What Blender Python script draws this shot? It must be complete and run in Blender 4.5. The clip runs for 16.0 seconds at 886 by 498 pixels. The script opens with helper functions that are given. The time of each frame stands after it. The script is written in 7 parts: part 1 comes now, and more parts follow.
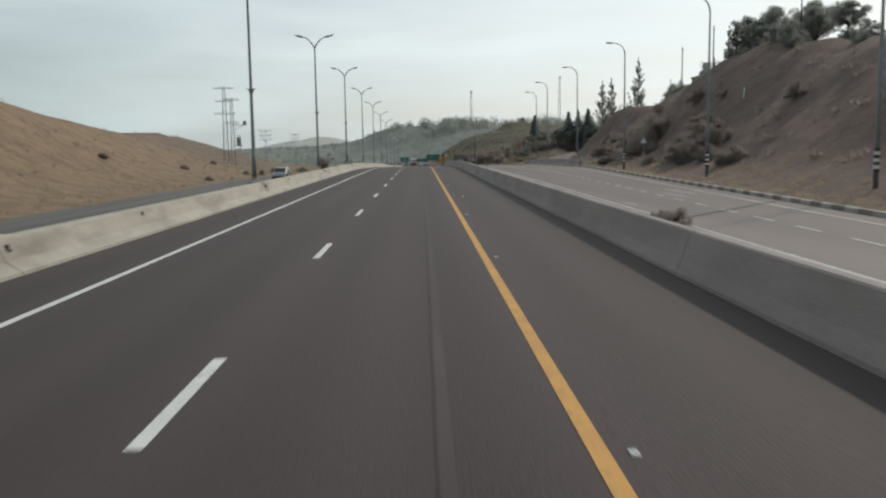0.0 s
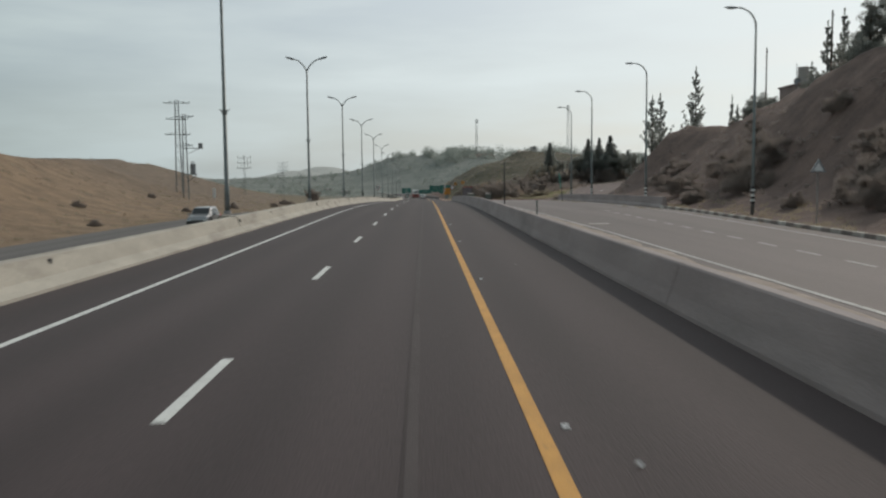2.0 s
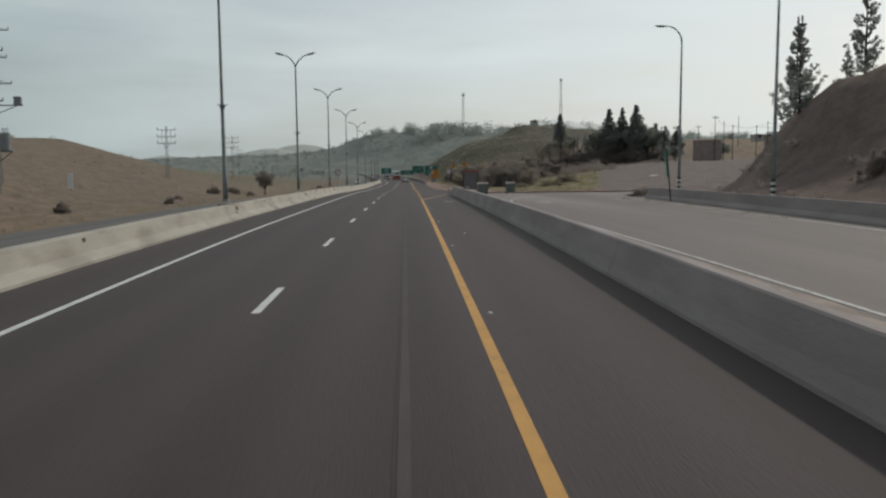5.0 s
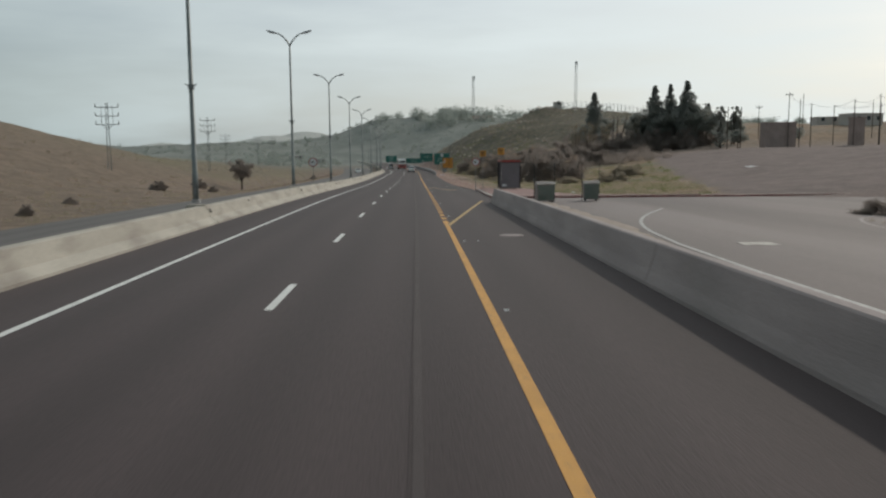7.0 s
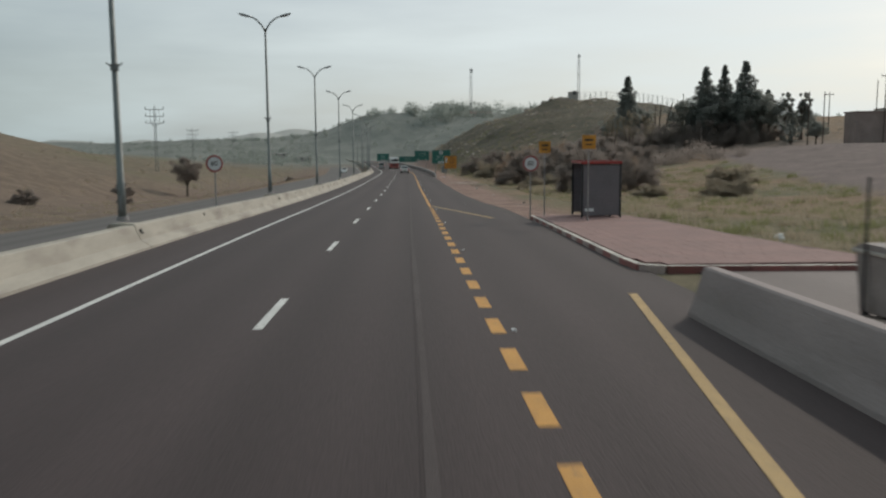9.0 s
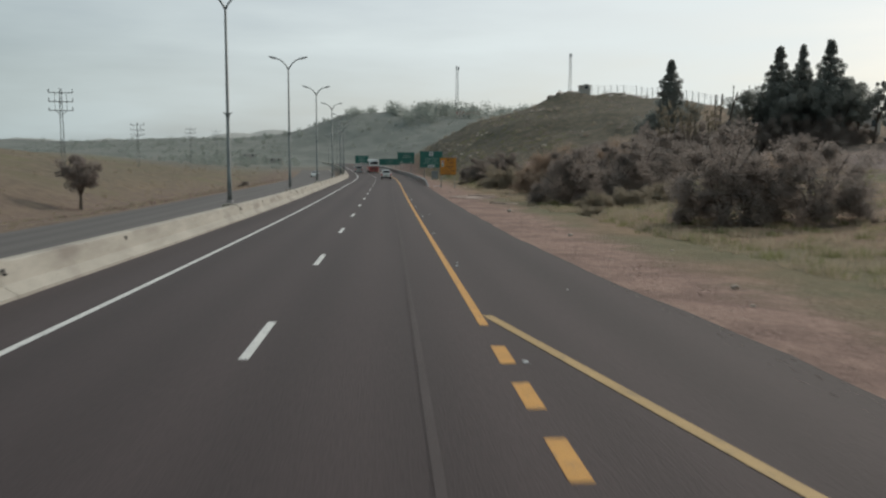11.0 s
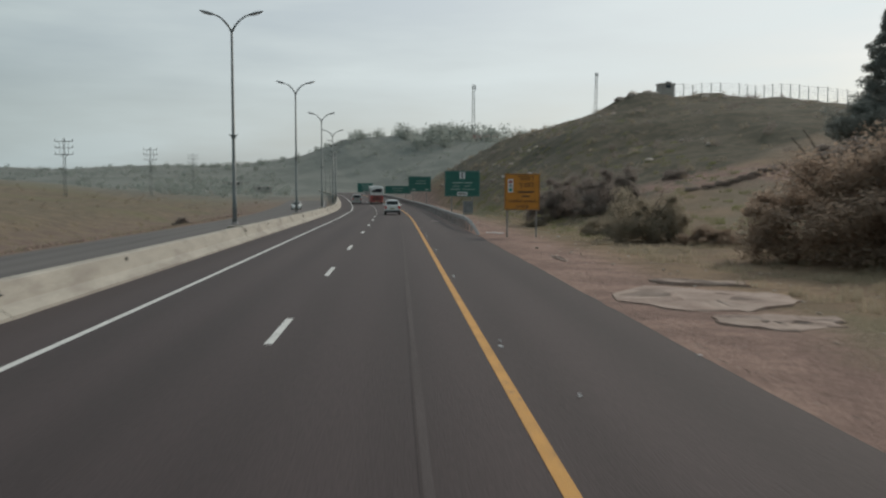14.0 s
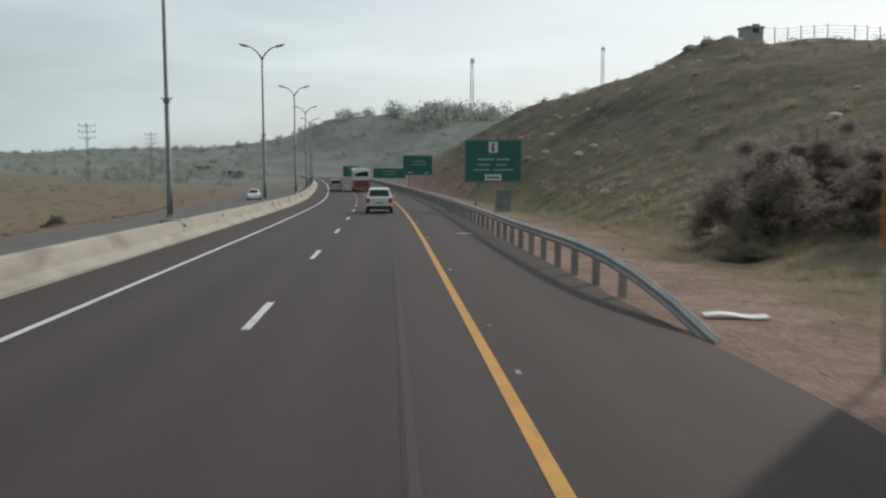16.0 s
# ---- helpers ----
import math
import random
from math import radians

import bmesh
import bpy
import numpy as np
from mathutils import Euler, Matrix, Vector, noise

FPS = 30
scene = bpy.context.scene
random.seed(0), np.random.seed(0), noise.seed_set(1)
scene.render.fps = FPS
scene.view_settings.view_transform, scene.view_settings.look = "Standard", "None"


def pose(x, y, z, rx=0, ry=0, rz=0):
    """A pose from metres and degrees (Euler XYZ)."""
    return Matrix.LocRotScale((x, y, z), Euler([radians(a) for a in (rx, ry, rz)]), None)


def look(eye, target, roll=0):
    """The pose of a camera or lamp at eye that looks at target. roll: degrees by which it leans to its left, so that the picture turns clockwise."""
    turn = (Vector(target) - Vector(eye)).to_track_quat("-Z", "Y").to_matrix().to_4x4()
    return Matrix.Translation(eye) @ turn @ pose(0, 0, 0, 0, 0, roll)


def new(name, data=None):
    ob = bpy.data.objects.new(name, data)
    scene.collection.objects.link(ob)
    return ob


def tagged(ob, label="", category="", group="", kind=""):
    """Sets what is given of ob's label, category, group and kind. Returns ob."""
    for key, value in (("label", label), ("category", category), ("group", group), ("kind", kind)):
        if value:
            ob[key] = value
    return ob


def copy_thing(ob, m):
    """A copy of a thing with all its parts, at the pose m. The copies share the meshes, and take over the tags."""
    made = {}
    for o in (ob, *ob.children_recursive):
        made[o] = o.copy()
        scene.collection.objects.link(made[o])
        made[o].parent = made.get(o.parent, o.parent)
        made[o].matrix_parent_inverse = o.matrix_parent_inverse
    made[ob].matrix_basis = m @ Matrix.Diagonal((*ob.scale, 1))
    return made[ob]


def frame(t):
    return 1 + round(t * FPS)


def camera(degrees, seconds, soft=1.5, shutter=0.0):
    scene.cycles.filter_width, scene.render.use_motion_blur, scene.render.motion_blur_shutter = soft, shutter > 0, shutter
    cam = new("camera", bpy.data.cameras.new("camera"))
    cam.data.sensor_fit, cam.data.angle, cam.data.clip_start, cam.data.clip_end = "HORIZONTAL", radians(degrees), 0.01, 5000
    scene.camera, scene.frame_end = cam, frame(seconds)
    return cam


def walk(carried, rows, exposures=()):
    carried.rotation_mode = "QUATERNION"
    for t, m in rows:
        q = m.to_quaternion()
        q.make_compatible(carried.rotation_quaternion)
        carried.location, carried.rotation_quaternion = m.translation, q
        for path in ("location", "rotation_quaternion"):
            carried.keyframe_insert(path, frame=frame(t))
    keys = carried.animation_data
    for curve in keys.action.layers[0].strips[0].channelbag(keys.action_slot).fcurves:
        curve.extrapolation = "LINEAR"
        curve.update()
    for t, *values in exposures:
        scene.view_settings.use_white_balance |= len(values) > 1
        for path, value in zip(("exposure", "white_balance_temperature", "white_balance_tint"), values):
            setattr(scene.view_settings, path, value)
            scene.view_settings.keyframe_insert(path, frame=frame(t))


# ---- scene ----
cam = camera(54.85, 16.0, soft=2.3, shutter=0.3)
PATH = [
    (0.0, (2.340, -6.651, 2.362), (2.580, 3.277, 1.189), -0.90),
    (0.5, (2.428, 2.053, 2.313), (2.655, 11.978, 1.106), -1.14),
    (1.0, (2.530, 10.533, 2.346), (2.758, 20.472, 1.260), -0.92),
    (1.5, (2.585, 18.820, 2.402), (2.818, 28.772, 1.455), -0.74),
    (2.0, (2.626, 27.762, 2.357), (2.841, 37.726, 1.537), -0.59),
    (2.5, (2.593, 36.584, 2.439), (2.902, 46.531, 1.459), -0.47),
    (3.0, (2.620, 45.259, 2.424), (2.990, 55.208, 1.482), -0.54),
    (5.3, (2.564, 86.999, 2.543), (2.987, 96.932, 1.466), -0.49),
    (5.5, (2.558, 90.474, 2.505), (2.977, 100.406, 1.426), -0.49),
    (6.0, (2.554, 99.433, 2.421), (2.978, 109.361, 1.302), -0.56),
    (6.5, (2.514, 108.736, 2.383), (2.907, 118.668, 1.286), -0.18),
    (7.0, (2.535, 117.921, 2.173), (2.880, 127.842, 0.962), -0.47),
    (7.5, (2.523, 127.236, 2.077), (2.838, 137.162, 0.911), -0.12),
    (8.0, (2.547, 136.395, 1.882), (2.854, 146.312, 0.638), -0.20),
    (8.5, (2.510, 145.660, 1.718), (2.881, 155.574, 0.462), -0.10),
    (9.0, (2.513, 154.953, 1.601), (2.933, 164.868, 0.368), -0.39),
    (9.2, (2.530, 158.606, 1.562), (2.963, 168.522, 0.346), -0.26),
    (11.3, (2.261, 198.028, 0.602), (2.959, 207.933, -0.582), 0.18),
    (11.5, (2.266, 202.022, 0.453), (2.989, 211.929, -0.700), 0.07),
    (12.0, (2.296, 211.757, 0.226), (3.075, 221.688, -0.647), 0.75),
    (12.5, (2.314, 221.088, -0.014), (3.124, 231.015, -0.908), 0.66),
    (13.0, (2.359, 230.906, -0.352), (3.082, 240.835, -1.296), 0.58),
    (13.5, (2.435, 240.422, -0.590), (3.096, 250.365, -1.426), 0.20),
    (14.0, (2.544, 249.515, -0.773), (3.101, 259.463, -1.617), 0.23),
    (14.5, (2.623, 258.806, -1.001), (3.242, 268.735, -2.020), 0.06),
    (15.0, (2.722, 268.619, -1.197), (3.359, 278.533, -2.341), -0.15),
    (15.5, (2.740, 278.862, -1.405), (3.365, 288.782, -2.503), 0.16),
    (16.0, (2.764, 289.199, -1.619), (3.409, 299.126, -2.643), 0.00),
]
walk(cam, [(t, look(eye, target, roll)) for t, eye, target, roll in PATH], [(0.00, 0.16, 6500, 11), (0.50, 0.10, 6500, 11), (1.00, 0.12, 6500, 11), (1.50, 0.03, 6500, 11), (2.00, -0.03, 6500, 11), (2.50, -0.11, 6500, 11), (3.00, -0.03, 6500, 11), (5.30, -0.16, 6500, 11), (6.00, -0.14, 6500, 11), (6.50, -0.13, 6500, 11), (7.00, -0.04, 6500, 11), (8.00, -0.05, 6500, 11), (8.50, -0.01, 6500, 11), (9.00, -0.06, 6500, 11), (11.50, 0.00, 6500, 11), (12.00, 0.07, 6500, 11), (12.50, -0.17, 6500, 11), (13.00, -0.06, 6500, 11), (13.50, 0.06, 6500, 11), (14.00, -0.12, 6500, 11), (14.50, -0.22, 6500, 11), (15.00, 0.04, 6500, 11), (15.50, 0.08, 6500, 11), (16.00, 0.13, 6500, 11)])

# ---- light: hazy sky, veiled sun ahead on the right ----
SUN_ELEV, SUN_AZ = radians(32), radians(41)          # azimuth from +y towards +x
world = bpy.data.worlds.new("sky")
scene.world = world
world.use_nodes = True
wn, wl = world.node_tree.nodes, world.node_tree.links
wn.clear()
sky = wn.new("ShaderNodeTexSky")
sky.sky_type = "NISHITA"
sky.sun_disc = False
sky.sun_elevation, sky.sun_rotation = SUN_ELEV, SUN_AZ
sky.altitude, sky.air_density, sky.dust_density, sky.ozone_density = 100, 1.0, 2.6, 2.5
coord = wn.new("ShaderNodeTexCoord")
squash = wn.new("ShaderNodeMapping")
squash.inputs["Scale"].default_value = (1.2, 1.2, 7.0)
cloud = wn.new("ShaderNodeTexNoise")
cloud.inputs["Scale"].default_value, cloud.inputs["Detail"].default_value, cloud.inputs["Roughness"].default_value = 2.1, 7, 0.52
ramp = wn.new("ShaderNodeValToRGB")
ramp.color_ramp.elements[0].position, ramp.color_ramp.elements[0].color = 0.36, (0.74, 0.74, 0.74, 1)
ramp.color_ramp.elements[1].position, ramp.color_ramp.elements[1].color = 0.66, (0.96, 0.96, 0.96, 1)
veil = wn.new("ShaderNodeMixRGB")
# the veil is paler towards the sun
aim = wn.new("ShaderNodeVectorMath")
aim.operation = "DOT_PRODUCT"
aim.inputs[1].default_value = (math.sin(SUN_AZ) * math.cos(SUN_ELEV), math.cos(SUN_AZ) * math.cos(SUN_ELEV), math.sin(SUN_ELEV))
glow = wn.new("ShaderNodeMapRange")
glow.interpolation_type = "SMOOTHSTEP"
glow.inputs["From Min"].default_value, glow.inputs["From Max"].default_value = 0.05, 0.92
haze = wn.new("ShaderNodeMixRGB")
haze.inputs["Color1"].default_value = (2.95, 3.72, 3.76, 1)
haze.inputs["Color2"].default_value = (6.8, 7.5, 7.5, 1)
wl.new(coord.outputs["Generated"], aim.inputs[0])
wl.new(aim.outputs["Value"], glow.inputs["Value"])
wl.new(glow.outputs["Result"], haze.inputs["Fac"])
tone = wn.new("ShaderNodeMapRange")
tone.inputs["From Min"].default_value, tone.inputs["From Max"].default_value = 0.38, 0.64
tone.inputs["To Min"].default_value, tone.inputs["To Max"].default_value = 0.94, 1.1
bank = wn.new("ShaderNodeVectorMath")
bank.operation = "SCALE"
wl.new(cloud.outputs["Fac"], tone.inputs["Value"])
wl.new(haze.outputs["Color"], bank.inputs[0])
wl.new(tone.outputs["Result"], bank.inputs["Scale"])
wl.new(bank.outputs["Vector"], veil.inputs["Color2"])
back = wn.new("ShaderNodeBackground")
back.inputs["Strength"].default_value = 0.104
wout = wn.new("ShaderNodeOutputWorld")
wl.new(coord.outputs["Generated"], squash.inputs["Vector"])
wl.new(squash.outputs["Vector"], cloud.inputs["Vector"])
wl.new(cloud.outputs["Fac"], ramp.inputs["Fac"])
wl.new(ramp.outputs["Color"], veil.inputs["Fac"])
wl.new(sky.outputs["Color"], veil.inputs["Color1"])
wl.new(veil.outputs["Color"], back.inputs["Color"])
wl.new(back.outputs["Background"], wout.inputs["Surface"])

sun = new("sun", bpy.data.lights.new("sun", "SUN"))
sun.data.energy, sun.data.angle, sun.data.color = 1.4, radians(2.0), (1.0, 0.91, 0.78)
sun.matrix_world = look((60, 60, 60), (60 - math.sin(SUN_AZ), 60 - math.cos(SUN_AZ), 60 - math.tan(SUN_ELEV)))
scene.view_settings.exposure = 0.0


# ---- road line: sideways shift and height of the road along y ----
SHIFT = [0, 0, 0, 0, 0, .138, .203, .304, .369, .454, .503, -.243, -2.604, -5.459, -8.9, -13.5, -19.5, -27, -36, -47, -60, -75]
RISE = [0, 0, 0, 0, 0, -.664, -1.483, -2.634, -3.582, -4.273, -5.016, -5.792, -6.184, -6.461, -6.70, -6.85, -6.95, -7, -7, -7, -7, -7]


def spline(y, c):
    c = np.asarray(c, float)
    u = np.clip((np.asarray(y, float) + 40) / 40, 0, len(c) - 2.001)
    i = np.floor(u).astype(int)
    t = u - i
    return 0.5 * (1 - t) ** 2 * c[i] + (0.5 + t - t * t) * c[i + 1] + 0.5 * t * t * c[i + 2]


def cx(y):
    return spline(y, SHIFT)


def zr(y):
    return spline(y, RISE)


def at_road(u, y, z=0.0):
    return Vector((u + float(cx(y)), y, float(zr(y)) + z))


def heading(y):
    return math.degrees(math.atan2(-(float(cx(y + 1)) - float(cx(y - 1))), 2))


def sm(a, b, x):
    t = np.clip((np.asarray(x, float) - a) / (b - a), 0, 1)
    return t * t * (3 - 2 * t)


def lay(x, y, scale, seed, octaves=4):
    """Smooth value noise, vectorised."""
    x, y = np.asarray(x, float) / scale, np.asarray(y, float) / scale
    out, amp = 0, 1.0
    for o in range(octaves):
        xi, yi = np.floor(x).astype(np.int64), np.floor(y).astype(np.int64)
        fx, fy = x - xi, y - yi
        fx, fy = fx * fx * (3 - 2 * fx), fy * fy * (3 - 2 * fy)

        def h(a, b):
            n = (a * 374761393 + b * 668265263 + (seed + o) * 974711) & 0xFFFFFFFF
            n = ((n ^ (n >> 13)) * 1274126177) & 0xFFFFFFFF
            return ((n ^ (n >> 16)) & 0xFFFF) / 65535.0 - 0.5
        v = (h(xi, yi) * (1 - fx) + h(xi + 1, yi) * fx) * (1 - fy) + (h(xi, yi + 1) * (1 - fx) + h(xi + 1, yi + 1) * fx) * fy
        out, amp, x, y = out + v * amp, amp * 0.5, x * 2.03 + 7.1, y * 2.03 + 3.3
    return out


def land(x, y):
    """Height of the ground at x, y (absolute)."""
    x, y = np.asarray(x, float), np.asarray(y, float)
    u, base = x - cx(y), zr(y)
    # left: falling verge, then the dry hill beyond the other carriageway
    crest_u = np.interp(y, [60, 130, 160, 200, 270, 400], [-40, -43, -50, -64, -78, -100])
    crest_z = np.interp(y, [-60, 60, 80, 110, 150, 200, 250, 300, 350, 420, 560], [10, 9.2, 8.3, 6.2, 5.3, 6.9, 7.6, 7.6, 5.4, 0.2, -4.5])
    f = np.clip((-20.0 - u) / (-20.0 - crest_u), 0, 1)
    drop = 0.88 * (1 - sm(480, 540, y))
    foot_z = base - 0.10 - drop
    left = foot_z + (crest_z - foot_z) * (0.72 * f ** 2.1 + 0.28 * sm(0, 1, f))
    # shallow valley beside the other carriageway further along
    left = left - 1.9 * np.exp(-((u + 32) / 7.5) ** 2) * sm(215, 275, y) * (1 - sm(400, 480, y))
    left = left - np.clip(crest_u - u, 0, 400) * 0.012 * sm(0, 60, crest_u - u)
    left = left + lay(x, y, 26, 3) * 1.1 * sm(0.06, 0.5, f)
    # right, near: cut bank behind the slip road
    toe = np.interp(y, [-60, 20, 84, 146, 158, 174], [20.0, 20.5, 24.2, 25.5, 28.2, 38])
    top = np.interp(y, [-80, 72, 92, 107, 122, 136, 150, 160, 170, 178], [11.2, 11.6, 13.5, 13.1, 10.8, 9.6, 8.6, 7.2, 3.0, -1.2])
    rise = np.interp(y, [138, 152, 166], [18.0, 11.5, 10.5])
    g = np.clip((u - toe) / rise, 0, 1)
    bank = base - 0.10 + (top - base + 0.1) * (0.42 * g + 0.58 * sm(0.2, 1, g)) + np.clip(u - toe - 18, 0, 60) * 0.02
    bank = bank + (lay(x, y, 7, 11) * 1.5 + lay(x, y, 2.2, 17, 2) * 0.35) * sm(0.05, 0.45, g)
    # right, middle: grass field with a bare rise behind
    field = base - 0.10 + (1.1 - base) * sm(13, 64, u) * 0.95 + lay(x, y, 14, 23) * 0.7 * sm(13, 24, u)
    field = field + 1.9 * sm(60, 130, u) + 4.2 * sm(300, 345, y) * sm(22, 50, u)
    field = base - 0.10 + (field - base + 0.10) * (1 - sm(410, 520, y))
    w = sm(166, 184, y)
    right = bank * (1 - w) + field * w
    # right, far: the steep hill with the fence along its top
    rel = 20.2 * (1 - np.exp(-np.clip(u - 12.5, 0, 900) / 17.0)) * (1 - 0.30 * sm(58, 95, u))
    hill = base - 0.10 + rel * sm(282, 396, y) * (1 - 0.85 * sm(425, 560, y))
    hill = hill + (lay(x, y, 16, 31) * 1.8 + lay(x, y, 4.5, 37, 2) * 0.5) * sm(14, 24, u) * sm(290, 340, y)
    hill = hill + 2.1 * np.exp(-((x - 45) / 5.5) ** 2 - ((y - 400) / 7.0) ** 2) + 0.9 * np.exp(-((x - 56) / 4.0) ** 2 - ((y - 394) / 5.0) ** 2)
    right = np.maximum(right, hill)
    out = np.where(u < -20, left, np.where(u > 7.6, right, base - 0.10 - drop * sm(6.5, 7.6, -u)))
    out = np.where((u > np.where(y > 203, 6.3, 7.6)) & (u < 13) & (y > 168), base - 0.06 + 0.025 * sm(203, 212, y) + lay(x, y, 3.0, 41) * 0.10 * sm(8.0, 9.5, u), out)
    # far ridge across the end of the valley, and the low hills round the horizon
    amp = np.interp(x, [-900, -400, -200, -116, -54, -26, 5, 46, 140, 250, 400, 900], [6, 6, 8, 9, 18, 25, 26, 26, 25, 22, 19, 16])
    ridge = amp * np.exp(-((y - 770) / 150.0) ** 2) + lay(x, y, 60, 53) * 5.0 * sm(520, 640, y)
    out = out + ridge * sm(0, 1, (y - 470) / 120.0) * (sm(560, 720, y) + (1 - sm(560, 720, y)) * np.where(u < 0, sm(22, 84, -u), sm(13, 75, u)))
    far = np.hypot(x, y - 150)
    out = out + sm(900, 2300, far) * (-26 + 50 * (lay(x, y, 620, 61) + 0.10))
    # rounded hills behind one another at the head of the valley
    for hx, hy, top_z, sx, sy in ((-248, 1000, 6.6, 62, 90), (-190, 1300, 18, 84, 130), (-212, 1900, 32, 112, 200), (-420, 1250, 9, 90, 150)):
        out = np.maximum(out, -14 + (top_z + 14) * np.exp(-((x - hx) / sx) ** 2 - ((y - hy) / sy) ** 2) + lay(x, y, 40, 71) * 1.2)
    return out


def land_z(x, y):
    return float(land(np.array([x]), np.array([y]))[0])


# ---- materials ----
def material(name, base, rough=0.8, second=None, scale=1.0, fine=40.0, mix=0.5, bump=0.3, metal=0.0, stain=None, stain_scale=0.2, fine_amount=0.35, random_tone=0.0, coat=0.0, spec=0.5, stretch=None):
    """Noise-varied surface at two scales, in metres of the world."""
    m = bpy.data.materials.new(name)
    m.use_nodes = True
    n, l = m.node_tree.nodes, m.node_tree.links
    bsdf = n["Principled BSDF"]
    bsdf.inputs["Roughness"].default_value = rough
    bsdf.inputs["Metallic"].default_value = metal
    bsdf.inputs["Coat Weight"].default_value = coat
    bsdf.inputs["Specular IOR Level"].default_value = spec
    geo = n.new("ShaderNodeNewGeometry")
    vec = geo.outputs["Position"]
    if stretch:
        mp = n.new("ShaderNodeMapping")
        mp.inputs["Scale"].default_value = stretch
        l.new(vec, mp.inputs["Vector"])
        vec = mp.outputs["Vector"]

    def tex(sc, detail=5):
        t = n.new("ShaderNodeTexNoise")
        t.inputs["Scale"].default_value, t.inputs["Detail"].default_value = sc, detail
        l.new(vec, t.inputs["Vector"])
        return t.outputs["Fac"]

    def blend(fac, c1, c2, lo=0.35, hi=0.65):
        r = n.new("ShaderNodeMapRange")
        r.inputs["From Min"].default_value, r.inputs["From Max"].default_value = lo, hi
        l.new(fac, r.inputs["Value"])
        x = n.new("ShaderNodeMixRGB")
        l.new(r.outputs["Result"], x.inputs["Fac"])
        for sock, c in (("Color1", c1), ("Color2", c2)):
            if isinstance(c, tuple):
                x.inputs[sock].default_value = (*c, 1)
            else:
                l.new(c, x.inputs[sock])
        return x.outputs["Color"]
    second = second or tuple(v * 0.72 for v in base)
    big = tex(scale)
    col = blend(big, base, second, 0.5 - 0.3 * mix, 0.5 + 0.3 * mix)
    if stain:
        col = blend(tex(stain_scale, 3), col, stain, 0.5, 0.72)
    small = tex(fine, 3)
    sp = n.new("ShaderNodeMixRGB")
    sp.blend_type = "OVERLAY"
    sp.inputs["Fac"].default_value = fine_amount
    l.new(col, sp.inputs["Color1"])
    l.new(small, sp.inputs["Color2"])
    col = sp.outputs["Color"]
    if random_tone:
        info = n.new("ShaderNodeObjectInfo")
        hs = n.new("ShaderNodeHueSaturation")
        mr = n.new("ShaderNodeMapRange")
        mr.inputs["To Min"].default_value, mr.inputs["To Max"].default_value = 1 - random_tone, 1 + random_tone
        l.new(info.outputs["Random"], mr.inputs["Value"])
        l.new(mr.outputs["Result"], hs.inputs["Value"])
        l.new(col, hs.inputs["Color"])
        col = hs.outputs["Color"]
    l.new(col, bsdf.inputs["Base Color"])
    if bump:
        b = n.new("ShaderNodeBump")
        b.inputs["Strength"].default_value, b.inputs["Distance"].default_value = bump, 0.02
        l.new(small, b.inputs["Height"])
        l.new(b.outputs["Normal"], bsdf.inputs["Normal"])
    return m


def leaf_material(name, a, b, rough=0.6):
    m = material(name, a, rough, b, scale=0.9, fine=9, bump=0, fine_amount=0.25, random_tone=0.18, spec=0.08)
    n, l = m.node_tree.nodes, m.node_tree.links
    bsdf, out = n["Principled BSDF"], n["Material Output"]
    tr, add = n.new("ShaderNodeBsdfTranslucent"), n.new("ShaderNodeMixShader")
    tr.inputs["Color"].default_value = (*[min(1, v * 2.3) for v in a], 1)
    add.inputs["Fac"].default_value = 0.52
    l.new(bsdf.outputs["BSDF"], add.inputs[1])
    l.new(tr.outputs["BSDF"], add.inputs[2])
    l.new(add.outputs["Shader"], out.inputs["Surface"])
    return m


def glass_material(name, tint=(0.03, 0.035, 0.04), rough=0.06):
    m = material(name, tint, rough, tint, bump=0, fine_amount=0.0, spec=0.35)
    return m


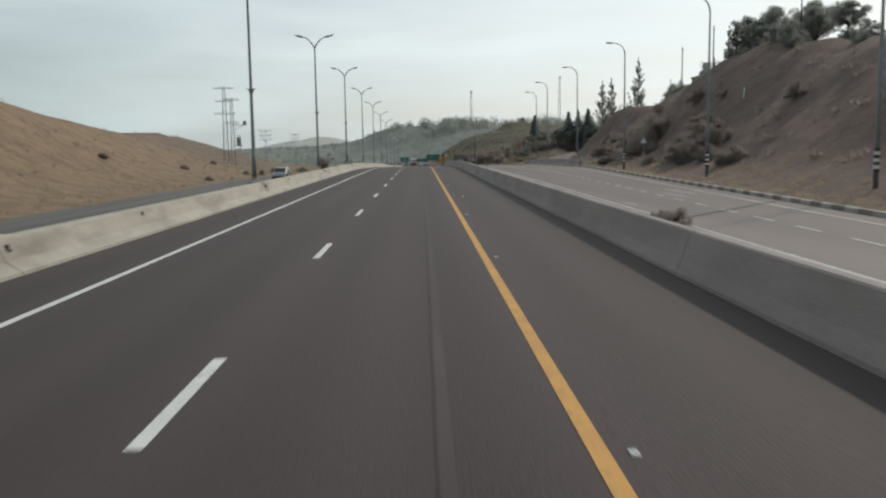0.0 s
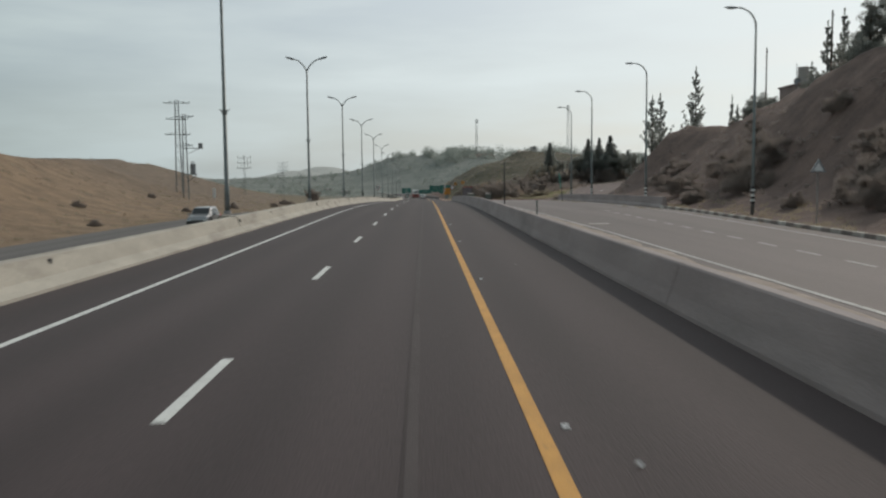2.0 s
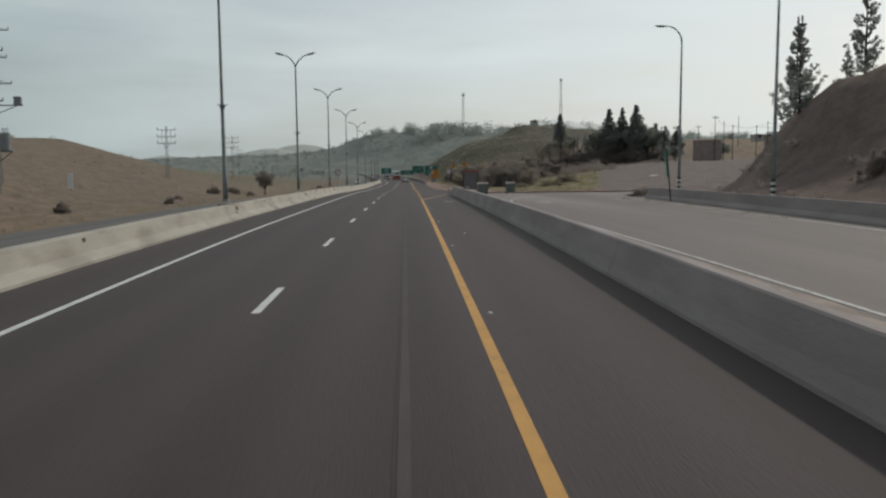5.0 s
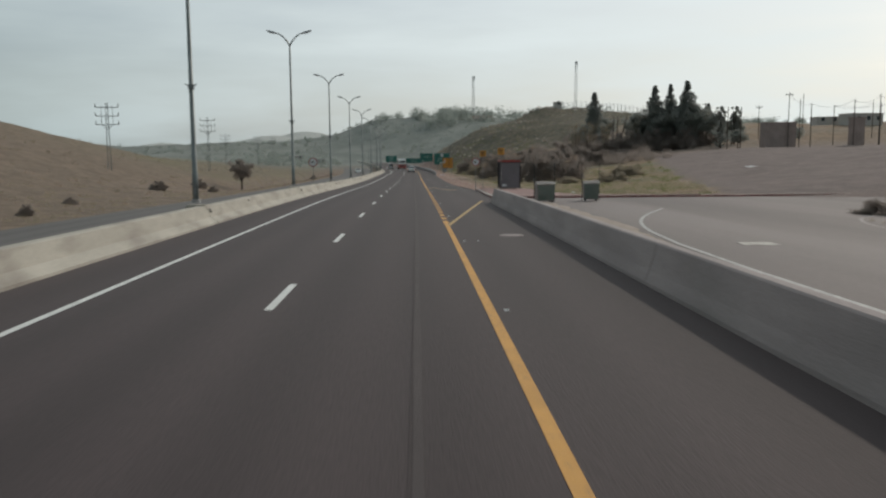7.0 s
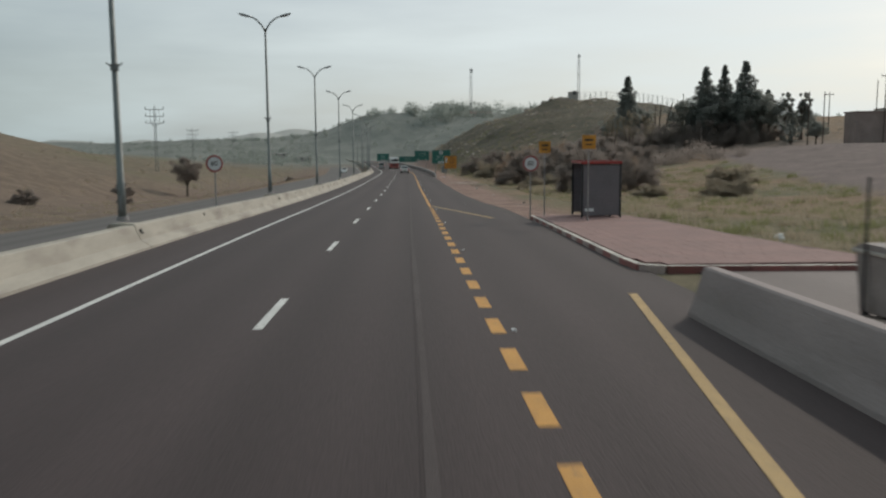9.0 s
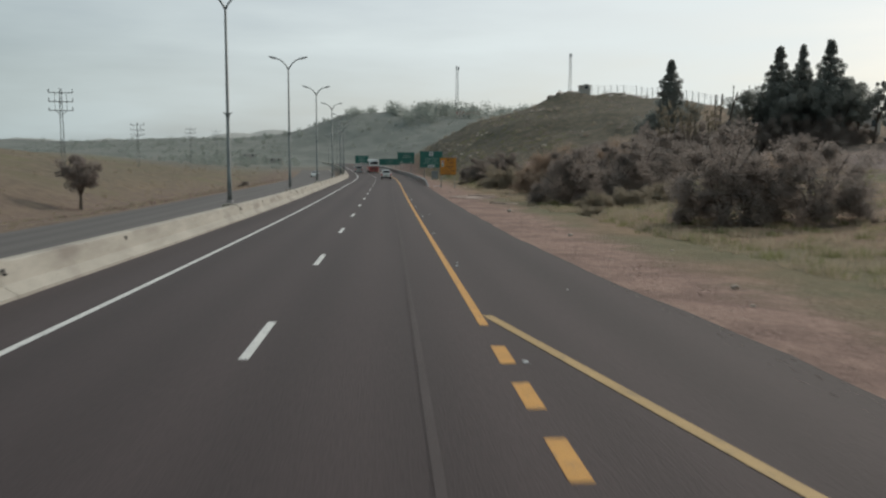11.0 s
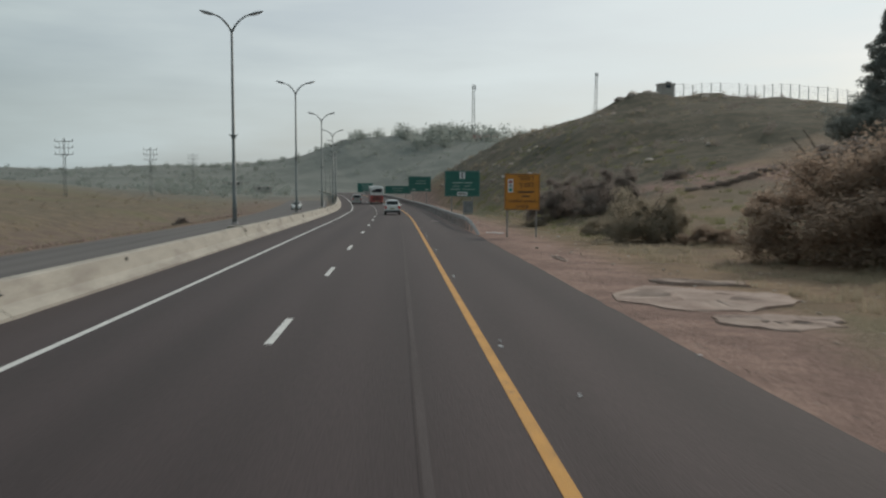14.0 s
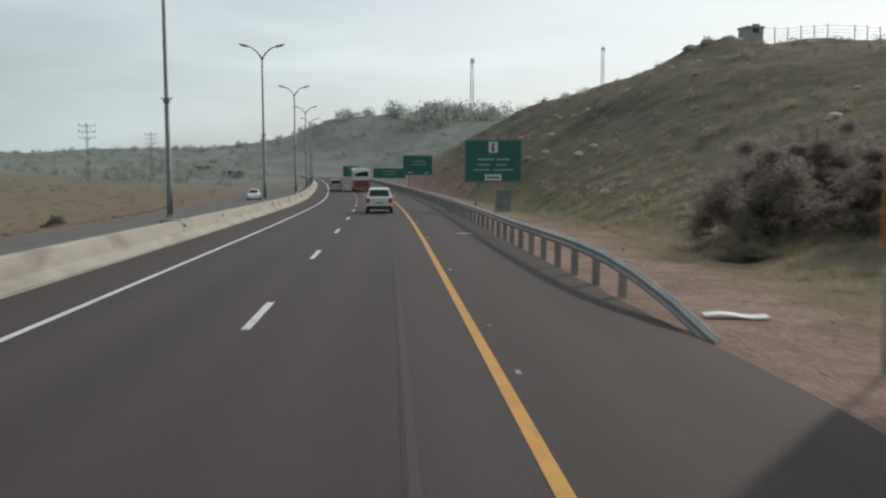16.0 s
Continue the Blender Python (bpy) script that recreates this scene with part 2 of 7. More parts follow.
def asphalt(name, base, second, tracks=0.10, rough=0.8, stain=None):
    m = material(name, base, rough, second, scale=0.55, fine=55, mix=0.9, bump=0.25, fine_amount=0.32, stain=stain or tuple(v * 0.74 for v in base), stain_scale=0.16, stretch=(1.0, 0.06, 1.0), spec=0.35)
    n, l = m.node_tree.nodes, m.node_tree.links
    bsdf = n["Principled BSDF"]
    src = bsdf.inputs["Base Color"].links[0].from_socket
    geo = n.new("ShaderNodeNewGeometry")
    sc = n.new("ShaderNodeTexNoise")
    sc.inputs["Scale"].default_value, sc.inputs["Detail"].default_value = 160, 2
    l.new(geo.outputs["Position"], sc.inputs["Vector"])
    grit = n.new("ShaderNodeMixRGB")
    grit.blend_type, grit.inputs["Fac"].default_value = "OVERLAY", 0.3
    l.new(src, grit.inputs["Color1"])
    l.new(sc.outputs["Fac"], grit.inputs["Color2"])
    # polished wheel tracks: bands along the lanes
    sep = n.new("ShaderNodeSeparateXYZ")
    l.new(geo.outputs["Position"], sep.inputs["Vector"])
    wave = n.new("ShaderNodeMath")
    wave.operation = "MULTIPLY"
    wave.inputs[1].default_value = 2 * math.pi / 1.83
    l.new(sep.outputs["X"], wave.inputs[0])
    cosn = n.new("ShaderNodeMath")
    cosn.operation = "COSINE"
    l.new(wave.outputs["Value"], cosn.inputs[0])
    rng = n.new("ShaderNodeMapRange")
    rng.inputs["From Min"].default_value, rng.inputs["To Min"].default_value, rng.inputs["To Max"].default_value = -1, 1 - tracks, 1 + tracks
    l.new(cosn.outputs["Value"], rng.inputs["Value"])
    val = n.new("ShaderNodeHueSaturation")
    l.new(rng.outputs["Result"], val.inputs["Value"])
    l.new(grit.outputs["Color"], val.inputs["Color"])
    l.new(val.outputs["Color"], bsdf.inputs["Base Color"])
    return m


def worn_paint(name, base, under, wear=0.62):
    """Road paint with worn flecks of asphalt showing."""
    m = material(name, base, 0.7, tuple(v * 0.85 for v in base), scale=2.0, fine=70, bump=0.2, fine_amount=0.3)
    n, l = m.node_tree.nodes, m.node_tree.links
    bsdf = n["Principled BSDF"]
    src = bsdf.inputs["Base Color"].links[0].from_socket
    geo = n.new("ShaderNodeNewGeometry")
    t = n.new("ShaderNodeTexNoise")
    t.inputs["Scale"].default_value, t.inputs["Detail"].default_value, t.inputs["Roughness"].default_value = 7, 9, 0.75
    l.new(geo.outputs["Position"], t.inputs["Vector"])
    r = n.new("ShaderNodeMapRange")
    r.inputs["From Min"].default_value, r.inputs["From Max"].default_value = wear - 0.06, wear + 0.06
    l.new(t.outputs["Fac"], r.inputs["Value"])
    x = n.new("ShaderNodeMixRGB")
    l.new(r.outputs["Result"], x.inputs["Fac"])
    l.new(src, x.inputs["Color1"])
    x.inputs["Color2"].default_value = (*under, 1)
    l.new(x.outputs["Color"], bsdf.inputs["Base Color"])
    return m


M_ASPHALT = asphalt("asphalt", (0.0635, 0.0456, 0.0457), (0.0450, 0.0320, 0.0322))
# Paler stain patches paint the sun's sheen into the old slip road asphalt.
M_ASPHALT_OLD = asphalt("asphalt_old", (0.177, 0.144, 0.137), (0.133, 0.1067, 0.1017), 0.0, 0.78, (0.219, 0.183, 0.173))
M_ASPHALT_OPP = asphalt("asphalt_opposite", (0.1254, 0.1130, 0.1067), (0.0954, 0.0853, 0.0802))
M_SEAM_AND_SHADOW = material("bitumen_seam_and_shadow", (0.0520, 0.0395, 0.0390), 0.9, (0.0570, 0.0430, 0.0425), scale=0.7, fine=60, spec=0.35)
M_JOINT = material("dusty_joint", (0.068, 0.053, 0.052), 0.9, (0.056, 0.043, 0.042), scale=0.5, fine=60)
M_WHITE_LINE = worn_paint("white_road_paint", (0.683, 0.674, 0.646), (0.128, 0.1217, 0.1155))
M_YELLOW_LINE = worn_paint("yellow_road_paint", (0.60, 0.295, 0.060), (0.11, 0.09, 0.075))
M_YELLOW_OLD = worn_paint("worn_yellow_paint", (0.447, 0.289, 0.1092), (0.128, 0.1092, 0.0841), 0.62)
M_WHITE_OLD = worn_paint("worn_white_paint", (0.489, 0.468, 0.447), (0.177, 0.165, 0.159), 0.55)
M_FADED = worn_paint("faded_paint", (0.283, 0.248, 0.236), (0.171, 0.140, 0.134), 0.52)
M_CONCRETE = material("concrete", (0.475, 0.435, 0.372), 0.85, (0.37, 0.335, 0.285), scale=1.1, fine=30, bump=0.4, stain=(0.27, 0.235, 0.20), stain_scale=0.7, stretch=(1, 0.45, 1.8), mix=0.7)
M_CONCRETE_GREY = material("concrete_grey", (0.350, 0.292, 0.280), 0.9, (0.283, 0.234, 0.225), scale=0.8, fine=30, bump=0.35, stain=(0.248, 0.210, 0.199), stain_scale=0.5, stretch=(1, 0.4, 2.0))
M_STONE = material("kerb_stone", (0.569, 0.529, 0.489), 0.8, (0.405, 0.361, 0.328), scale=3, fine=35, random_tone=0.25)
M_KERB_RED = material("red_kerb_paint", (0.294, 0.0967, 0.0853), 0.75, (0.225, 0.1030, 0.0904), scale=3, fine=30, random_tone=0.2)
M_KERB_WHITE = material("white_kerb_paint", (0.569, 0.529, 0.478), 0.75, (0.339, 0.294, 0.260), scale=3, fine=30, random_tone=0.15)
M_KERB_PALE = material("pale_kerb_face", (0.426, 0.328, 0.294), 0.8, (0.317, 0.225, 0.201), scale=3, fine=30, random_tone=0.15)
M_KERB_DARK = material("dark_kerb_paint", (0.165, 0.134, 0.1217), 0.8, (0.294, 0.248, 0.219), scale=4, fine=30, random_tone=0.2)
M_PAVER = material("red_paver", (0.277, 0.162, 0.146), 0.85, (0.231, 0.140, 0.128), scale=0.7, fine=30, random_tone=0.03)
M_GROUT = material("paver_joint", (0.236, 0.146, 0.128), 0.95, fine=30)
M_GALV = material("galvanised_steel", (0.361, 0.345, 0.334), 0.5, (0.260, 0.242, 0.236), scale=1.5, fine=25, bump=0.05, metal=0.3)
M_POLE = material("grey_painted_pole", (0.201, 0.219, 0.213), 0.5, (0.153, 0.165, 0.165), scale=2.0, fine=20, bump=0.05, metal=0.3)
M_HEAD = material("lamp_head_grey", (0.271, 0.283, 0.294), 0.4, fine=10, bump=0.0, metal=0.3)
M_LENS = material("lamp_lens", (0.683, 0.701, 0.701), 0.15, fine=10, bump=0.0)
M_BLACK = material("black_paint", (0.0327, 0.0327, 0.0340), 0.55, fine=20, bump=0.1)
M_WHITE = material("white_paint", (0.772, 0.772, 0.755), 0.55, (0.683, 0.674, 0.646), scale=2, fine=20, bump=0.05)
M_SIGN_GREEN = material("sign_green", (0.030, 0.158, 0.128), 0.55, (0.026, 0.130, 0.106), scale=2, fine=12, bump=0.0)
M_SIGN_ORANGE = material("sign_orange", (0.60, 0.25, 0.035), 0.6, (0.52, 0.215, 0.03), scale=2, fine=12, bump=0.0)
M_SIGN_YELLOW = material("sign_yellow", (0.683, 0.306, 0.0392), 0.5, fine=12, bump=0.0)
M_SIGN_WHITE = material("sign_white", (0.755, 0.755, 0.755), 0.5, (0.701, 0.701, 0.701), fine=12, bump=0.0)
M_LETTER = material("faded_lettering", (0.426, 0.519, 0.478), 0.5, (0.317, 0.426, 0.383), scale=6, fine=12, bump=0.0)
M_SIGN_RED = material("sign_red", (0.383, 0.0777, 0.0713), 0.5, fine=12, bump=0.0)
M_SIGN_TEAL = material("signal_green", (0.0262, 0.271, 0.213), 0.5, fine=12, bump=0.0)
# Lettering black lifted to a brown: haze put into its colour.
M_TEXT = material("sign_black", (0.0713, 0.0521, 0.0366), 0.6, fine=12, bump=0.0)
M_SIGN_BACK = material("sign_back_metal", (0.361, 0.372, 0.383), 0.5, fine=12, bump=0.0, metal=0.6)
M_BIN_SIDE = material("dusty_bin_side", (0.306, 0.266, 0.254), 0.8, (0.236, 0.207, 0.195), scale=2, fine=20, bump=0.1)
# Bin green and shelter grey are paled: haze put into both colours.
M_BIN = material("green_bin_plastic", (0.165, 0.200, 0.172), 0.75, (0.200, 0.207, 0.185), scale=4, fine=20, bump=0.1)
M_SHELTER = material("shelter_panel", (0.185, 0.165, 0.178), 0.5, (0.155, 0.142, 0.152), scale=1.2, fine=15, bump=0.05)
M_SHELTER_RED = material("shelter_red_trim", (0.405, 0.0521, 0.0457), 0.5, fine=15, bump=0.05)
M_CAR_WHITE = material("white_car_paint", (0.790, 0.790, 0.772), 0.3, (0.755, 0.755, 0.737), fine=8, bump=0.0, coat=0.6, fine_amount=0.08)
M_CAR_SILVER = material("silver_car_paint", (0.489, 0.489, 0.478), 0.35, (0.447, 0.447, 0.437), fine=8, bump=0.0, metal=0.5, coat=0.5, fine_amount=0.08)
M_CAR_GREY = material("grey_car_paint", (0.271, 0.271, 0.277), 0.35, (0.248, 0.248, 0.254), fine=8, bump=0.0, metal=0.4, coat=0.5, fine_amount=0.08)
M_BUS_RED = material("red_bus_paint", (0.426, 0.1092, 0.0904), 0.45, (0.361, 0.0967, 0.0841), fine=8, bump=0.0, coat=0.4, fine_amount=0.1)
M_GLASS = glass_material("car_glass", (0.0288, 0.0314, 0.0353), 0.16)
M_RUBBER = material("tyre_rubber", (0.0288, 0.0288, 0.0288), 0.8, fine=40, bump=0.2)
M_TRIM = material("black_plastic_trim", (0.0392, 0.0392, 0.0418), 0.6, fine=40, bump=0.1)
M_RIM = material("alloy_rim", (0.519, 0.519, 0.529), 0.35, fine=8, bump=0.0, metal=0.9)
M_TAIL = material("red_tail_lens", (0.617, 0.0457, 0.0392), 0.3, fine=8, bump=0.0)
M_PLATE = material("yellow_plate", (0.588, 0.529, 0.294), 0.5, fine=8, bump=0.0)
M_BARK = material("bark", (0.1092, 0.0853, 0.0675), 0.9, (0.0904, 0.0713, 0.0586), scale=4, fine=20, bump=0.8, stretch=(1, 1, 0.3))
# Next three leaf colours are lifted and greyed: haze and glare put in.
M_LEAF_PINE = leaf_material("cypress_needles", (0.190, 0.198, 0.186), (0.142, 0.150, 0.140))
M_LEAF_DARK = leaf_material("dark_shrub_leaves", (0.176, 0.152, 0.138), (0.140, 0.121, 0.111))
M_LEAF_CREST = leaf_material("crest_tree_leaves", (0.178, 0.184, 0.170), (0.135, 0.142, 0.130))
M_LEAF_DRY = leaf_material("dry_shrub_leaves", (0.232, 0.180, 0.142), (0.175, 0.138, 0.112))
# Far foliage green paled and greyed: distance haze put into the leaf colour.
M_LEAF_FAR = leaf_material("hazed_woods_leaves", (0.207, 0.225, 0.207), (0.159, 0.177, 0.159))
M_LEAF_OLIVE = leaf_material("olive_shrub_leaves", (0.198, 0.172, 0.134), (0.150, 0.130, 0.104))
M_DRY_GRASS = leaf_material("dry_grass", (0.219, 0.189, 0.143), (0.165, 0.143, 0.1092))
M_GREEN_GRASS = leaf_material("green_grass", (0.134, 0.138, 0.0713), (0.177, 0.155, 0.0878))
M_ROCK = material("limestone", (0.509, 0.437, 0.383), 0.9, (0.383, 0.317, 0.271), scale=3, fine=20, bump=0.6, random_tone=0.2)
M_RUBBLE = material("red_rubble", (0.317, 0.219, 0.177), 0.95, (0.213, 0.146, 0.1217), scale=1.2, fine=12, bump=0.6)
M_WALL = material("house_plaster", (0.426, 0.394, 0.361), 0.85, (0.405, 0.372, 0.350), scale=0.6, fine=10)
M_WALL_BROWN = material("brown_plaster", (0.335, 0.258, 0.235), 0.9, (0.265, 0.205, 0.187), scale=0.6, fine=10)
M_ROOF = material("house_roof", (0.248, 0.165, 0.140), 0.85, (0.201, 0.140, 0.128), scale=0.8, fine=10)
M_PANE = glass_material("window_glass", (0.0521, 0.0586, 0.0650))
M_WIRE = material("wire_dark", (0.0777, 0.0777, 0.0777), 0.6, fine=10, bump=0.0)
M_MESH_FENCE = material("fence_steel", (0.361, 0.372, 0.372), 0.5, fine=10, bump=0.0, metal=0.6)
M_LATTICE = material("lattice_steel", (0.248, 0.260, 0.260), 0.55, fine=10, bump=0.0, metal=0.5)


def ground_material():
    """Dry soil, straw grass, green growth and bare red earth, laid by slope and position along the land."""
    m = bpy.data.materials.new("land_cover")
    m.use_nodes = True
    n, l = m.node_tree.nodes, m.node_tree.links
    bsdf = n["Principled BSDF"]
    bsdf.inputs["Roughness"].default_value, bsdf.inputs["Specular IOR Level"].default_value = 0.95, 0.15
    geo = n.new("ShaderNodeNewGeometry")
    sep = n.new("ShaderNodeSeparateXYZ")
    l.new(geo.outputs["Position"], sep.inputs["Vector"])

    def tex(sc, detail=5, rough=0.6):
        t = n.new("ShaderNodeTexNoise")
        t.inputs["Scale"].default_value, t.inputs["Detail"].default_value, t.inputs["Roughness"].default_value = sc, detail, rough
        l.new(geo.outputs["Position"], t.inputs["Vector"])
        return t.outputs["Fac"]

    def rng(v, a, b):
        r = n.new("ShaderNodeMapRange")
        r.interpolation_type = "SMOOTHSTEP"
        r.inputs["From Min"].default_value, r.inputs["From Max"].default_value = a, b
        l.new(v, r.inputs["Value"])
        return r.outputs["Result"]

    def mul(a, b):
        x = n.new("ShaderNodeMath")
        x.operation = "MULTIPLY"
        l.new(a, x.inputs[0])
        l.new(b, x.inputs[1])
        return x.outputs["Value"]

    def mix(f, a, b):
        x = n.new("ShaderNodeMixRGB")
        l.new(f, x.inputs["Fac"])
        for s, c in (("Color1", a), ("Color2", b)):
            if isinstance(c, tuple):
                x.inputs[s].default_value = (*c, 1)
            else:
                l.new(c, x.inputs[s])
        return x.outputs["Color"]
    X, Y, Z = sep.outputs["X"], sep.outputs["Y"], sep.outputs["Z"]
    patch, clump, grain = tex(0.05, 6), tex(0.45, 6, 0.7), tex(6, 5, 0.7)
    straw = mix(rng(clump, 0.35, 0.65), (0.294, 0.207, 0.138), (0.201, 0.143, 0.1005))
    soil = mix(rng(clump, 0.4, 0.6), (0.342, 0.228, 0.188), (0.242, 0.160, 0.135))
    green = mix(rng(clump, 0.35, 0.62), (0.133, 0.129, 0.0777), (0.204, 0.173, 0.1105))
    scrub = mix(rng(clump, 0.40, 0.60), (0.0904, 0.0841, 0.0624), (0.140, 0.1180, 0.0878))
    earth = mix(rng(clump, 0.38, 0.62), (0.190, 0.135, 0.116), (0.138, 0.101, 0.089))
    bare = mix(rng(clump, 0.3, 0.7), (0.236, 0.187, 0.173), (0.171, 0.134, 0.1254))
    # Ridge and hills get paler, bluer tones with distance: haze put into the colour.
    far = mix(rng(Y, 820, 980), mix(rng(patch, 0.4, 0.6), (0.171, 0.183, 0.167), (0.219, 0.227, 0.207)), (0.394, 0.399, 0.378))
    # left land: straw, greener and browner further along
    brown = mix(rng(clump, 0.36, 0.6), (0.229, 0.178, 0.1267), (0.151, 0.1267, 0.0942))
    rubble = mix(rng(clump, 0.4, 0.6), (0.289, 0.207, 0.171), (0.189, 0.134, 0.1130))
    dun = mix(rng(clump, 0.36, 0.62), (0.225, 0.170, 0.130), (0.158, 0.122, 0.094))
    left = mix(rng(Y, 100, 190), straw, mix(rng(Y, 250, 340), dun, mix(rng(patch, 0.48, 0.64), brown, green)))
    left = mix(mul(mul(rng(Y, 190, 300), rng(X, -42, -28)), rng(clump, 0.44, 0.54)), left, rubble)
    # right: earth bank, then grass field with a bare rise, then scrub hill; dirt along the road edge
    slant_x = n.new("ShaderNodeMath")
    slant_x.operation = "MULTIPLY_ADD"
    slant_x.inputs[1].default_value = -0.23
    l.new(Y, slant_x.inputs[0])
    l.new(X, slant_x.inputs[2])
    sway = n.new("ShaderNodeMath")
    sway.operation = "MULTIPLY_ADD"
    sway.inputs[1].default_value = 7.0
    l.new(clump, sway.inputs[0])
    l.new(slant_x.outputs["Value"], sway.inputs[2])
    field = mix(rng(sway.outputs["Value"], -14.5, -11.5), mix(rng(patch, 0.42, 0.58), green, straw), bare)
    right = mix(rng(Y, 158, 178), earth, field)
    brow = n.new("ShaderNodeMath")
    brow.operation = "MULTIPLY_ADD"
    brow.inputs[1].default_value = -0.26
    l.new(X, brow.inputs[0])
    l.new(Z, brow.inputs[2])
    dusk = mix(rng(clump, 0.36, 0.62), (0.118, 0.110, 0.096), (0.150, 0.134, 0.112))
    pale = mix(rng(clump, 0.36, 0.62), (0.262, 0.205, 0.158), (0.196, 0.154, 0.115))
    right = mix(mul(rng(Y, 270, 330), rng(X, 12.5, 16)), right, mix(rng(brow.outputs["Value"], -8.75, -8.25), mix(rng(patch, 0.40, 0.62), pale, straw), mix(rng(patch, 0.50, 0.70), scrub, dusk)))
    edge = n.new("ShaderNodeMapRange")
    edge.interpolation_type = "SMOOTHSTEP"
    edge.inputs["From Min"].default_value, edge.inputs["From Max"].default_value = 14.8, 12.0
    wob = n.new("ShaderNodeMath")
    wob.operation = "MULTIPLY_ADD"
    wob.inputs[1].default_value = 5.0
    l.new(clump, wob.inputs[0])
    l.new(X, wob.inputs[2])
    l.new(wob.outputs["Value"], edge.inputs["Value"])
    right = mix(mul(rng(Y, 180, 196), edge.outputs["Result"]), right, soil)
    # washed-out pale scar in the slope
    scar = n.new("ShaderNodeVectorMath")
    scar.operation = "DISTANCE"
    scar.inputs[1].default_value = (15.6, 323.0, -0.3)
    halve = n.new("ShaderNodeVectorMath")
    halve.operation = "MULTIPLY"
    halve.inputs[1].default_value = (0.5, 1.0, 1.0)
    l.new(geo.outputs["Position"], halve.inputs[0])
    l.new(halve.outputs["Vector"], scar.inputs[0])
    near = n.new("ShaderNodeMapRange")
    near.interpolation_type = "SMOOTHSTEP"
    near.inputs["From Min"].default_value, near.inputs["From Max"].default_value = 7.0, 3.0
    l.new(scar.outputs["Value"], near.inputs["Value"])
    right = mix(mul(near.outputs["Result"], rng(clump, 0.42, 0.52)), right, soil)
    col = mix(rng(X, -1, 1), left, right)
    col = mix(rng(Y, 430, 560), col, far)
    ov = n.new("ShaderNodeMixRGB")
    ov.blend_type = "OVERLAY"
    ov.inputs["Fac"].default_value = 0.55
    l.new(col, ov.inputs["Color1"])
    l.new(grain, ov.inputs["Color2"])
    l.new(ov.outputs["Color"], bsdf.inputs["Base Color"])
    b = n.new("ShaderNodeBump")
    b.inputs["Strength"].default_value, b.inputs["Distance"].default_value = 0.7, 0.15
    l.new(grain, b.inputs["Height"])
    l.new(b.outputs["Normal"], bsdf.inputs["Normal"])
    return m


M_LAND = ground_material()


# ---- building helpers ----
def empty(name, loc=(0, 0, 0), rz=0.0, label="", category="", group="", kind=""):
    e = new(name)
    e.matrix_basis = pose(*loc, 0, 0, rz)
    return tagged(e, label, category, group, kind)


def mesh_of(bm, name, mat, smooth=False):
    me = bpy.data.meshes.new(name)
    bm.normal_update()
    if smooth:
        for f in bm.faces:
            f.smooth = True
    bm.to_mesh(me)
    bm.free()
    for one in (mat if isinstance(mat, (list, tuple)) else [mat]):
        me.materials.append(one)
    return me


def part(name, bm, mat, parent, label="", smooth=False):
    ob = new(name, mesh_of(bm, name, mat, smooth))
    ob.parent = parent
    return tagged(ob, label)


def share(name, me, parent, m=None, label=""):
    ob = new(name, me)
    ob.parent = parent
    if m is not None:
        ob.matrix_basis = m
    return tagged(ob, label)


def box(bm, x0, x1, y0, y1, z0, z1, bevel=0.0):
    vs = [bm.verts.new((x, y, z)) for z in (z0, z1) for x, y in ((x0, y0), (x1, y0), (x1, y1), (x0, y1))]
    for q in ((3, 2, 1, 0), (4, 5, 6, 7), (0, 1, 5, 4), (1, 2, 6, 5), (2, 3, 7, 6), (3, 0, 4, 7)):
        bm.faces.new([vs[i] for i in q])
    if bevel:
        es = list({e for v in vs for e in v.link_edges})
        bmesh.ops.bevel(bm, geom=es, offset=bevel, segments=2, affect="EDGES", profile=0.6)
    return bm


def rod(bm, p, q, r0, r1=None, n=10, caps=True):
    p, q = Vector(p), Vector(q)
    r1 = r0 if r1 is None else r1
    d = (q - p).normalized()
    a = d.orthogonal().normalized()
    b = d.cross(a)
    rings = [[bm.verts.new(c + (a * math.cos(2 * math.pi * i / n) + b * math.sin(2 * math.pi * i / n)) * r) for i in range(n)] for c, r in ((p, r0), (q, r1))]
    for i in range(n):
        bm.faces.new((rings[0][i], rings[0][(i + 1) % n], rings[1][(i + 1) % n], rings[1][i]))
    if caps:
        bm.faces.new(rings[0][::-1])
        bm.faces.new(rings[1])
    return bm


def tube(bm, pts, radii, n=8):
    """A bent tapering tube through the points."""
    pts = [Vector(p) for p in pts]
    rings = []
    for i, p in enumerate(pts):
        d = (pts[min(i + 1, len(pts) - 1)] - pts[max(i - 1, 0)]).normalized()
        a = d.cross(Vector((0.13, 1, 0.07))).normalized()
        b = d.cross(a)
        rings.append([bm.verts.new(p + (a * math.cos(2 * math.pi * k / n) + b * math.sin(2 * math.pi * k / n)) * radii[i]) for k in range(n)])
    for r, s in zip(rings, rings[1:]):
        for k in range(n):
            bm.faces.new((r[k], r[(k + 1) % n], s[(k + 1) % n], s[k]))
    bm.faces.new(rings[0][::-1])
    bm.faces.new(rings[-1])
    return bm


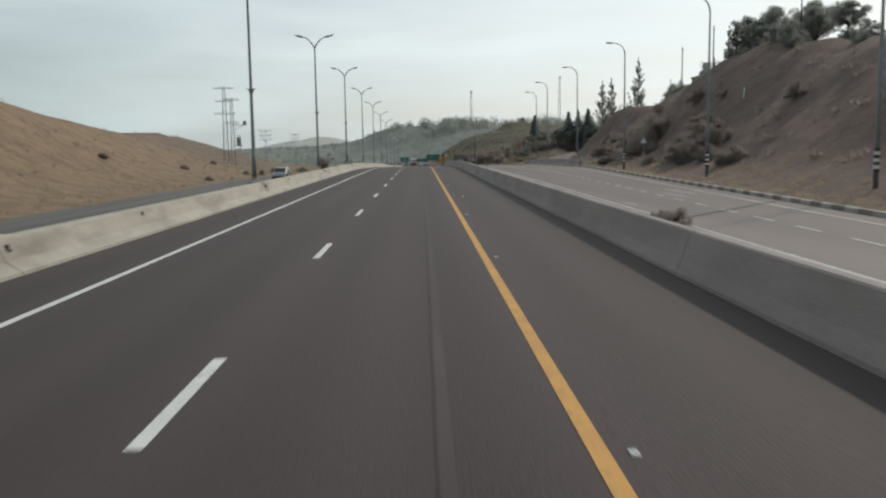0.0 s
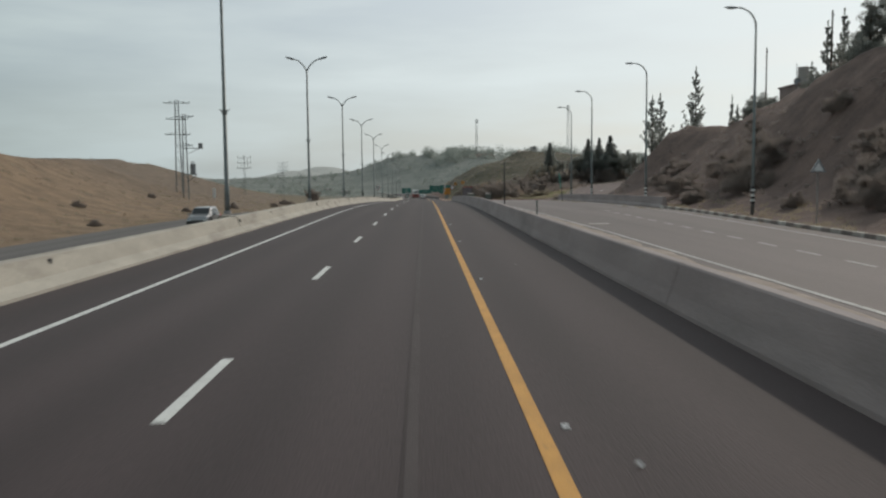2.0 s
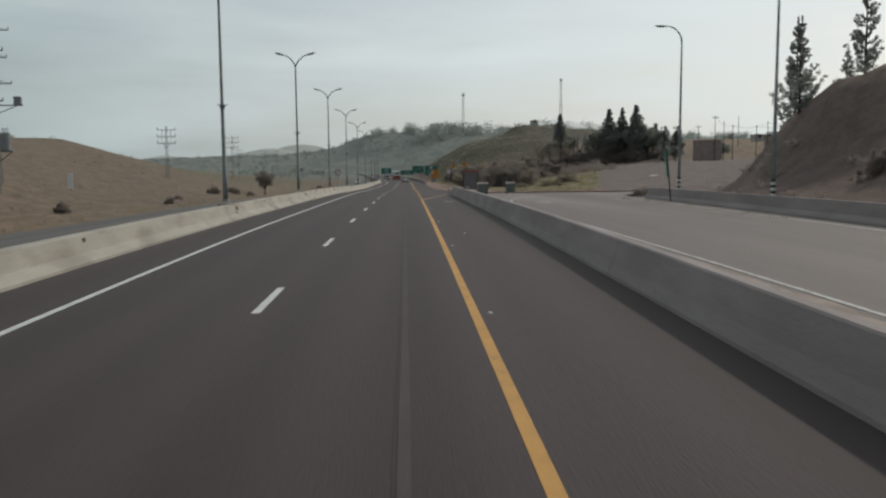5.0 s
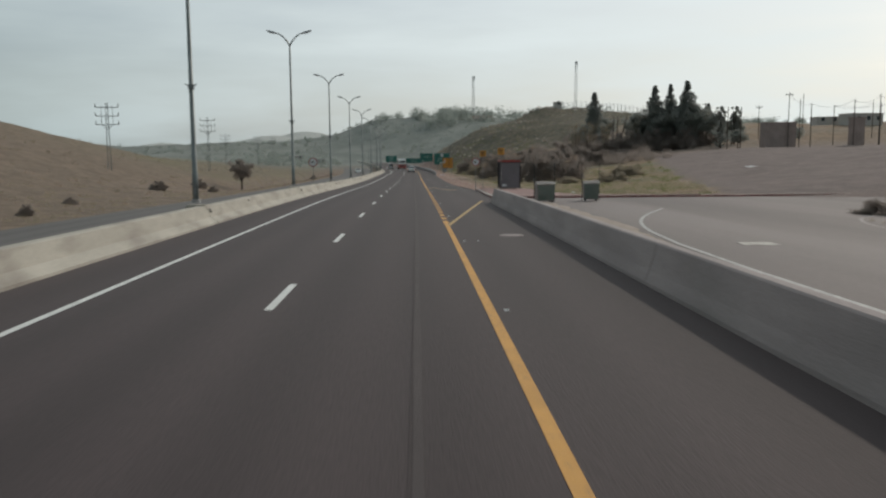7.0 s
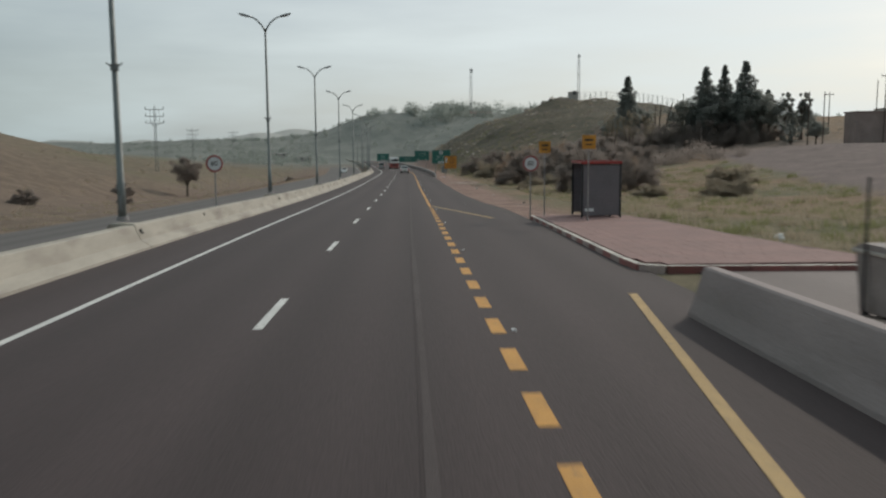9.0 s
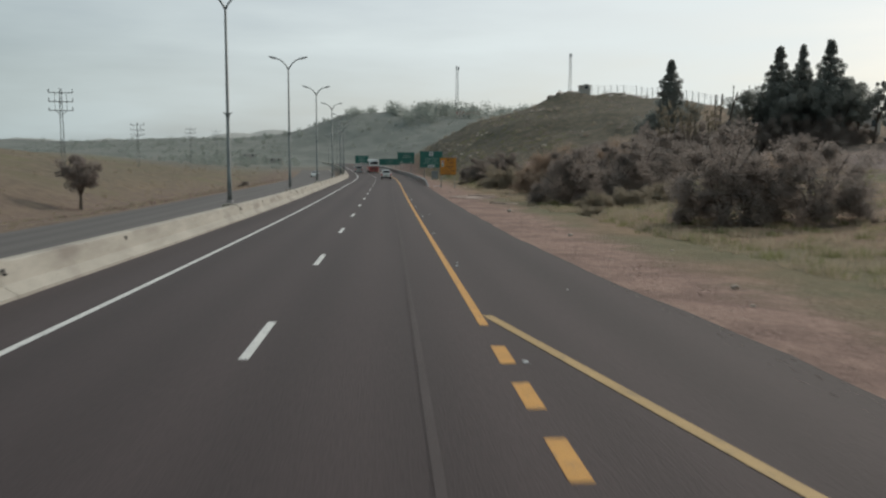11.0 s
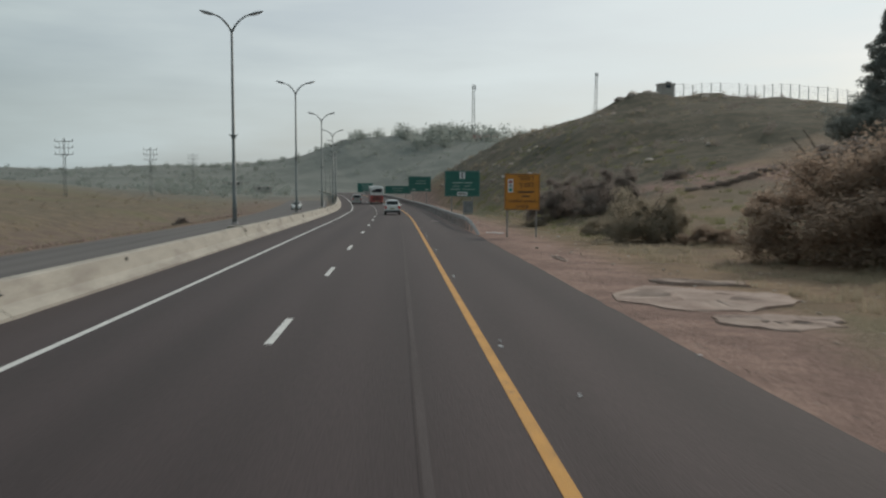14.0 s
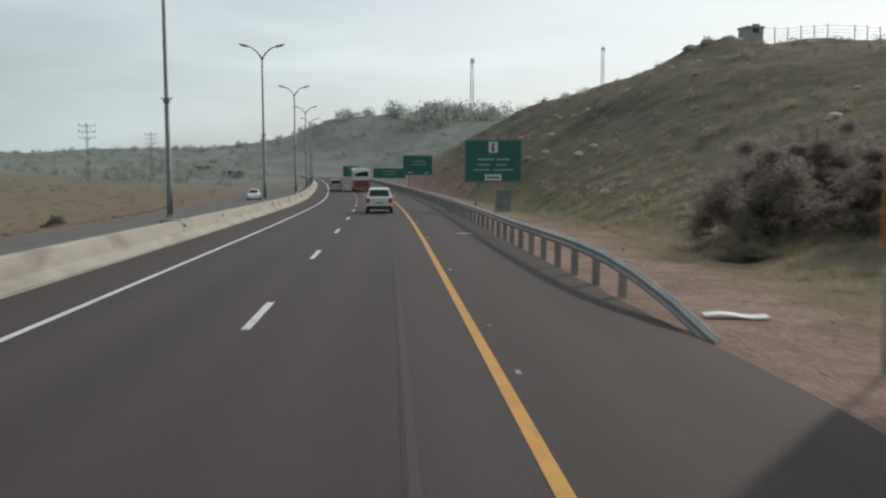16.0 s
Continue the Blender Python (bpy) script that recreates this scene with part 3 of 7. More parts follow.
def loft(bm, rows, close=True, cap=True):
    """Skin a list of equally long rows of points."""
    rings = [[bm.verts.new(p) for p in row] for row in rows]
    n = len(rings[0])
    for r, s in zip(rings, rings[1:]):
        for k in range(n if close else n - 1):
            bm.faces.new((r[k], r[(k + 1) % n], s[(k + 1) % n], s[k]))
    if cap and close:
        bm.faces.new(rings[0][::-1])
        bm.faces.new(rings[-1])
    return bm


def run(profile, ys, off=(0, 0)):
    """A profile of (u, z) drawn along the road."""
    bm = bmesh.new()
    loft(bm, [[at_road(u + off[0], y, z + off[1]) for u, z in profile] for y in ys])
    return bm


def steps(y0, y1, d):
    n = max(1, int(round((y1 - y0) / d)))
    return [y0 + (y1 - y0) * i / n for i in range(n + 1)]


def sheet(us, ys, z):
    """A thin paved sheet that follows the road, us may be a function of y."""
    rows = []
    for y in ys:
        a, b = us(y) if callable(us) else us
        k = 6
        rows.append([at_road(a + (b - a) * i / k, y, z) for i in range(k + 1)])
    bm = bmesh.new()
    loft(bm, rows, close=False)
    bmesh.ops.reverse_faces(bm, faces=bm.faces[:])
    return bm


# ---- ground ----
def build_ground():
    def axis(dense, lo, hi, step, grow):
        v = list(np.arange(dense[0], dense[1] + 0.01, step))
        s = step
        while v[-1] < hi:
            s *= grow
            v.append(v[-1] + s)
        s = step
        while v[0] > lo:
            s *= grow
            v.insert(0, v[0] - s)
        return np.array(v)
    us = np.r_[axis((-60, -20), -3800, -21, 2.0, 1.13), [-19.5, -19, -14, -8.6, -7.6, -7.2, -6.8, -6.5, -5, 0, 5, 6.2, 6.5, 7.0, 7.5], axis((8.0, 60), 8.0, 3800, 1.5, 1.12)]
    us = np.unique(np.round(us, 3))
    ys = axis((-40, 470), -600, 3800, 2.6, 1.10)
    U, Y = np.meshgrid(us, ys)
    X = U + cx(Y)
    Z = land(X, Y)
    n, k = Y.shape
    verts = np.c_[X.ravel(), Y.ravel(), Z.ravel()]
    idx = np.arange(n * k).reshape(n, k)
    faces = np.c_[idx[:-1, :-1].ravel(), idx[:-1, 1:].ravel(), idx[1:, 1:].ravel(), idx[1:, :-1].ravel()]
    me = bpy.data.meshes.new("ground")
    me.from_pydata(verts.tolist(), [], faces.tolist())
    me.polygons.foreach_set("use_smooth", [True] * len(me.polygons))
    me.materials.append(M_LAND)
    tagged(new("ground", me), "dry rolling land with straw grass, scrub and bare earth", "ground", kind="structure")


build_ground()

# ---- carriageways ----
ROAD_END = 640


def shoulder_edge(y):
    u = float(np.interp(y, [204, 212, 218, 226, 300, 310, 325, 345, 370], [7.9, 7.42, 7.32, 7.06, 7.06, 6.95, 6.88, 7.1, 7.6]))
    return u + 0.09 * float(lay(3.0, y, 2.0, 83, 3)) + 0.06 * float(lay(9.0, y, 9.0, 84, 2))


road = tagged(new("road", mesh_of(sheet(lambda y: (-5.75, shoulder_edge(y)), steps(-60, ROAD_END, 0.8), 0.0), "road", M_ASPHALT)), "dark asphalt carriageway with two lanes and a wide shoulder", "road", kind="structure")
opp = tagged(new("road_opposite", mesh_of(sheet((-19.0, -8.6), steps(-60, 492, 4), -0.92), "road_opposite", M_ASPHALT_OPP)), "grey asphalt carriageway of the opposite direction", "road", kind="structure")


def slip_right(y):
    return float(np.interp(y, [-60, 20, 84, 120, 150, 175], [14.0, 16.6, 20.4, 20.6, 21.4, 34.0]))


slip = tagged(new("slip_road", mesh_of(sheet(lambda y: (9.0, slip_right(y)), steps(-60, 174.2, 3), 0.02), "slip_road", M_ASPHALT_OLD)), "old faded pale asphalt slip road and turning area", "road", kind="structure")
bm = bmesh.new()
# the turning area runs on to the right behind the end of the bank
loft(bm, [[at_road(u, y, 0.012) for u in (14, 19, 24, 28, 31, 34)] for y in steps(150, 174.2, 3)], close=False)
bmesh.ops.reverse_faces(bm, faces=bm.faces[:])
tagged(new("turning_area", mesh_of(bm, "turning_area", M_ASPHALT_OLD)), "open pale asphalt turning area beside the slip road", "road", kind="structure")


def line_bm(u0, u1, y0, y1, z=0.006, d=4.0):
    bm = bmesh.new()
    loft(bm, [[at_road(u0, y, z), at_road(u1, y, z)] for y in steps(y0, y1, d)], close=False)
    bmesh.ops.reverse_faces(bm, faces=bm.faces[:])
    return bm


part("edge_line_white", line_bm(-3.62, -3.47, -60, ROAD_END), M_WHITE_LINE, road, "worn white edge line")
part("edge_line_yellow", line_bm(3.60, 3.76, -60, 152.2), M_YELLOW_LINE, road, "yellow edge line")
part("edge_line_yellow", line_bm(3.60, 3.76, 206.5, ROAD_END), M_YELLOW_LINE, road, "yellow edge line")
for k in range(-4, 50):
    y = 12.0 * k + (2.98 if k >= 25 else 0.0)
    part("lane_dash", line_bm(-0.075, 0.075, y, y + 3.0, d=1.5), M_WHITE_LINE, road)
for k in range(24):
    y = 153.85 + 2.26 * (k - 1)
    part("bay_dash", line_bm(3.58, 3.80, y, y + 1.2, d=1.2), M_YELLOW_LINE, road)


def slant(u0, y0, u1, y1, w, mat, name, owner, z=0.008, n=8):
    bm = bmesh.new()
    rows = []
    for i in range(n + 1):
        f = i / n
        u, y = u0 + (u1 - u0) * f, y0 + (y1 - y0) * f
        rows.append([at_road(u - w / 2, y, z), at_road(u + w / 2, y, z)])
    loft(bm, rows, close=False)
    bmesh.ops.reverse_faces(bm, faces=bm.faces[:])
    return part(name, bm, mat, owner)


slant(3.72, 150.2, 6.66, 171.0, 0.16, M_YELLOW_OLD, "bay_taper_line", road)
slant(6.3, 194.5, 3.85, 207.5, 0.18, M_YELLOW_OLD, "bay_taper_line", road)
# bitumen joint between lane and overlay
bm = bmesh.new()
rows = []
for y in steps(-40, 460, 1.6):
    u = 2.42 + 0.02 * math.sin(y * 0.09)
    w = 0.010 + 0.006 * math.sin(y * 0.37)
    rows.append([at_road(u - w, y, 0.005), at_road(u + w, y, 0.005)])
loft(bm, rows, close=False)
bmesh.ops.reverse_faces(bm, faces=bm.faces[:])
part("paving_joint", bm, M_SEAM_AND_SHADOW, road, "faint lengthwise paving joint")
bm = bmesh.new()
rows = []
for y in steps(-40, 460, 1.6):
    u, w = 2.49 + 0.03 * math.sin(y * 0.09), 0.055 + 0.03 * float(lay(1.0, y, 5.0, 91, 3))
    rows.append([at_road(u - w + 0.01, y, 0.0045), at_road(u + w, y, 0.0045)])
loft(bm, rows, close=False)
bmesh.ops.reverse_faces(bm, faces=bm.faces[:])
part("joint_band", bm, M_JOINT, road, "paler band beside the paving joint")
# transverse construction joint
slant(-5.6, 293.9, 7.5, 294.0, 0.07, M_SEAM_AND_SHADOW, "cross_joint", road, 0.005, 10)
slant(-5.6, 294.05, 7.5, 294.15, 0.05, M_JOINT, "cross_joint", road, 0.005, 10)
# road studs
me = mesh_of(box(bmesh.new(), -0.038, 0.038, -0.038, 0.038, 0, 0.018, 0.006), "road_stud", M_SIGN_WHITE)
for k in range(-1, 31):
    share("road_stud", me, road, Matrix.Translation(at_road(3.94, 12.0 * k - 0.35, 0.0)))
# manhole covers on the shoulder
for u, y in ((5.6, 145.6), (5.6, 326.0)):
    bm = bmesh.new()
    rod(bm, (0, 0, -0.02), (0, 0, 0.012), 0.40, 0.40, 28)
    rod(bm, (0, 0, 0.013), (0, 0, 0.022), 0.33, 0.32, 24)
    mh = part("manhole_cover", bm, M_CONCRETE_GREY, road, "round pale manhole cover")
    mh.matrix_basis = Matrix.Translation(at_road(u, y, 0.0))
# slip road markings
def edge_u(y):
    return float(np.interp(y, [-40, 64, 82, 100, 120, 136, 142, 147, 151, 155, 160], [9.6, 10.5, 10.3, 10.05, 9.75, 9.8, 10.0, 10.45, 11.25, 12.6, 14.8]))


for u, y in ((11.4, 70.4), (12.2, 141.7)):
    slab = part("cover_slab", box(bmesh.new(), -0.5, 0.5, -0.36, 0.36, -0.02, 0.012, 0.006), M_KERB_WHITE, slip, "pale concrete cover slab")
    slab.matrix_basis = Matrix.Translation(at_road(u, y, 0.022))
rng = random.Random(12)
for u, y, a, b in ((10.7, 27.3, 0.28, 1.3), (14.2, 33.0, 0.34, 2.4), (15.2, 35.6, 0.42, 2.8), (16.2, 33.5, 0.3, 2.0)):
    bm = bmesh.new()
    rim = [(a * math.cos(k * 0.449) * rng.uniform(0.55, 1.1), b * math.sin(k * 0.449) * rng.uniform(0.6, 1.1)) for k in range(14)]
    bm.faces.new([bm.verts.new(at_road(u + p, y + q, 0.033)) for p, q in rim])
    part("paint_patch", bm, M_FADED, slip, "peeling patch of old white paint")
for k in range(26):
    y = 2.0 + 3.35 * k
    u = 12.3 + 0.035 * y
    slant(u, y, u + 0.06, y + 1.7, 0.13, M_WHITE_OLD, "lane_dash", slip, 0.03, 2)
bm = bmesh.new()
loft(bm, [[at_road(edge_u(y) - 0.07, y, 0.03), at_road(edge_u(y) + 0.07, y, 0.03)] for y in steps(-40, 160, 2)], close=False)
bmesh.ops.reverse_faces(bm, faces=bm.faces[:])
part("edge_line", bm, M_WHITE_OLD, slip, "faded edge line")
bm = bmesh.new()
loft(bm, [[at_road(slip_right(y) - 1.3, y, 0.03), at_road(slip_right(y) - 1.15, y, 0.03)] for y in steps(-30, 148, 4)], close=False)
bmesh.ops.reverse_faces(bm, faces=bm.faces[:])
part("edge_line", bm, M_WHITE_OLD, slip, "faded edge line")
# Dark slanting strips paint shadow lines across the slip road.
for y in (22.0, 88.0):
    slant(10.0, y - 2.5, 16.0 + 0.03 * y, y + 5.5, 0.16, M_SEAM_AND_SHADOW, "cross_joint", slip, 0.031, 6)

bm = bmesh.new()
bend = [(18.3, 143.0), (18.45, 145.2), (18.7, 147.4), (19.3, 149.4), (20.2, 151.2), (21.6, 152.7), (23.4, 153.8), (25.6, 154.4)]
loft(bm, [[at_road(u - 0.06, y + 0.03, 0.03), at_road(u + 0.06, y - 0.05, 0.03)] for u, y in bend], close=False)
bmesh.ops.reverse_faces(bm, faces=bm.faces[:])
part("edge_line", bm, M_FADED, slip, "faded curved edge line")

# opposite carriageway lines
for u in (-9.3,):
    bm = bmesh.new()
    loft(bm, [[at_road(u, y, -0.914), at_road(u + 0.15, y, -0.914)] for y in steps(-60, 490, 5)], close=False)
    bmesh.ops.reverse_faces(bm, faces=bm.faces[:])
    part("edge_line", bm, M_WHITE_OLD, opp)

# ---- concrete barriers ----
LAMP_Y0, LAMP_GAP = 39.09, 28.53
LAMPS = [LAMP_Y0 + LAMP_GAP * k for k in range(-1, 19)]
NEAR_FACE = [(-6.56, -1.1), (-6.46, 0.36), (-6.39, 0.69), (-6.35, 0.715), (-6.08, 0.715), (-6.04, 0.69), (-5.86, 0.26), (-5.55, 0.07), (-5.53, -0.04)]
median = empty("median_barrier", label="pale stained concrete median barrier with lamp plinths", category="barrier", kind="structure")
bounds = [-60] + LAMPS + [ROAD_END - 4]
for a, b in zip(bounds, bounds[1:]):
    part("barrier_segment", run(NEAR_FACE, steps(a + 0.36, b - 0.36, 3.5)), M_CONCRETE, median)
for y in LAMPS:
    prof = [(-6.86, -1.1), (-6.86, 0.69), (-6.78, 0.76), (-6.06, 0.755), (-6.025, 0.72), (-5.845, 0.265), (-5.535, 0.075), (-5.515, -0.04)]
    part("lamp_plinth", run(prof, steps(y - 0.36, y + 0.36, 0.36)), M_CONCRETE, median, "widened plinth block under a lamp")
    bm = box(bmesh.new(), -0.03, 0.03, -0.04, 0.04, 0, 0.11, 0.01)
    box(bm, -0.025, 0.09, -0.02, 0.02, -0.03, 0.012, 0.006)
    p = part("junction_box", bm, M_TRIM, median)
    p.matrix_basis = Matrix.Translation(at_road(-5.93, y - 0.1, 0.48))
    bm = box(bmesh.new(), -0.04, 0.04, -0.07, 0.07, -0.06, 0.06, 0.01)
    p = part("reflector", bm, M_TRIM, median)
    p.matrix_basis = Matrix.Translation(at_road(-6.0, y + 8.4, 0.56))

R_PROF = [(6.93, -0.04), (6.94, 0.07), (7.03, 0.30), (7.17, 0.79), (7.20, 0.82), (7.38, 0.82), (7.41, 0.79), (7.54, 0.30), (7.68, 0.08), (7.70, -0.10)]
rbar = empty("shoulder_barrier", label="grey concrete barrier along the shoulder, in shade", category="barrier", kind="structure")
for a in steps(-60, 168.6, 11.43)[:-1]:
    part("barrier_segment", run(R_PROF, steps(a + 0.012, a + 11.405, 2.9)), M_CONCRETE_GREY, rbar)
far_bar = empty("slip_barrier", label="weathered concrete barrier beside the slip road", category="barrier", kind="structure")
for a in steps(92, 149, 9.5)[:-1]:
    bm = bmesh.new()
    loft(bm, [[at_road(slip_right(y) + du, y, z) for du, z in ((0.0, -0.05), (0.03, 0.1), (0.18, 0.3), (0.26, 0.86), (0.46, 0.86), (0.54, 0.3), (0.7, 0.05), (0.72, -0.1))] for y in steps(a + 0.01, a + 9.49, 2.4)])
    part("barrier_segment", bm, M_CONCRETE_GREY, far_bar)

# strip of broken kerb and soil between barrier and slip road
bm = bmesh.new()
rng = random.Random(5)
rows = []
for y in steps(-60, 168, 1.2):
    rows.append([at_road(u, y, z + rng.uniform(-0.02, 0.03)) for u, z in ((7.55, 0.10), (8.0, 0.14), (8.5, 0.12), ((7.9 + min(edge_u(y), 10.6)) / 2 + 0.3, 0.09), (min(edge_u(y), 10.6) - 0.25 + rng.uniform(-0.12, 0.12), 0.024))])
loft(bm, rows, close=False)
bmesh.ops.reverse_faces(bm, faces=bm.faces[:])
M_VERGE = material("verge_soil", (0.372, 0.300, 0.254), 0.95, (0.248, 0.195, 0.165), scale=1.4, fine=14, bump=0.8)
tagged(new("verge_strip", mesh_of(bm, "verge_strip", M_VERGE)), "narrow dusty soil strip with broken kerb stones", "verge", kind="structure")


# ---- street lamps ----
def lamp_head(bm, p, d):
    """A slim cobra head that points along d from p."""
    d = Vector(d).normalized()
    side = d.cross(Vector((0, 0, 1))).normalized()
    up = side.cross(d)
    rows = []
    for s, w, h in ((0.0, 0.05, 0.04), (0.12, 0.10, 0.06), (0.35, 0.17, 0.075), (0.65, 0.15, 0.06), (0.82, 0.06, 0.03)):
        c = Vector(p) + d * s
        rows.append([c + side * w * math.cos(a) + up * h * math.sin(a) for a in np.linspace(0, 2 * math.pi, 11)[:-1]])
    loft(bm, rows)


def lens(bm, p, d):
    d = Vector(d).normalized()
    side = d.cross(Vector((0, 0, 1))).normalized()
    up = side.cross(d)
    rows = []
    for s, w in ((0.24, 0.05), (0.34, 0.12), (0.55, 0.12), (0.66, 0.05)):
        c = Vector(p) + d * s - up * 0.055
        rows.append([c + side * w * math.cos(a) + up * 0.04 * math.sin(a) for a in np.linspace(0, 2 * math.pi, 9)[:-1]])
    loft(bm, rows)


def double_lamp():
    L = empty("street_lamp", label="tall grey double-armed steel street lamp on the median", category="street lamp", group="median street lamps")
    bm = bmesh.new()
    tube(bm, [(0, 0, 0), (0, 0, 1.2), (0, 0, 1.22), (0, 0, 11.0 - 0.86)], [0.125, 0.12, 0.105, 0.06], 14)
    part("pole", bm, M_POLE, L, smooth=True)
    part("base_collar", rod(bmesh.new(), (0, 0, -0.02), (0, 0, 0.12), 0.20, 0.17, 14), M_GALV, L)
    bm = bmesh.new()
    box(bm, -0.03, 0.03, -0.135, -0.09, 0.3, 0.75, 0.01)
    part("access_door", bm, M_HEAD, L)
    bm = bmesh.new()
    rod(bm, (0, 0, 4.55), (0, 0, 4.75), 0.125, 0.125, 12)
    for s in (-1, 1):
        rod(bm, (0, 0, 4.6), (s * 0.24, 0, 4.78), 0.025, 0.02, 6)
    part("flag_bracket", bm, M_POLE, L)
    for s in (-1, 1):
        bm = bmesh.new()
        pts = [(s * (0.86 * f ** 1.25), 0, 10.1 + 0.35 * f + 0.55 * math.sin(f * math.pi / 2)) for f in np.linspace(0, 1, 7)]
        tube(bm, pts, list(np.linspace(0.06, 0.04, 7)), 8)
        arm = part("arm", bm, M_POLE, L, smooth=True)
        bm = bmesh.new()
        d = (s * 0.95, 0, 0.26)
        lamp_head(bm, pts[-1], d)
        h = part("lamp_head", bm, M_HEAD, arm, smooth=True)
        bm = bmesh.new()
        lens(bm, pts[-1], d)
        part("lens", bm, M_LENS, h, smooth=True)
    return L


proto = double_lamp()
for i, y in enumerate(LAMPS):
    m = Matrix.Translation(at_road(-6.5, y, 0.862)) @ pose(0, 0, 0, 0, 0, heading(y))
    if i == 0:
        proto.matrix_basis = m
    else:
        copy_thing(proto, m)


def single_lamp():
    L = empty("street_lamp", label="single-armed grey street lamp with black and white banded foot", category="street lamp", group="slip road street lamps")
    bm = bmesh.new()
    tube(bm, [(0, 0, 0), (0, 0, 2.2), (0, 0, 11.6)], [0.115, 0.105, 0.06], 12)
    pole = part("pole", bm, M_POLE, L, smooth=True)
    for k in range(7):
        bm = rod(bmesh.new(), (0, 0, 0.75 + 0.155 * k), (0, 0, 0.75 + 0.155 * (k + 1)), 0.122, 0.122, 12)
        part("band", bm, M_WHITE if k % 2 else M_BLACK, pole, "white painted band" if k % 2 else "black painted band")
    bm = bmesh.new()
    pts = [(-1.15 * (1 - math.cos(f * math.pi / 2)), 0, 11.6 + 1.15 * math.sin(f * math.pi / 2)) for f in np.linspace(0, 1, 8)]
    tube(bm, pts, list(np.linspace(0.06, 0.04, 8)), 8)
    arm = part("arm", bm, M_POLE, L, smooth=True)
    bm = bmesh.new()
    lamp_head(bm, pts[-1], (-1, 0, 0.03))
    h = part("lamp_head", bm, M_HEAD, arm, smooth=True)
    bm = bmesh.new()
    lens(bm, pts[-1], (-1, 0, 0.03))
    part("lens", bm, M_LENS, h, smooth=True)
    return L


proto = single_lamp()
for i, (u, y) in enumerate(((22.6, 31.0), (22.9, 54.5), (23.1, 80.6), (22.7, 104.9), (21.9, 126.2), (22.6, 144.2))):
    p = at_road(u, y)
    m = Matrix.Translation((p.x, p.y, land_z(p.x, p.y) - 0.05))
    if i == 0:
        proto.matrix_basis = m
    else:
        copy_thing(proto, m)


# ---- signs ----
def text_part(words, size, loc, parent, mat, name="lettering", align="CENTER", rot=(math.pi / 2, 0, 0), depth=0.004):
    cu = bpy.data.curves.new("text", "FONT")
    cu.body, cu.size, cu.align_x, cu.align_y, cu.extrude, cu.resolution_u = words, size, align, "CENTER", depth, 3
    tmp = bpy.data.objects.new("text", cu)
    scene.collection.objects.link(tmp)
    dg = bpy.context.evaluated_depsgraph_get()
    me = bpy.data.meshes.new_from_object(tmp.evaluated_get(dg))
    bpy.data.objects.remove(tmp)
    me.materials.clear()
    me.materials.append(mat)
    ob = new(name, me)
    ob.parent = parent
    ob.matrix_basis = Matrix.Translation(loc) @ Euler(rot).to_matrix().to_4x4()
    return ob


def panel(w, h, z, t=0.05, y=0.0):
    return box(bmesh.new(), -w / 2, w / 2, y, y + t, z, z + h, 0.012)


def bars(parent, rows, mat, y=-0.02, name="lettering_bar"):
    """Plain bars for writing that cannot be read: (x, z, width, height)."""
    for x, z, w, h in rows:
        part(name, box(bmesh.new(), x - w / 2, x + w / 2, y, y + 0.012, z - h / 2, z + h / 2), mat, parent)


def frame_edge(w, h, z, e, y=-0.008, t=0.008):
    bm = bmesh.new()
    for x0, x1, z0, z1 in ((-w / 2, w / 2, z, z + e), (-w / 2, w / 2, z + h - e, z + h), (-w / 2, -w / 2 + e, z + e, z + h - e), (w / 2 - e, w / 2, z + e, z + h - e)):
        box(bm, x0, x1, y, y + t, z0, z1)
    return bm


# orange advance sign
p = at_road(9.53, 299.4, 0)
gz = land_z(p.x, p.y)
S = empty("warning_sign", (p.x, p.y, gz), heading(299) - 1, "large orange roadside sign on two steel posts", "road sign")
W, H, Z = 2.08, 2.12, 1.62
board = part("board", panel(W, H, Z), M_SIGN_ORANGE, S)
part("border", frame_edge(W - 0.06, H - 0.06, Z + 0.03, 0.03), M_TEXT, board)
for x in (-0.86, 0.86):
    part("post", rod(bmesh.new(), (x, 0.10, -0.3), (x, 0.10, Z + H - 0.1), 0.055, 0.055, 10), M_GALV, S)
light = part("signal_symbol", box(bmesh.new(), -0.84, -0.54, -0.016, -0.004, Z + 1.02, Z + 1.80, 0.004), M_SIGN_WHITE, board, "white panel with a traffic light symbol")
part("signal_symbol_red", rod(bmesh.new(), (-0.69, -0.018, Z + 1.64), (-0.69, -0.026, Z + 1.64), 0.10, 0.10, 16), M_SIGN_RED, light)
part("signal_symbol_amber", rod(bmesh.new(), (-0.69, -0.018, Z + 1.41), (-0.69, -0.026, Z + 1.41), 0.10, 0.10, 16), M_SIGN_BACK, light)
part("signal_symbol_green", rod(bmesh.new(), (-0.69, -0.018, Z + 1.18), (-0.69, -0.026, Z + 1.18), 0.10, 0.10, 16), M_SIGN_TEAL, light)
text_part("\u05e8\u05d5\u05d6\u05de\u05e8", 0.40, (0.22, -0.012, Z + 1.86), board, M_TEXT)
text_part("\u05da\u05d9\u05e0\u05e4\u05dc", 0.40, (0.22, -0.012, Z + 1.46), board, M_TEXT)
bars(board, [(0.22, Z + 1.05, 0.95, 0.09), (0.22, Z + 0.80, 0.45, 0.08)], M_TEXT)
text_part("TRAFFIC SIGNAL", 0.235, (0.02, -0.012, Z + 0.50), board, M_TEXT)
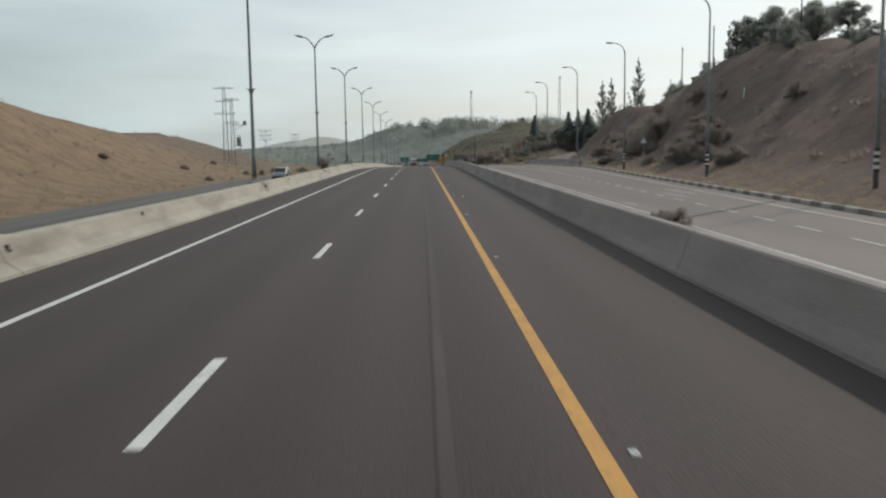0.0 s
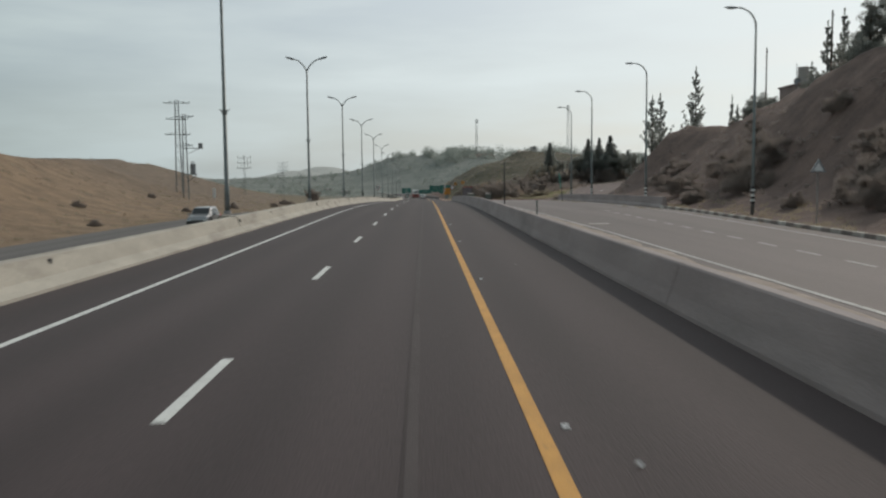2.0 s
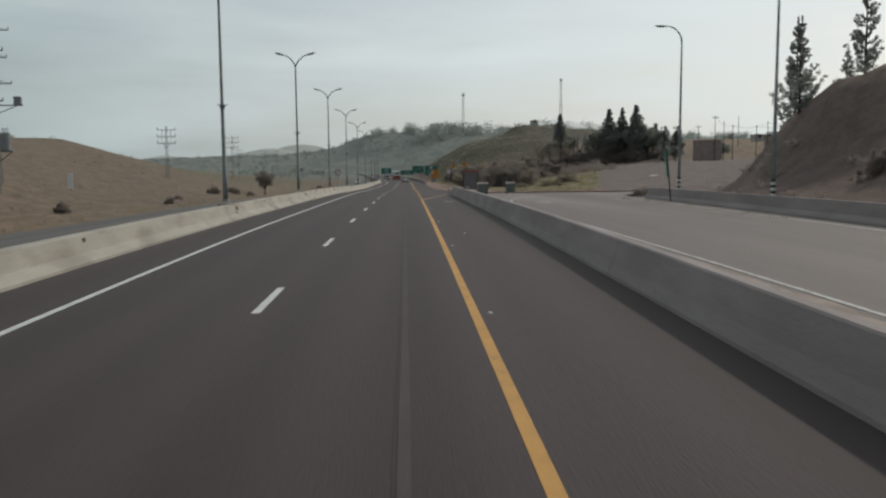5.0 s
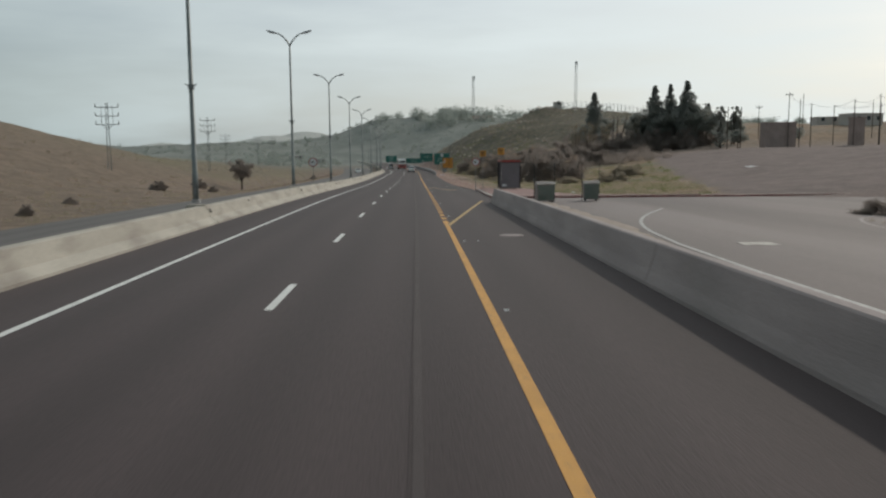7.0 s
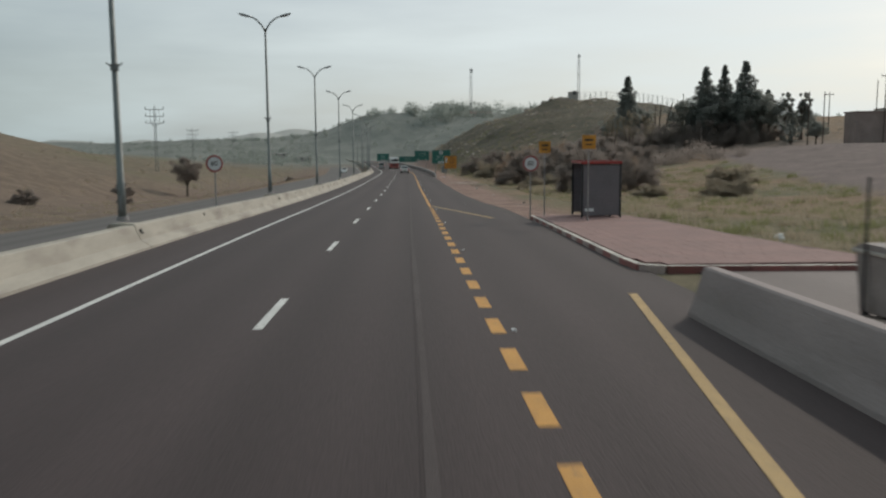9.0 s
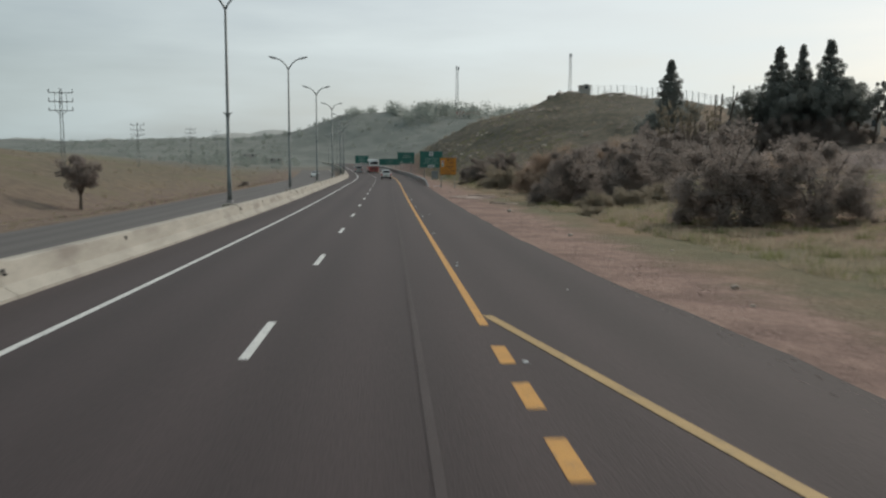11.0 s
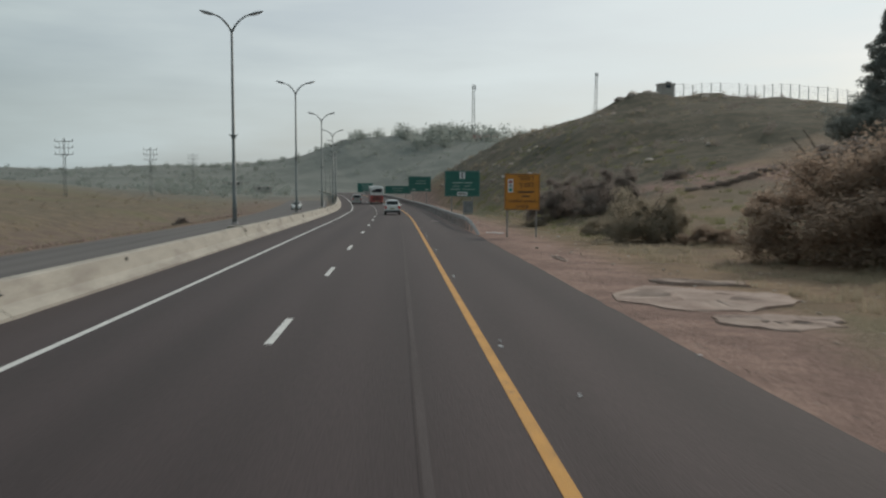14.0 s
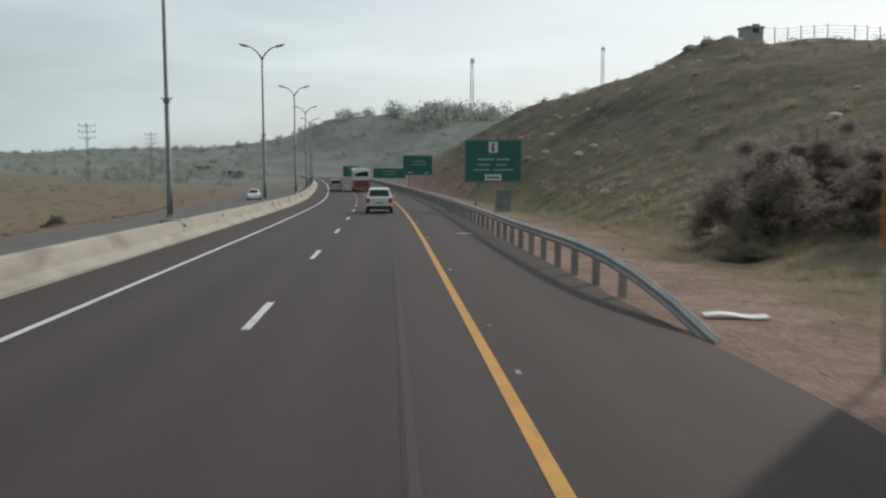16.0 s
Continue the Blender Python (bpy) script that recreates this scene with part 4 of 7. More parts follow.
text_part("AHEAD", 0.235, (0.02, -0.012, Z + 0.20), board, M_TEXT)


def green_sign(u, y, w, h, z, label, rows, symbol=True, lower=True, posts=True, extra=0.0):
    p = at_road(u, y, 0)
    gz = float(zr(y)) - 0.1 + extra
    gz = min(gz, land_z(p.x, p.y))
    g = empty("direction_sign", (p.x, p.y, gz), heading(y) * 0.5, label, "road sign", "green direction signs")
    b = part("board", panel(w, h, z - gz, 0.07), M_SIGN_GREEN, g)
    zb = z - gz
    part("border", frame_edge(w - 0.1, h - 0.1, zb + 0.05, 0.03), M_SIGN_BACK, b)
    if symbol:
        s = part("symbol_panel", box(bmesh.new(), -0.34, 0.34, -0.018, -0.004, zb + h - 0.95, zb + h - 0.15, 0.01), M_SIGN_WHITE, b)
        bm = bmesh.new()
        loft(bm, [[(x, yy, zz) for x, zz in ((-0.10, zb + h - 0.85), (0.12, zb + h - 0.85), (0.02, zb + h - 0.52), (0.14, zb + h - 0.25), (-0.06, zb + h - 0.25), (-0.12, zb + h - 0.52))] for yy in (-0.024, -0.02)])
        part("symbol_road", bm, M_TEXT, s)
    bars(b, [(x, zb + zz, ww, hh * 0.75) for x, zz, ww, hh in rows], M_LETTER)
    if lower:
        l = part("lower_panel", box(bmesh.new(), -0.62, 0.62, -0.022, -0.004, zb + 0.1, zb + 0.55, 0.01), M_SIGN_WHITE, b)
        bars(l, [(0, zb + 0.32, 0.95, 0.13)], M_TEXT, y=-0.034)
    if posts:
        for x in (-w * 0.3, w * 0.3):
            bm = bmesh.new()
            box(bm, x - 0.07, x + 0.07, 0.08, 0.24, -0.4, zb + h - 0.15, 0.01)
            part("post", bm, M_GALV, g)
    return g


green_sign(10.35, 352.5, 4.25, 3.1, -3.15, "large green direction sign with white lettering", [(-0.55, 1.66, 1.2, 0.17), (0.75, 1.66, 0.95, 0.17), (-0.7, 1.26, 0.9, 0.13), (0.6, 1.26, 0.75, 0.13), (-0.85, 0.88, 1.2, 0.11), (0.75, 0.88, 1.5, 0.11)])
green_sign(10.15, 421, 4.5, 3.0, -3.75, "green direction sign further along the bend", [(0.3, 2.1, 1.8, 0.16), (0.2, 1.6, 2.2, 0.14), (-1.2, 0.4, 0.7, 0.35), (1.4, 0.35, 0.6, 0.3)], symbol=False, lower=False)
green_sign(8.3, 455, 6.2, 1.9, -4.9, "green direction sign beyond the bend", [(0, 1.3, 2.8, 0.15), (0, 0.7, 2.2, 0.14)], symbol=False, lower=False)
green_sign(-8.3 - float(cx(560)), 560, 5.6, 3.3, -6.5, "green direction sign past the end of the bend", [(0, 2.6, 2.6, 0.3), (0, 1.9, 2.2, 0.26), (0, 1.2, 2.9, 0.26)], symbol=False, lower=False)


def speed_sign(u, y, z, r=0.36, ground=None):
    p = at_road(u, y, 0)
    gz = land_z(p.x, p.y) if ground is None else float(zr(y)) + ground
    g = empty("speed_limit_sign", (p.x, p.y, gz), heading(y), "round red-rimmed speed limit sign on a thin post", "road sign", "speed limit signs")
    zc = z - gz
    disc = part("disc", rod(bmesh.new(), (0, 0, zc), (0, 0.03, zc), r, r, 28), M_SIGN_WHITE, g)
    bm = bmesh.new()
    n = 32
    rows = [[(rr * math.cos(2 * math.pi * i / n), yy, zc + rr * math.sin(2 * math.pi * i / n)) for i in range(n)] for rr, yy in ((r * 0.99, -0.001), (r * 0.99, -0.01), (r * 0.78, -0.01), (r * 0.78, -0.001))]
    rows = [list(c) for c in zip(*rows)]
    loft(bm, rows + rows[:1], cap=False)
    part("rim", bm, M_SIGN_RED, disc, "red rim")
    text_part("80", r * 0.85, (0, -0.008, zc), disc, M_TEXT)
    part("post", rod(bmesh.new(), (0, 0.06, -0.3), (0, 0.06, zc + r), 0.035, 0.035, 10), M_GALV, g)


speed_sign(7.86, 193.2, 0.66)
speed_sign(-6.62, 195.2, 0.72, 0.40, ground=0.80)

# bus stop flags
for u, y, z, s in ((8.5, 193.3, 1.38, 0.52), (9.75, 189.8, 1.6, 0.56)):
    p = at_road(u, y, 0)
    gz = land_z(p.x, p.y)
    g = empty("bus_stop_sign", (p.x, p.y, gz), 0, "yellow-orange bus stop flag on a slim post", "bus stop sign", "bus stop flags")
    zz = z - gz
    part("post", rod(bmesh.new(), (0, 0, -0.2), (0, 0, zz + s / 2), 0.03, 0.03, 10), M_GALV, g)
    f = part("flag", box(bmesh.new(), -s / 2, s / 2, -0.05, -0.03, zz - s / 2, zz + s / 2, 0.02), M_SIGN_YELLOW, g)
    bars(f, [(0, zz + 0.08, s * 0.6, 0.09), (0, zz - 0.1, s * 0.5, 0.05)], M_TEXT, y=-0.062)

# warning triangle beside the slip road, seen with its pale face
p = at_road(22.4, 70.3, 0)
gz = land_z(p.x, p.y)
g = empty("warning_triangle", (p.x, p.y, gz), 0, "pale triangular warning sign on a post", "road sign")
bm = bmesh.new()
zc = 2.75 - gz
tri = [(0.0, zc + 0.42), (-0.39, zc - 0.26), (0.39, zc - 0.26)]
loft(bm, [[(x, y, z) for x, z in tri] for y in (-0.02, 0.02)])
t = part("face", bm, M_SIGN_WHITE, g)
bm = bmesh.new()
inner = [(x * 0.62, zc - 0.06 + (z - zc + 0.06) * 0.62) for x, z in tri]
for i in range(3):
    j = (i + 1) % 3
    loft(bm, [[(tri[i][0], y, tri[i][1]), (tri[j][0], y, tri[j][1]), (inner[j][0], y, inner[j][1]), (inner[i][0], y, inner[i][1])] for y in (-0.026, -0.022)])
part("rim", bm, M_SIGN_BACK, t)
part("post", rod(bmesh.new(), (0, 0.05, -0.3), (0, 0.05, zc + 0.2), 0.035, 0.035, 8), M_GALV, g)

# slim marker posts behind the shoulder barrier
for u, y, h, mat in ((8.3, 88.0, 3.3, M_TRIM), (8.15, 69.5, 1.05, M_POLE)):
    g = empty("marker_post", at_road(u, y, 0.1), 0, "thin dark marker post in the verge strip", "post", "marker posts")
    part("shaft", rod(bmesh.new(), (0, 0, -0.1), (0, 0, h), 0.045, 0.04, 8), mat, g)
    part("cap", rod(bmesh.new(), (0, 0, h), (0, 0, h + 0.12), 0.055, 0.04, 8), mat, g)

# white board on a post on the left slope, small concrete marker
for u, y, h, w in ((-33.3, 174.4, 1.9, 0.5),):
    p = at_road(u, y, 0)
    gz = land_z(p.x, p.y)
    g = empty("white_marker_board", (p.x, p.y, gz), 0, "small white upright marker board on the dry slope", "marker board")
    part("board", box(bmesh.new(), -w / 2, w / 2, -0.03, 0.03, 0.3, h, 0.02), M_SIGN_WHITE, g)
    part("foot", rod(bmesh.new(), (0, 0.06, -0.3), (0, 0.06, 0.9), 0.04, 0.04, 8), M_GALV, g)


# ---- bus stop island: pavers come last in the file ----
def kerb_path():
    """Corner points of the raised platform in (u, y)."""
    return [(8.05, 194.0), (7.72, 176.0), (7.78, 174.6), (8.3, 174.2), (14.0, 173.8), (24.0, 173.2), (40.0, 172.0)]


PLATFORM = empty("bus_platform", label="raised bus stop platform of red pavers with red and white kerb", category="pavement", kind="structure")
bm = bmesh.new()
loft(bm, [[at_road(u, y, 0.115) for u in us] for y, us in ((174.35, (8.3, 10.5, 13, 40)), (176.0, (7.85, 10.2, 12.8, 14)), (182, (7.95, 10.0, 12.3, 13.2)), (190, (8.1, 10.0, 12.2, 12.9)), (194, (8.2, 9.6, 11.5, 12.4)))], close=False)
bmesh.ops.reverse_faces(bm, faces=bm.faces[:])
part("paver_bed", bm, M_GROUT, PLATFORM)
pts = kerb_path()
bm = box(bmesh.new(), 0.006, 0.97, -0.09, 0.09, -0.12, 0.15, 0.018)
bm.normal_update()
for f in bm.faces:
    f.material_index = 1 if f.normal.z > 0.6 else 0
me_r = mesh_of(bm, "kerb_stone", [M_KERB_RED, M_KERB_WHITE])
bm = box(bmesh.new(), 0.006, 0.97, -0.09, 0.09, -0.12, 0.15, 0.018)
bm.normal_update()
for f in bm.faces:
    f.material_index = 1 if f.normal.z > 0.6 else 0
me_w = mesh_of(bm, "kerb_stone", [M_KERB_PALE, M_KERB_WHITE])
n = 0
for (u0, y0), (u1, y1) in zip(pts, pts[1:]):
    a, b = at_road(u0, y0, 0), at_road(u1, y1, 0)
    L = (b - a).length
    k = max(1, int(round(L / 0.98)))
    for j in range(k):
        q = a.lerp(b, j / k)
        ang = math.atan2(b.y - a.y, b.x - a.x)
        pitch = math.asin((b.z - a.z) / L)
        s = L / k / 0.98
        share("kerb_stone", me_w if n % 2 and y0 > 174.5 else me_r, PLATFORM, Matrix.Translation(q) @ Matrix.Rotation(ang, 4, "Z") @ Matrix.Rotation(-pitch, 4, "Y") @ Matrix.Diagonal((s, 1, 1, 1)))
        n += 1

# kerb of the slip road, striped black and white
me_d = mesh_of(box(bmesh.new(), -0.10, 0.10, 0.006, 0.99, -0.10, 0.17, 0.02), "kerb_stone", M_KERB_DARK)
me_w2 = mesh_of(box(bmesh.new(), -0.10, 0.10, 0.006, 0.99, -0.10, 0.17, 0.02), "kerb_stone", M_KERB_WHITE)
KERB = empty("slip_kerb", label="black and white painted kerb along the slip road", category="kerb", kind="structure")
y = -20.0
k = 0
while y < 92:
    p, q = at_road(slip_right(y) + 0.1, y, 0.02), at_road(slip_right(y + 1) + 0.1, y + 1, 0.02)
    share("kerb_stone", me_w2 if k % 2 else me_d, KERB, Matrix.Translation(p) @ Matrix.Rotation(-math.atan2(q.x - p.x, 1.0), 4, "Z"))
    y, k = y + 1.0, k + 1
# broken kerb stones of the verge strip
VK = empty("verge_kerb", label="broken pale kerb stones along the verge strip", category="kerb", kind="structure")
rngk = random.Random(12)
me_s = mesh_of(box(bmesh.new(), -0.08, 0.08, -0.34, 0.34, -0.1, 0.10, 0.025), "kerb_stone", M_STONE)
y = -10.0
while y < 165:
    if y < 60 or rngk.random() < 0.35:
        share("kerb_stone", me_s, VK, Matrix.Translation(at_road(9.1 + rngk.uniform(-0.06, 0.06), y, 0.02 + rngk.uniform(-0.04, 0.03))) @ pose(0, 0, 0, rngk.uniform(-4, 4), rngk.uniform(-8, 8), rngk.uniform(-6, 6)))
    y += 0.74 + (rngk.random() < 0.15) * 0.6


# ---- bus shelter ----
p = at_road(10.75, 191.8, 0.12)
S = empty("bus_shelter", p, 0, "dark steel bus shelter with red roof trim and panelled sides", "bus shelter")
for y0 in (0.0, 3.4):
    part("side_panel", box(bmesh.new(), -0.92, 0.92, y0, y0 + 0.05, 0.12, 2.32, 0.01), M_SHELTER, S, "dark glazed side panel")
part("back_panel", box(bmesh.new(), 0.90, 0.95, 0.06, 3.39, 0.3, 2.2, 0.01), M_SHELTER, S)
for x in (-0.95, 0.95):
    for y0 in (0.0, 3.42):
        part("post", box(bmesh.new(), x - 0.05, x + 0.05, y0 - 0.03, y0 + 0.07, 0, 2.4, 0.01), M_TRIM, S)
part("roof", box(bmesh.new(), -0.98, 0.98, -0.06, 3.5, 2.36, 2.44, 0.02), M_SHELTER, S)
for x0, x1, y0, y1 in ((-1.0, 1.0, -0.10, -0.065), (-1.0, 1.0, 3.505, 3.54), (-1.02, -0.985, -0.06, 3.5), (0.985, 1.02, -0.06, 3.5)):
    part("roof_trim", box(bmesh.new(), x0, x1, y0, y1, 2.37, 2.48), M_SHELTER_RED, S, "red roof trim")
bn = part("bench", box(bmesh.new(), 0.35, 0.80, 0.4, 3.0, 0.42, 0.47, 0.01), M_TRIM, S)
for y0 in (0.6, 2.8):
    part("bench_leg", box(bmesh.new(), 0.5, 0.6, y0 - 0.03, y0 + 0.03, 0, 0.42), M_TRIM, bn)
S.matrix_basis = S.matrix_basis @ Matrix.Diagonal((0.88, 0.62, 1.0, 1.0))
part("notice", box(bmesh.new(), -0.80, -0.36, -0.018, -0.004, 0.30, 0.44), M_SIGN_WHITE, S, "small white notice low on the side panel")


# ---- green waste bins ----
def waste_bin():
    g = empty("waste_bin", label="dusty waste container with a green front and upright posts", category="waste bin", group="waste bins by the platform")
    bm = bmesh.new()
    loft(bm, [[(x * s, y * s2, z) for x, y in ((-1, -1), (1, -1), (1, 1), (-1, 1))] for s, s2, z in ((0.54, 0.42, 0.10), (0.62, 0.50, 1.05))])
    bmesh.ops.bevel(bm, geom=bm.edges[:], offset=0.02, segments=2, affect="EDGES")
    body = part("body", bm, M_BIN_SIDE, g, "dusty pinkish-grey body")
    part("rim", box(bmesh.new(), -0.66, 0.66, -0.56, 0.54, 1.04, 1.10, 0.015), M_KERB_WHITE, body, "pale top rim")
    bm = bmesh.new()
    loft(bm, [[(x * s, y0 - 0.004, z), (x2 * s, y0 - 0.004, z), (x2 * s, y0 - 0.026, z), (x * s, y0 - 0.026, z)] for x, x2, s, y0, z in ((-0.98, 0.98, 0.54, -0.42, 0.13), (-0.98, 0.98, 0.62, -0.497, 1.02))])
    part("front_panel", bm, M_BIN, body, "green painted front panel")
    bm = bmesh.new()
    loft(bm, [[(x, y, z) for y, z in ((-0.52, 1.102), (-0.3, 1.20), (0.3, 1.20), (0.52, 1.102))] for x in (-0.64, 0.64)])
    part("lid", bm, M_BIN_SIDE, g)
    for k in range(4):
        x = -0.42 + 0.28 * k
        part("rib", box(bmesh.new(), x - 0.02, x + 0.02, -0.545, -0.44, 0.2, 1.0), M_BIN, body)
    for x in (-0.45, 0.45):
        for y in (-0.32, 0.32):
            part("foot", rod(bmesh.new(), (x, y, 0.0), (x, y, 0.12), 0.06, 0.06, 10), M_TRIM, g)
    for x in (-0.70, 0.70):
        part("lifting_post", rod(bmesh.new(), (x, 0.1, 0.0), (x, 0.1, 2.25), 0.03, 0.025, 8), M_TRIM, g)
    return g


b1 = waste_bin()
b1.matrix_basis = Matrix.Translation(at_road(10.08, 167.8, 0.025)) @ pose(0, 0, 0, 0, 0, 3) @ Matrix.Diagonal((0.86, 1, 1, 1))
copy_thing(b1, Matrix.Translation(at_road(13.08, 169.2, 0.025)) @ pose(0, 0, 0, 0, 0, -5) @ Matrix.Diagonal((0.86, 1, 1, 1)))

# ---- guard rail on the right at the bend ----
RAIL = empty("guard_rail", label="galvanised steel guard rail ramped down at its end", category="guard rail", kind="structure")


def rail_u(y):
    return float(np.interp(y, [301, 304, 310, 320, 340, 370, 640], [7.25, 7.14, 6.93, 6.76, 6.86, 7.15, 7.3]))


def rail_z(y):
    return float(np.interp(y, [301.4, 303, 305.5, 308, 311], [0.04, 0.24, 0.56, 0.76, 0.80]))


W_BEAM = [(0.0, -0.15), (-0.03, -0.12), (-0.075, -0.09), (-0.075, -0.05), (-0.03, -0.02), (-0.03, 0.02), (-0.075, 0.05), (-0.075, 0.09), (-0.03, 0.12), (0.0, 0.15), (0.012, 0.15), (-0.015, 0.12), (-0.06, 0.09), (-0.06, 0.05), (-0.015, 0.02), (-0.015, -0.02), (-0.06, -0.05), (-0.06, -0.09), (-0.015, -0.12), (0.012, -0.15)]
for a in steps(301.4, 557.4, 4.0)[:-1]:
    rows = []
    for y in (a + 0.003, a + 2.0, a + 3.997):
        rows.append([at_road(rail_u(y) + du, y, rail_z(y) + dz - 0.15 + 0.15 * min(1, rail_z(y) / 0.3)) for du, dz in W_BEAM])
    bm = bmesh.new()
    loft(bm, rows)
    part("rail_beam", bm, M_GALV, RAIL)
me = mesh_of(box(bmesh.new(), 0.03, 0.20, -0.05, 0.05, -0.6, 0.90, 0.008), "rail_post", M_GALV)
for y in steps(306.5, 556.5, 2.0):
    h = rail_z(y)
    share("rail_post", me, RAIL, Matrix.Translation(at_road(rail_u(y), y, h - 0.80)))
# white board on the dirt by the rail end, pale plastic
p = at_road(7.88, 303.8, 0.0)
bm = bmesh.new()
rows = []
for f in np.linspace(0, 1, 9):
    x, z = f * 1.12, 0.035 + 0.03 * math.sin(f * 6)
    rows.append([(x, -0.14, z), (x, 0.14, z + 0.01), (x, 0.14, z + 0.035), (x, -0.14, z + 0.025)])
loft(bm, rows)
ob = tagged(new("white_board", mesh_of(bm, "white_board", M_SIGN_WHITE)), "warped white plastic board lying on the dirt", "debris")
ob.matrix_basis = Matrix.Translation((p.x, p.y, land_z(p.x + 0.5, p.y) + 0.01)) @ pose(0, 0, 0, 0, 0, -7)
# white sheet on the bare field
bm = bmesh.new()
loft(bm, [[(x, -0.3, 0.04 + 0.05 * math.sin(3 * x)), (x, 0.3, 0.06 + 0.04 * math.sin(3 * x + 1)), (x, 0.3, 0.075 + 0.04 * math.sin(3 * x + 1)), (x, -0.3, 0.055 + 0.05 * math.sin(3 * x))] for x in np.linspace(-1.0, 1.0, 11)])
ob = tagged(new("white_sheet", mesh_of(bm, "white_sheet", M_SIGN_WHITE)), "long white sheet lying on the bare field", "debris")
ob.matrix_basis = Matrix.Translation((42.3, 217.0, land_z(42.3, 217.0) + 0.03)) @ pose(0, 0, 0, 0, 0, 6)
# green board leaning beside the slip road barrier
g = empty("leaning_sign", (20.9, 140.2, max(land_z(20.9, 140.2), float(zr(140.2)))), 0, "leaning green board on a dark post behind the barrier", "road sign")
part("post", rod(bmesh.new(), (0.04, 0, -0.3), (-0.36, 0, 3.7), 0.05, 0.045, 10), M_TRIM, g)
bm = box(bmesh.new(), -0.03, 0.03, -0.55, 0.55, -0.95, 0.95, 0.01)
bmesh.ops.rotate(bm, cent=(0, 0, 0), matrix=Matrix.Rotation(radians(-14), 3, "Z") @ Matrix.Rotation(radians(-5), 3, "Y"), verts=bm.verts[:])
bmesh.ops.translate(bm, vec=(-0.36, 0, 2.65), verts=bm.verts[:])
part("board", bm, M_SIGN_TEAL, g, "green board seen almost edge-on")
# grey control cabinet under the green sign
p = at_road(10.9, 351.2, 0)
g = empty("control_cabinet", (p.x, p.y, land_z(p.x, p.y)), heading(350), "grey metal control cabinet on a plinth", "cabinet")
part("plinth", box(bmesh.new(), -0.60, 0.60, -0.35, 0.35, -0.3, 0.2, 0.02), M_CONCRETE, g)
part("body", box(bmesh.new(), -0.55, 0.55, -0.30, 0.30, 0.2, 1.55, 0.02), M_HEAD, g)
part("door", box(bmesh.new(), -0.50, 0.50, -0.325, -0.303, 0.26, 1.48, 0.008), M_HEAD, g)
part("roof", box(bmesh.new(), -0.60, 0.60, -0.36, 0.34, 1.555, 1.61, 0.015), M_GALV, g)


# ---- power line towers on the left, masts on the skyline ----
def lattice_mast(h, w0, w1, bays, r=0.045):
    bm = bmesh.new()
    cs = [(-1, -1), (1, -1), (1, 1), (-1, 1)]

    def c(i, f):
        w = (w0 + (w1 - w0) * f) / 2
        return Vector((cs[i % 4][0] * w, cs[i % 4][1] * w, h * f))
    for i in range(4):
        rod(bm, c(i, 0), c(i, 1), r, r * 0.8, 5)
        for b in range(bays):
            f0, f1 = b / bays, (b + 1) / bays
            rod(bm, c(i, f0), c(i + 1, f1), r * 0.55, None, 4)
            rod(bm, c(i, f1), c(i + 1, f1), r * 0.5, None, 4)
    return bm


def cross_arm(bm, z, half, r=0.05):
    rod(bm, (-half, 0, z), (half, 0, z), r, None, 5)
    rod(bm, (-half, 0, z), (0, 0, z + 0.45), r * 0.6, None, 4)
    rod(bm, (half, 0, z), (0, 0, z + 0.45), r * 0.6, None, 4)
    for x in (-half, -half * 0.55, half * 0.55, half):
        rod(bm, (x, 0, z), (x, 0, z + 0.32), 0.06, 0.04, 6)


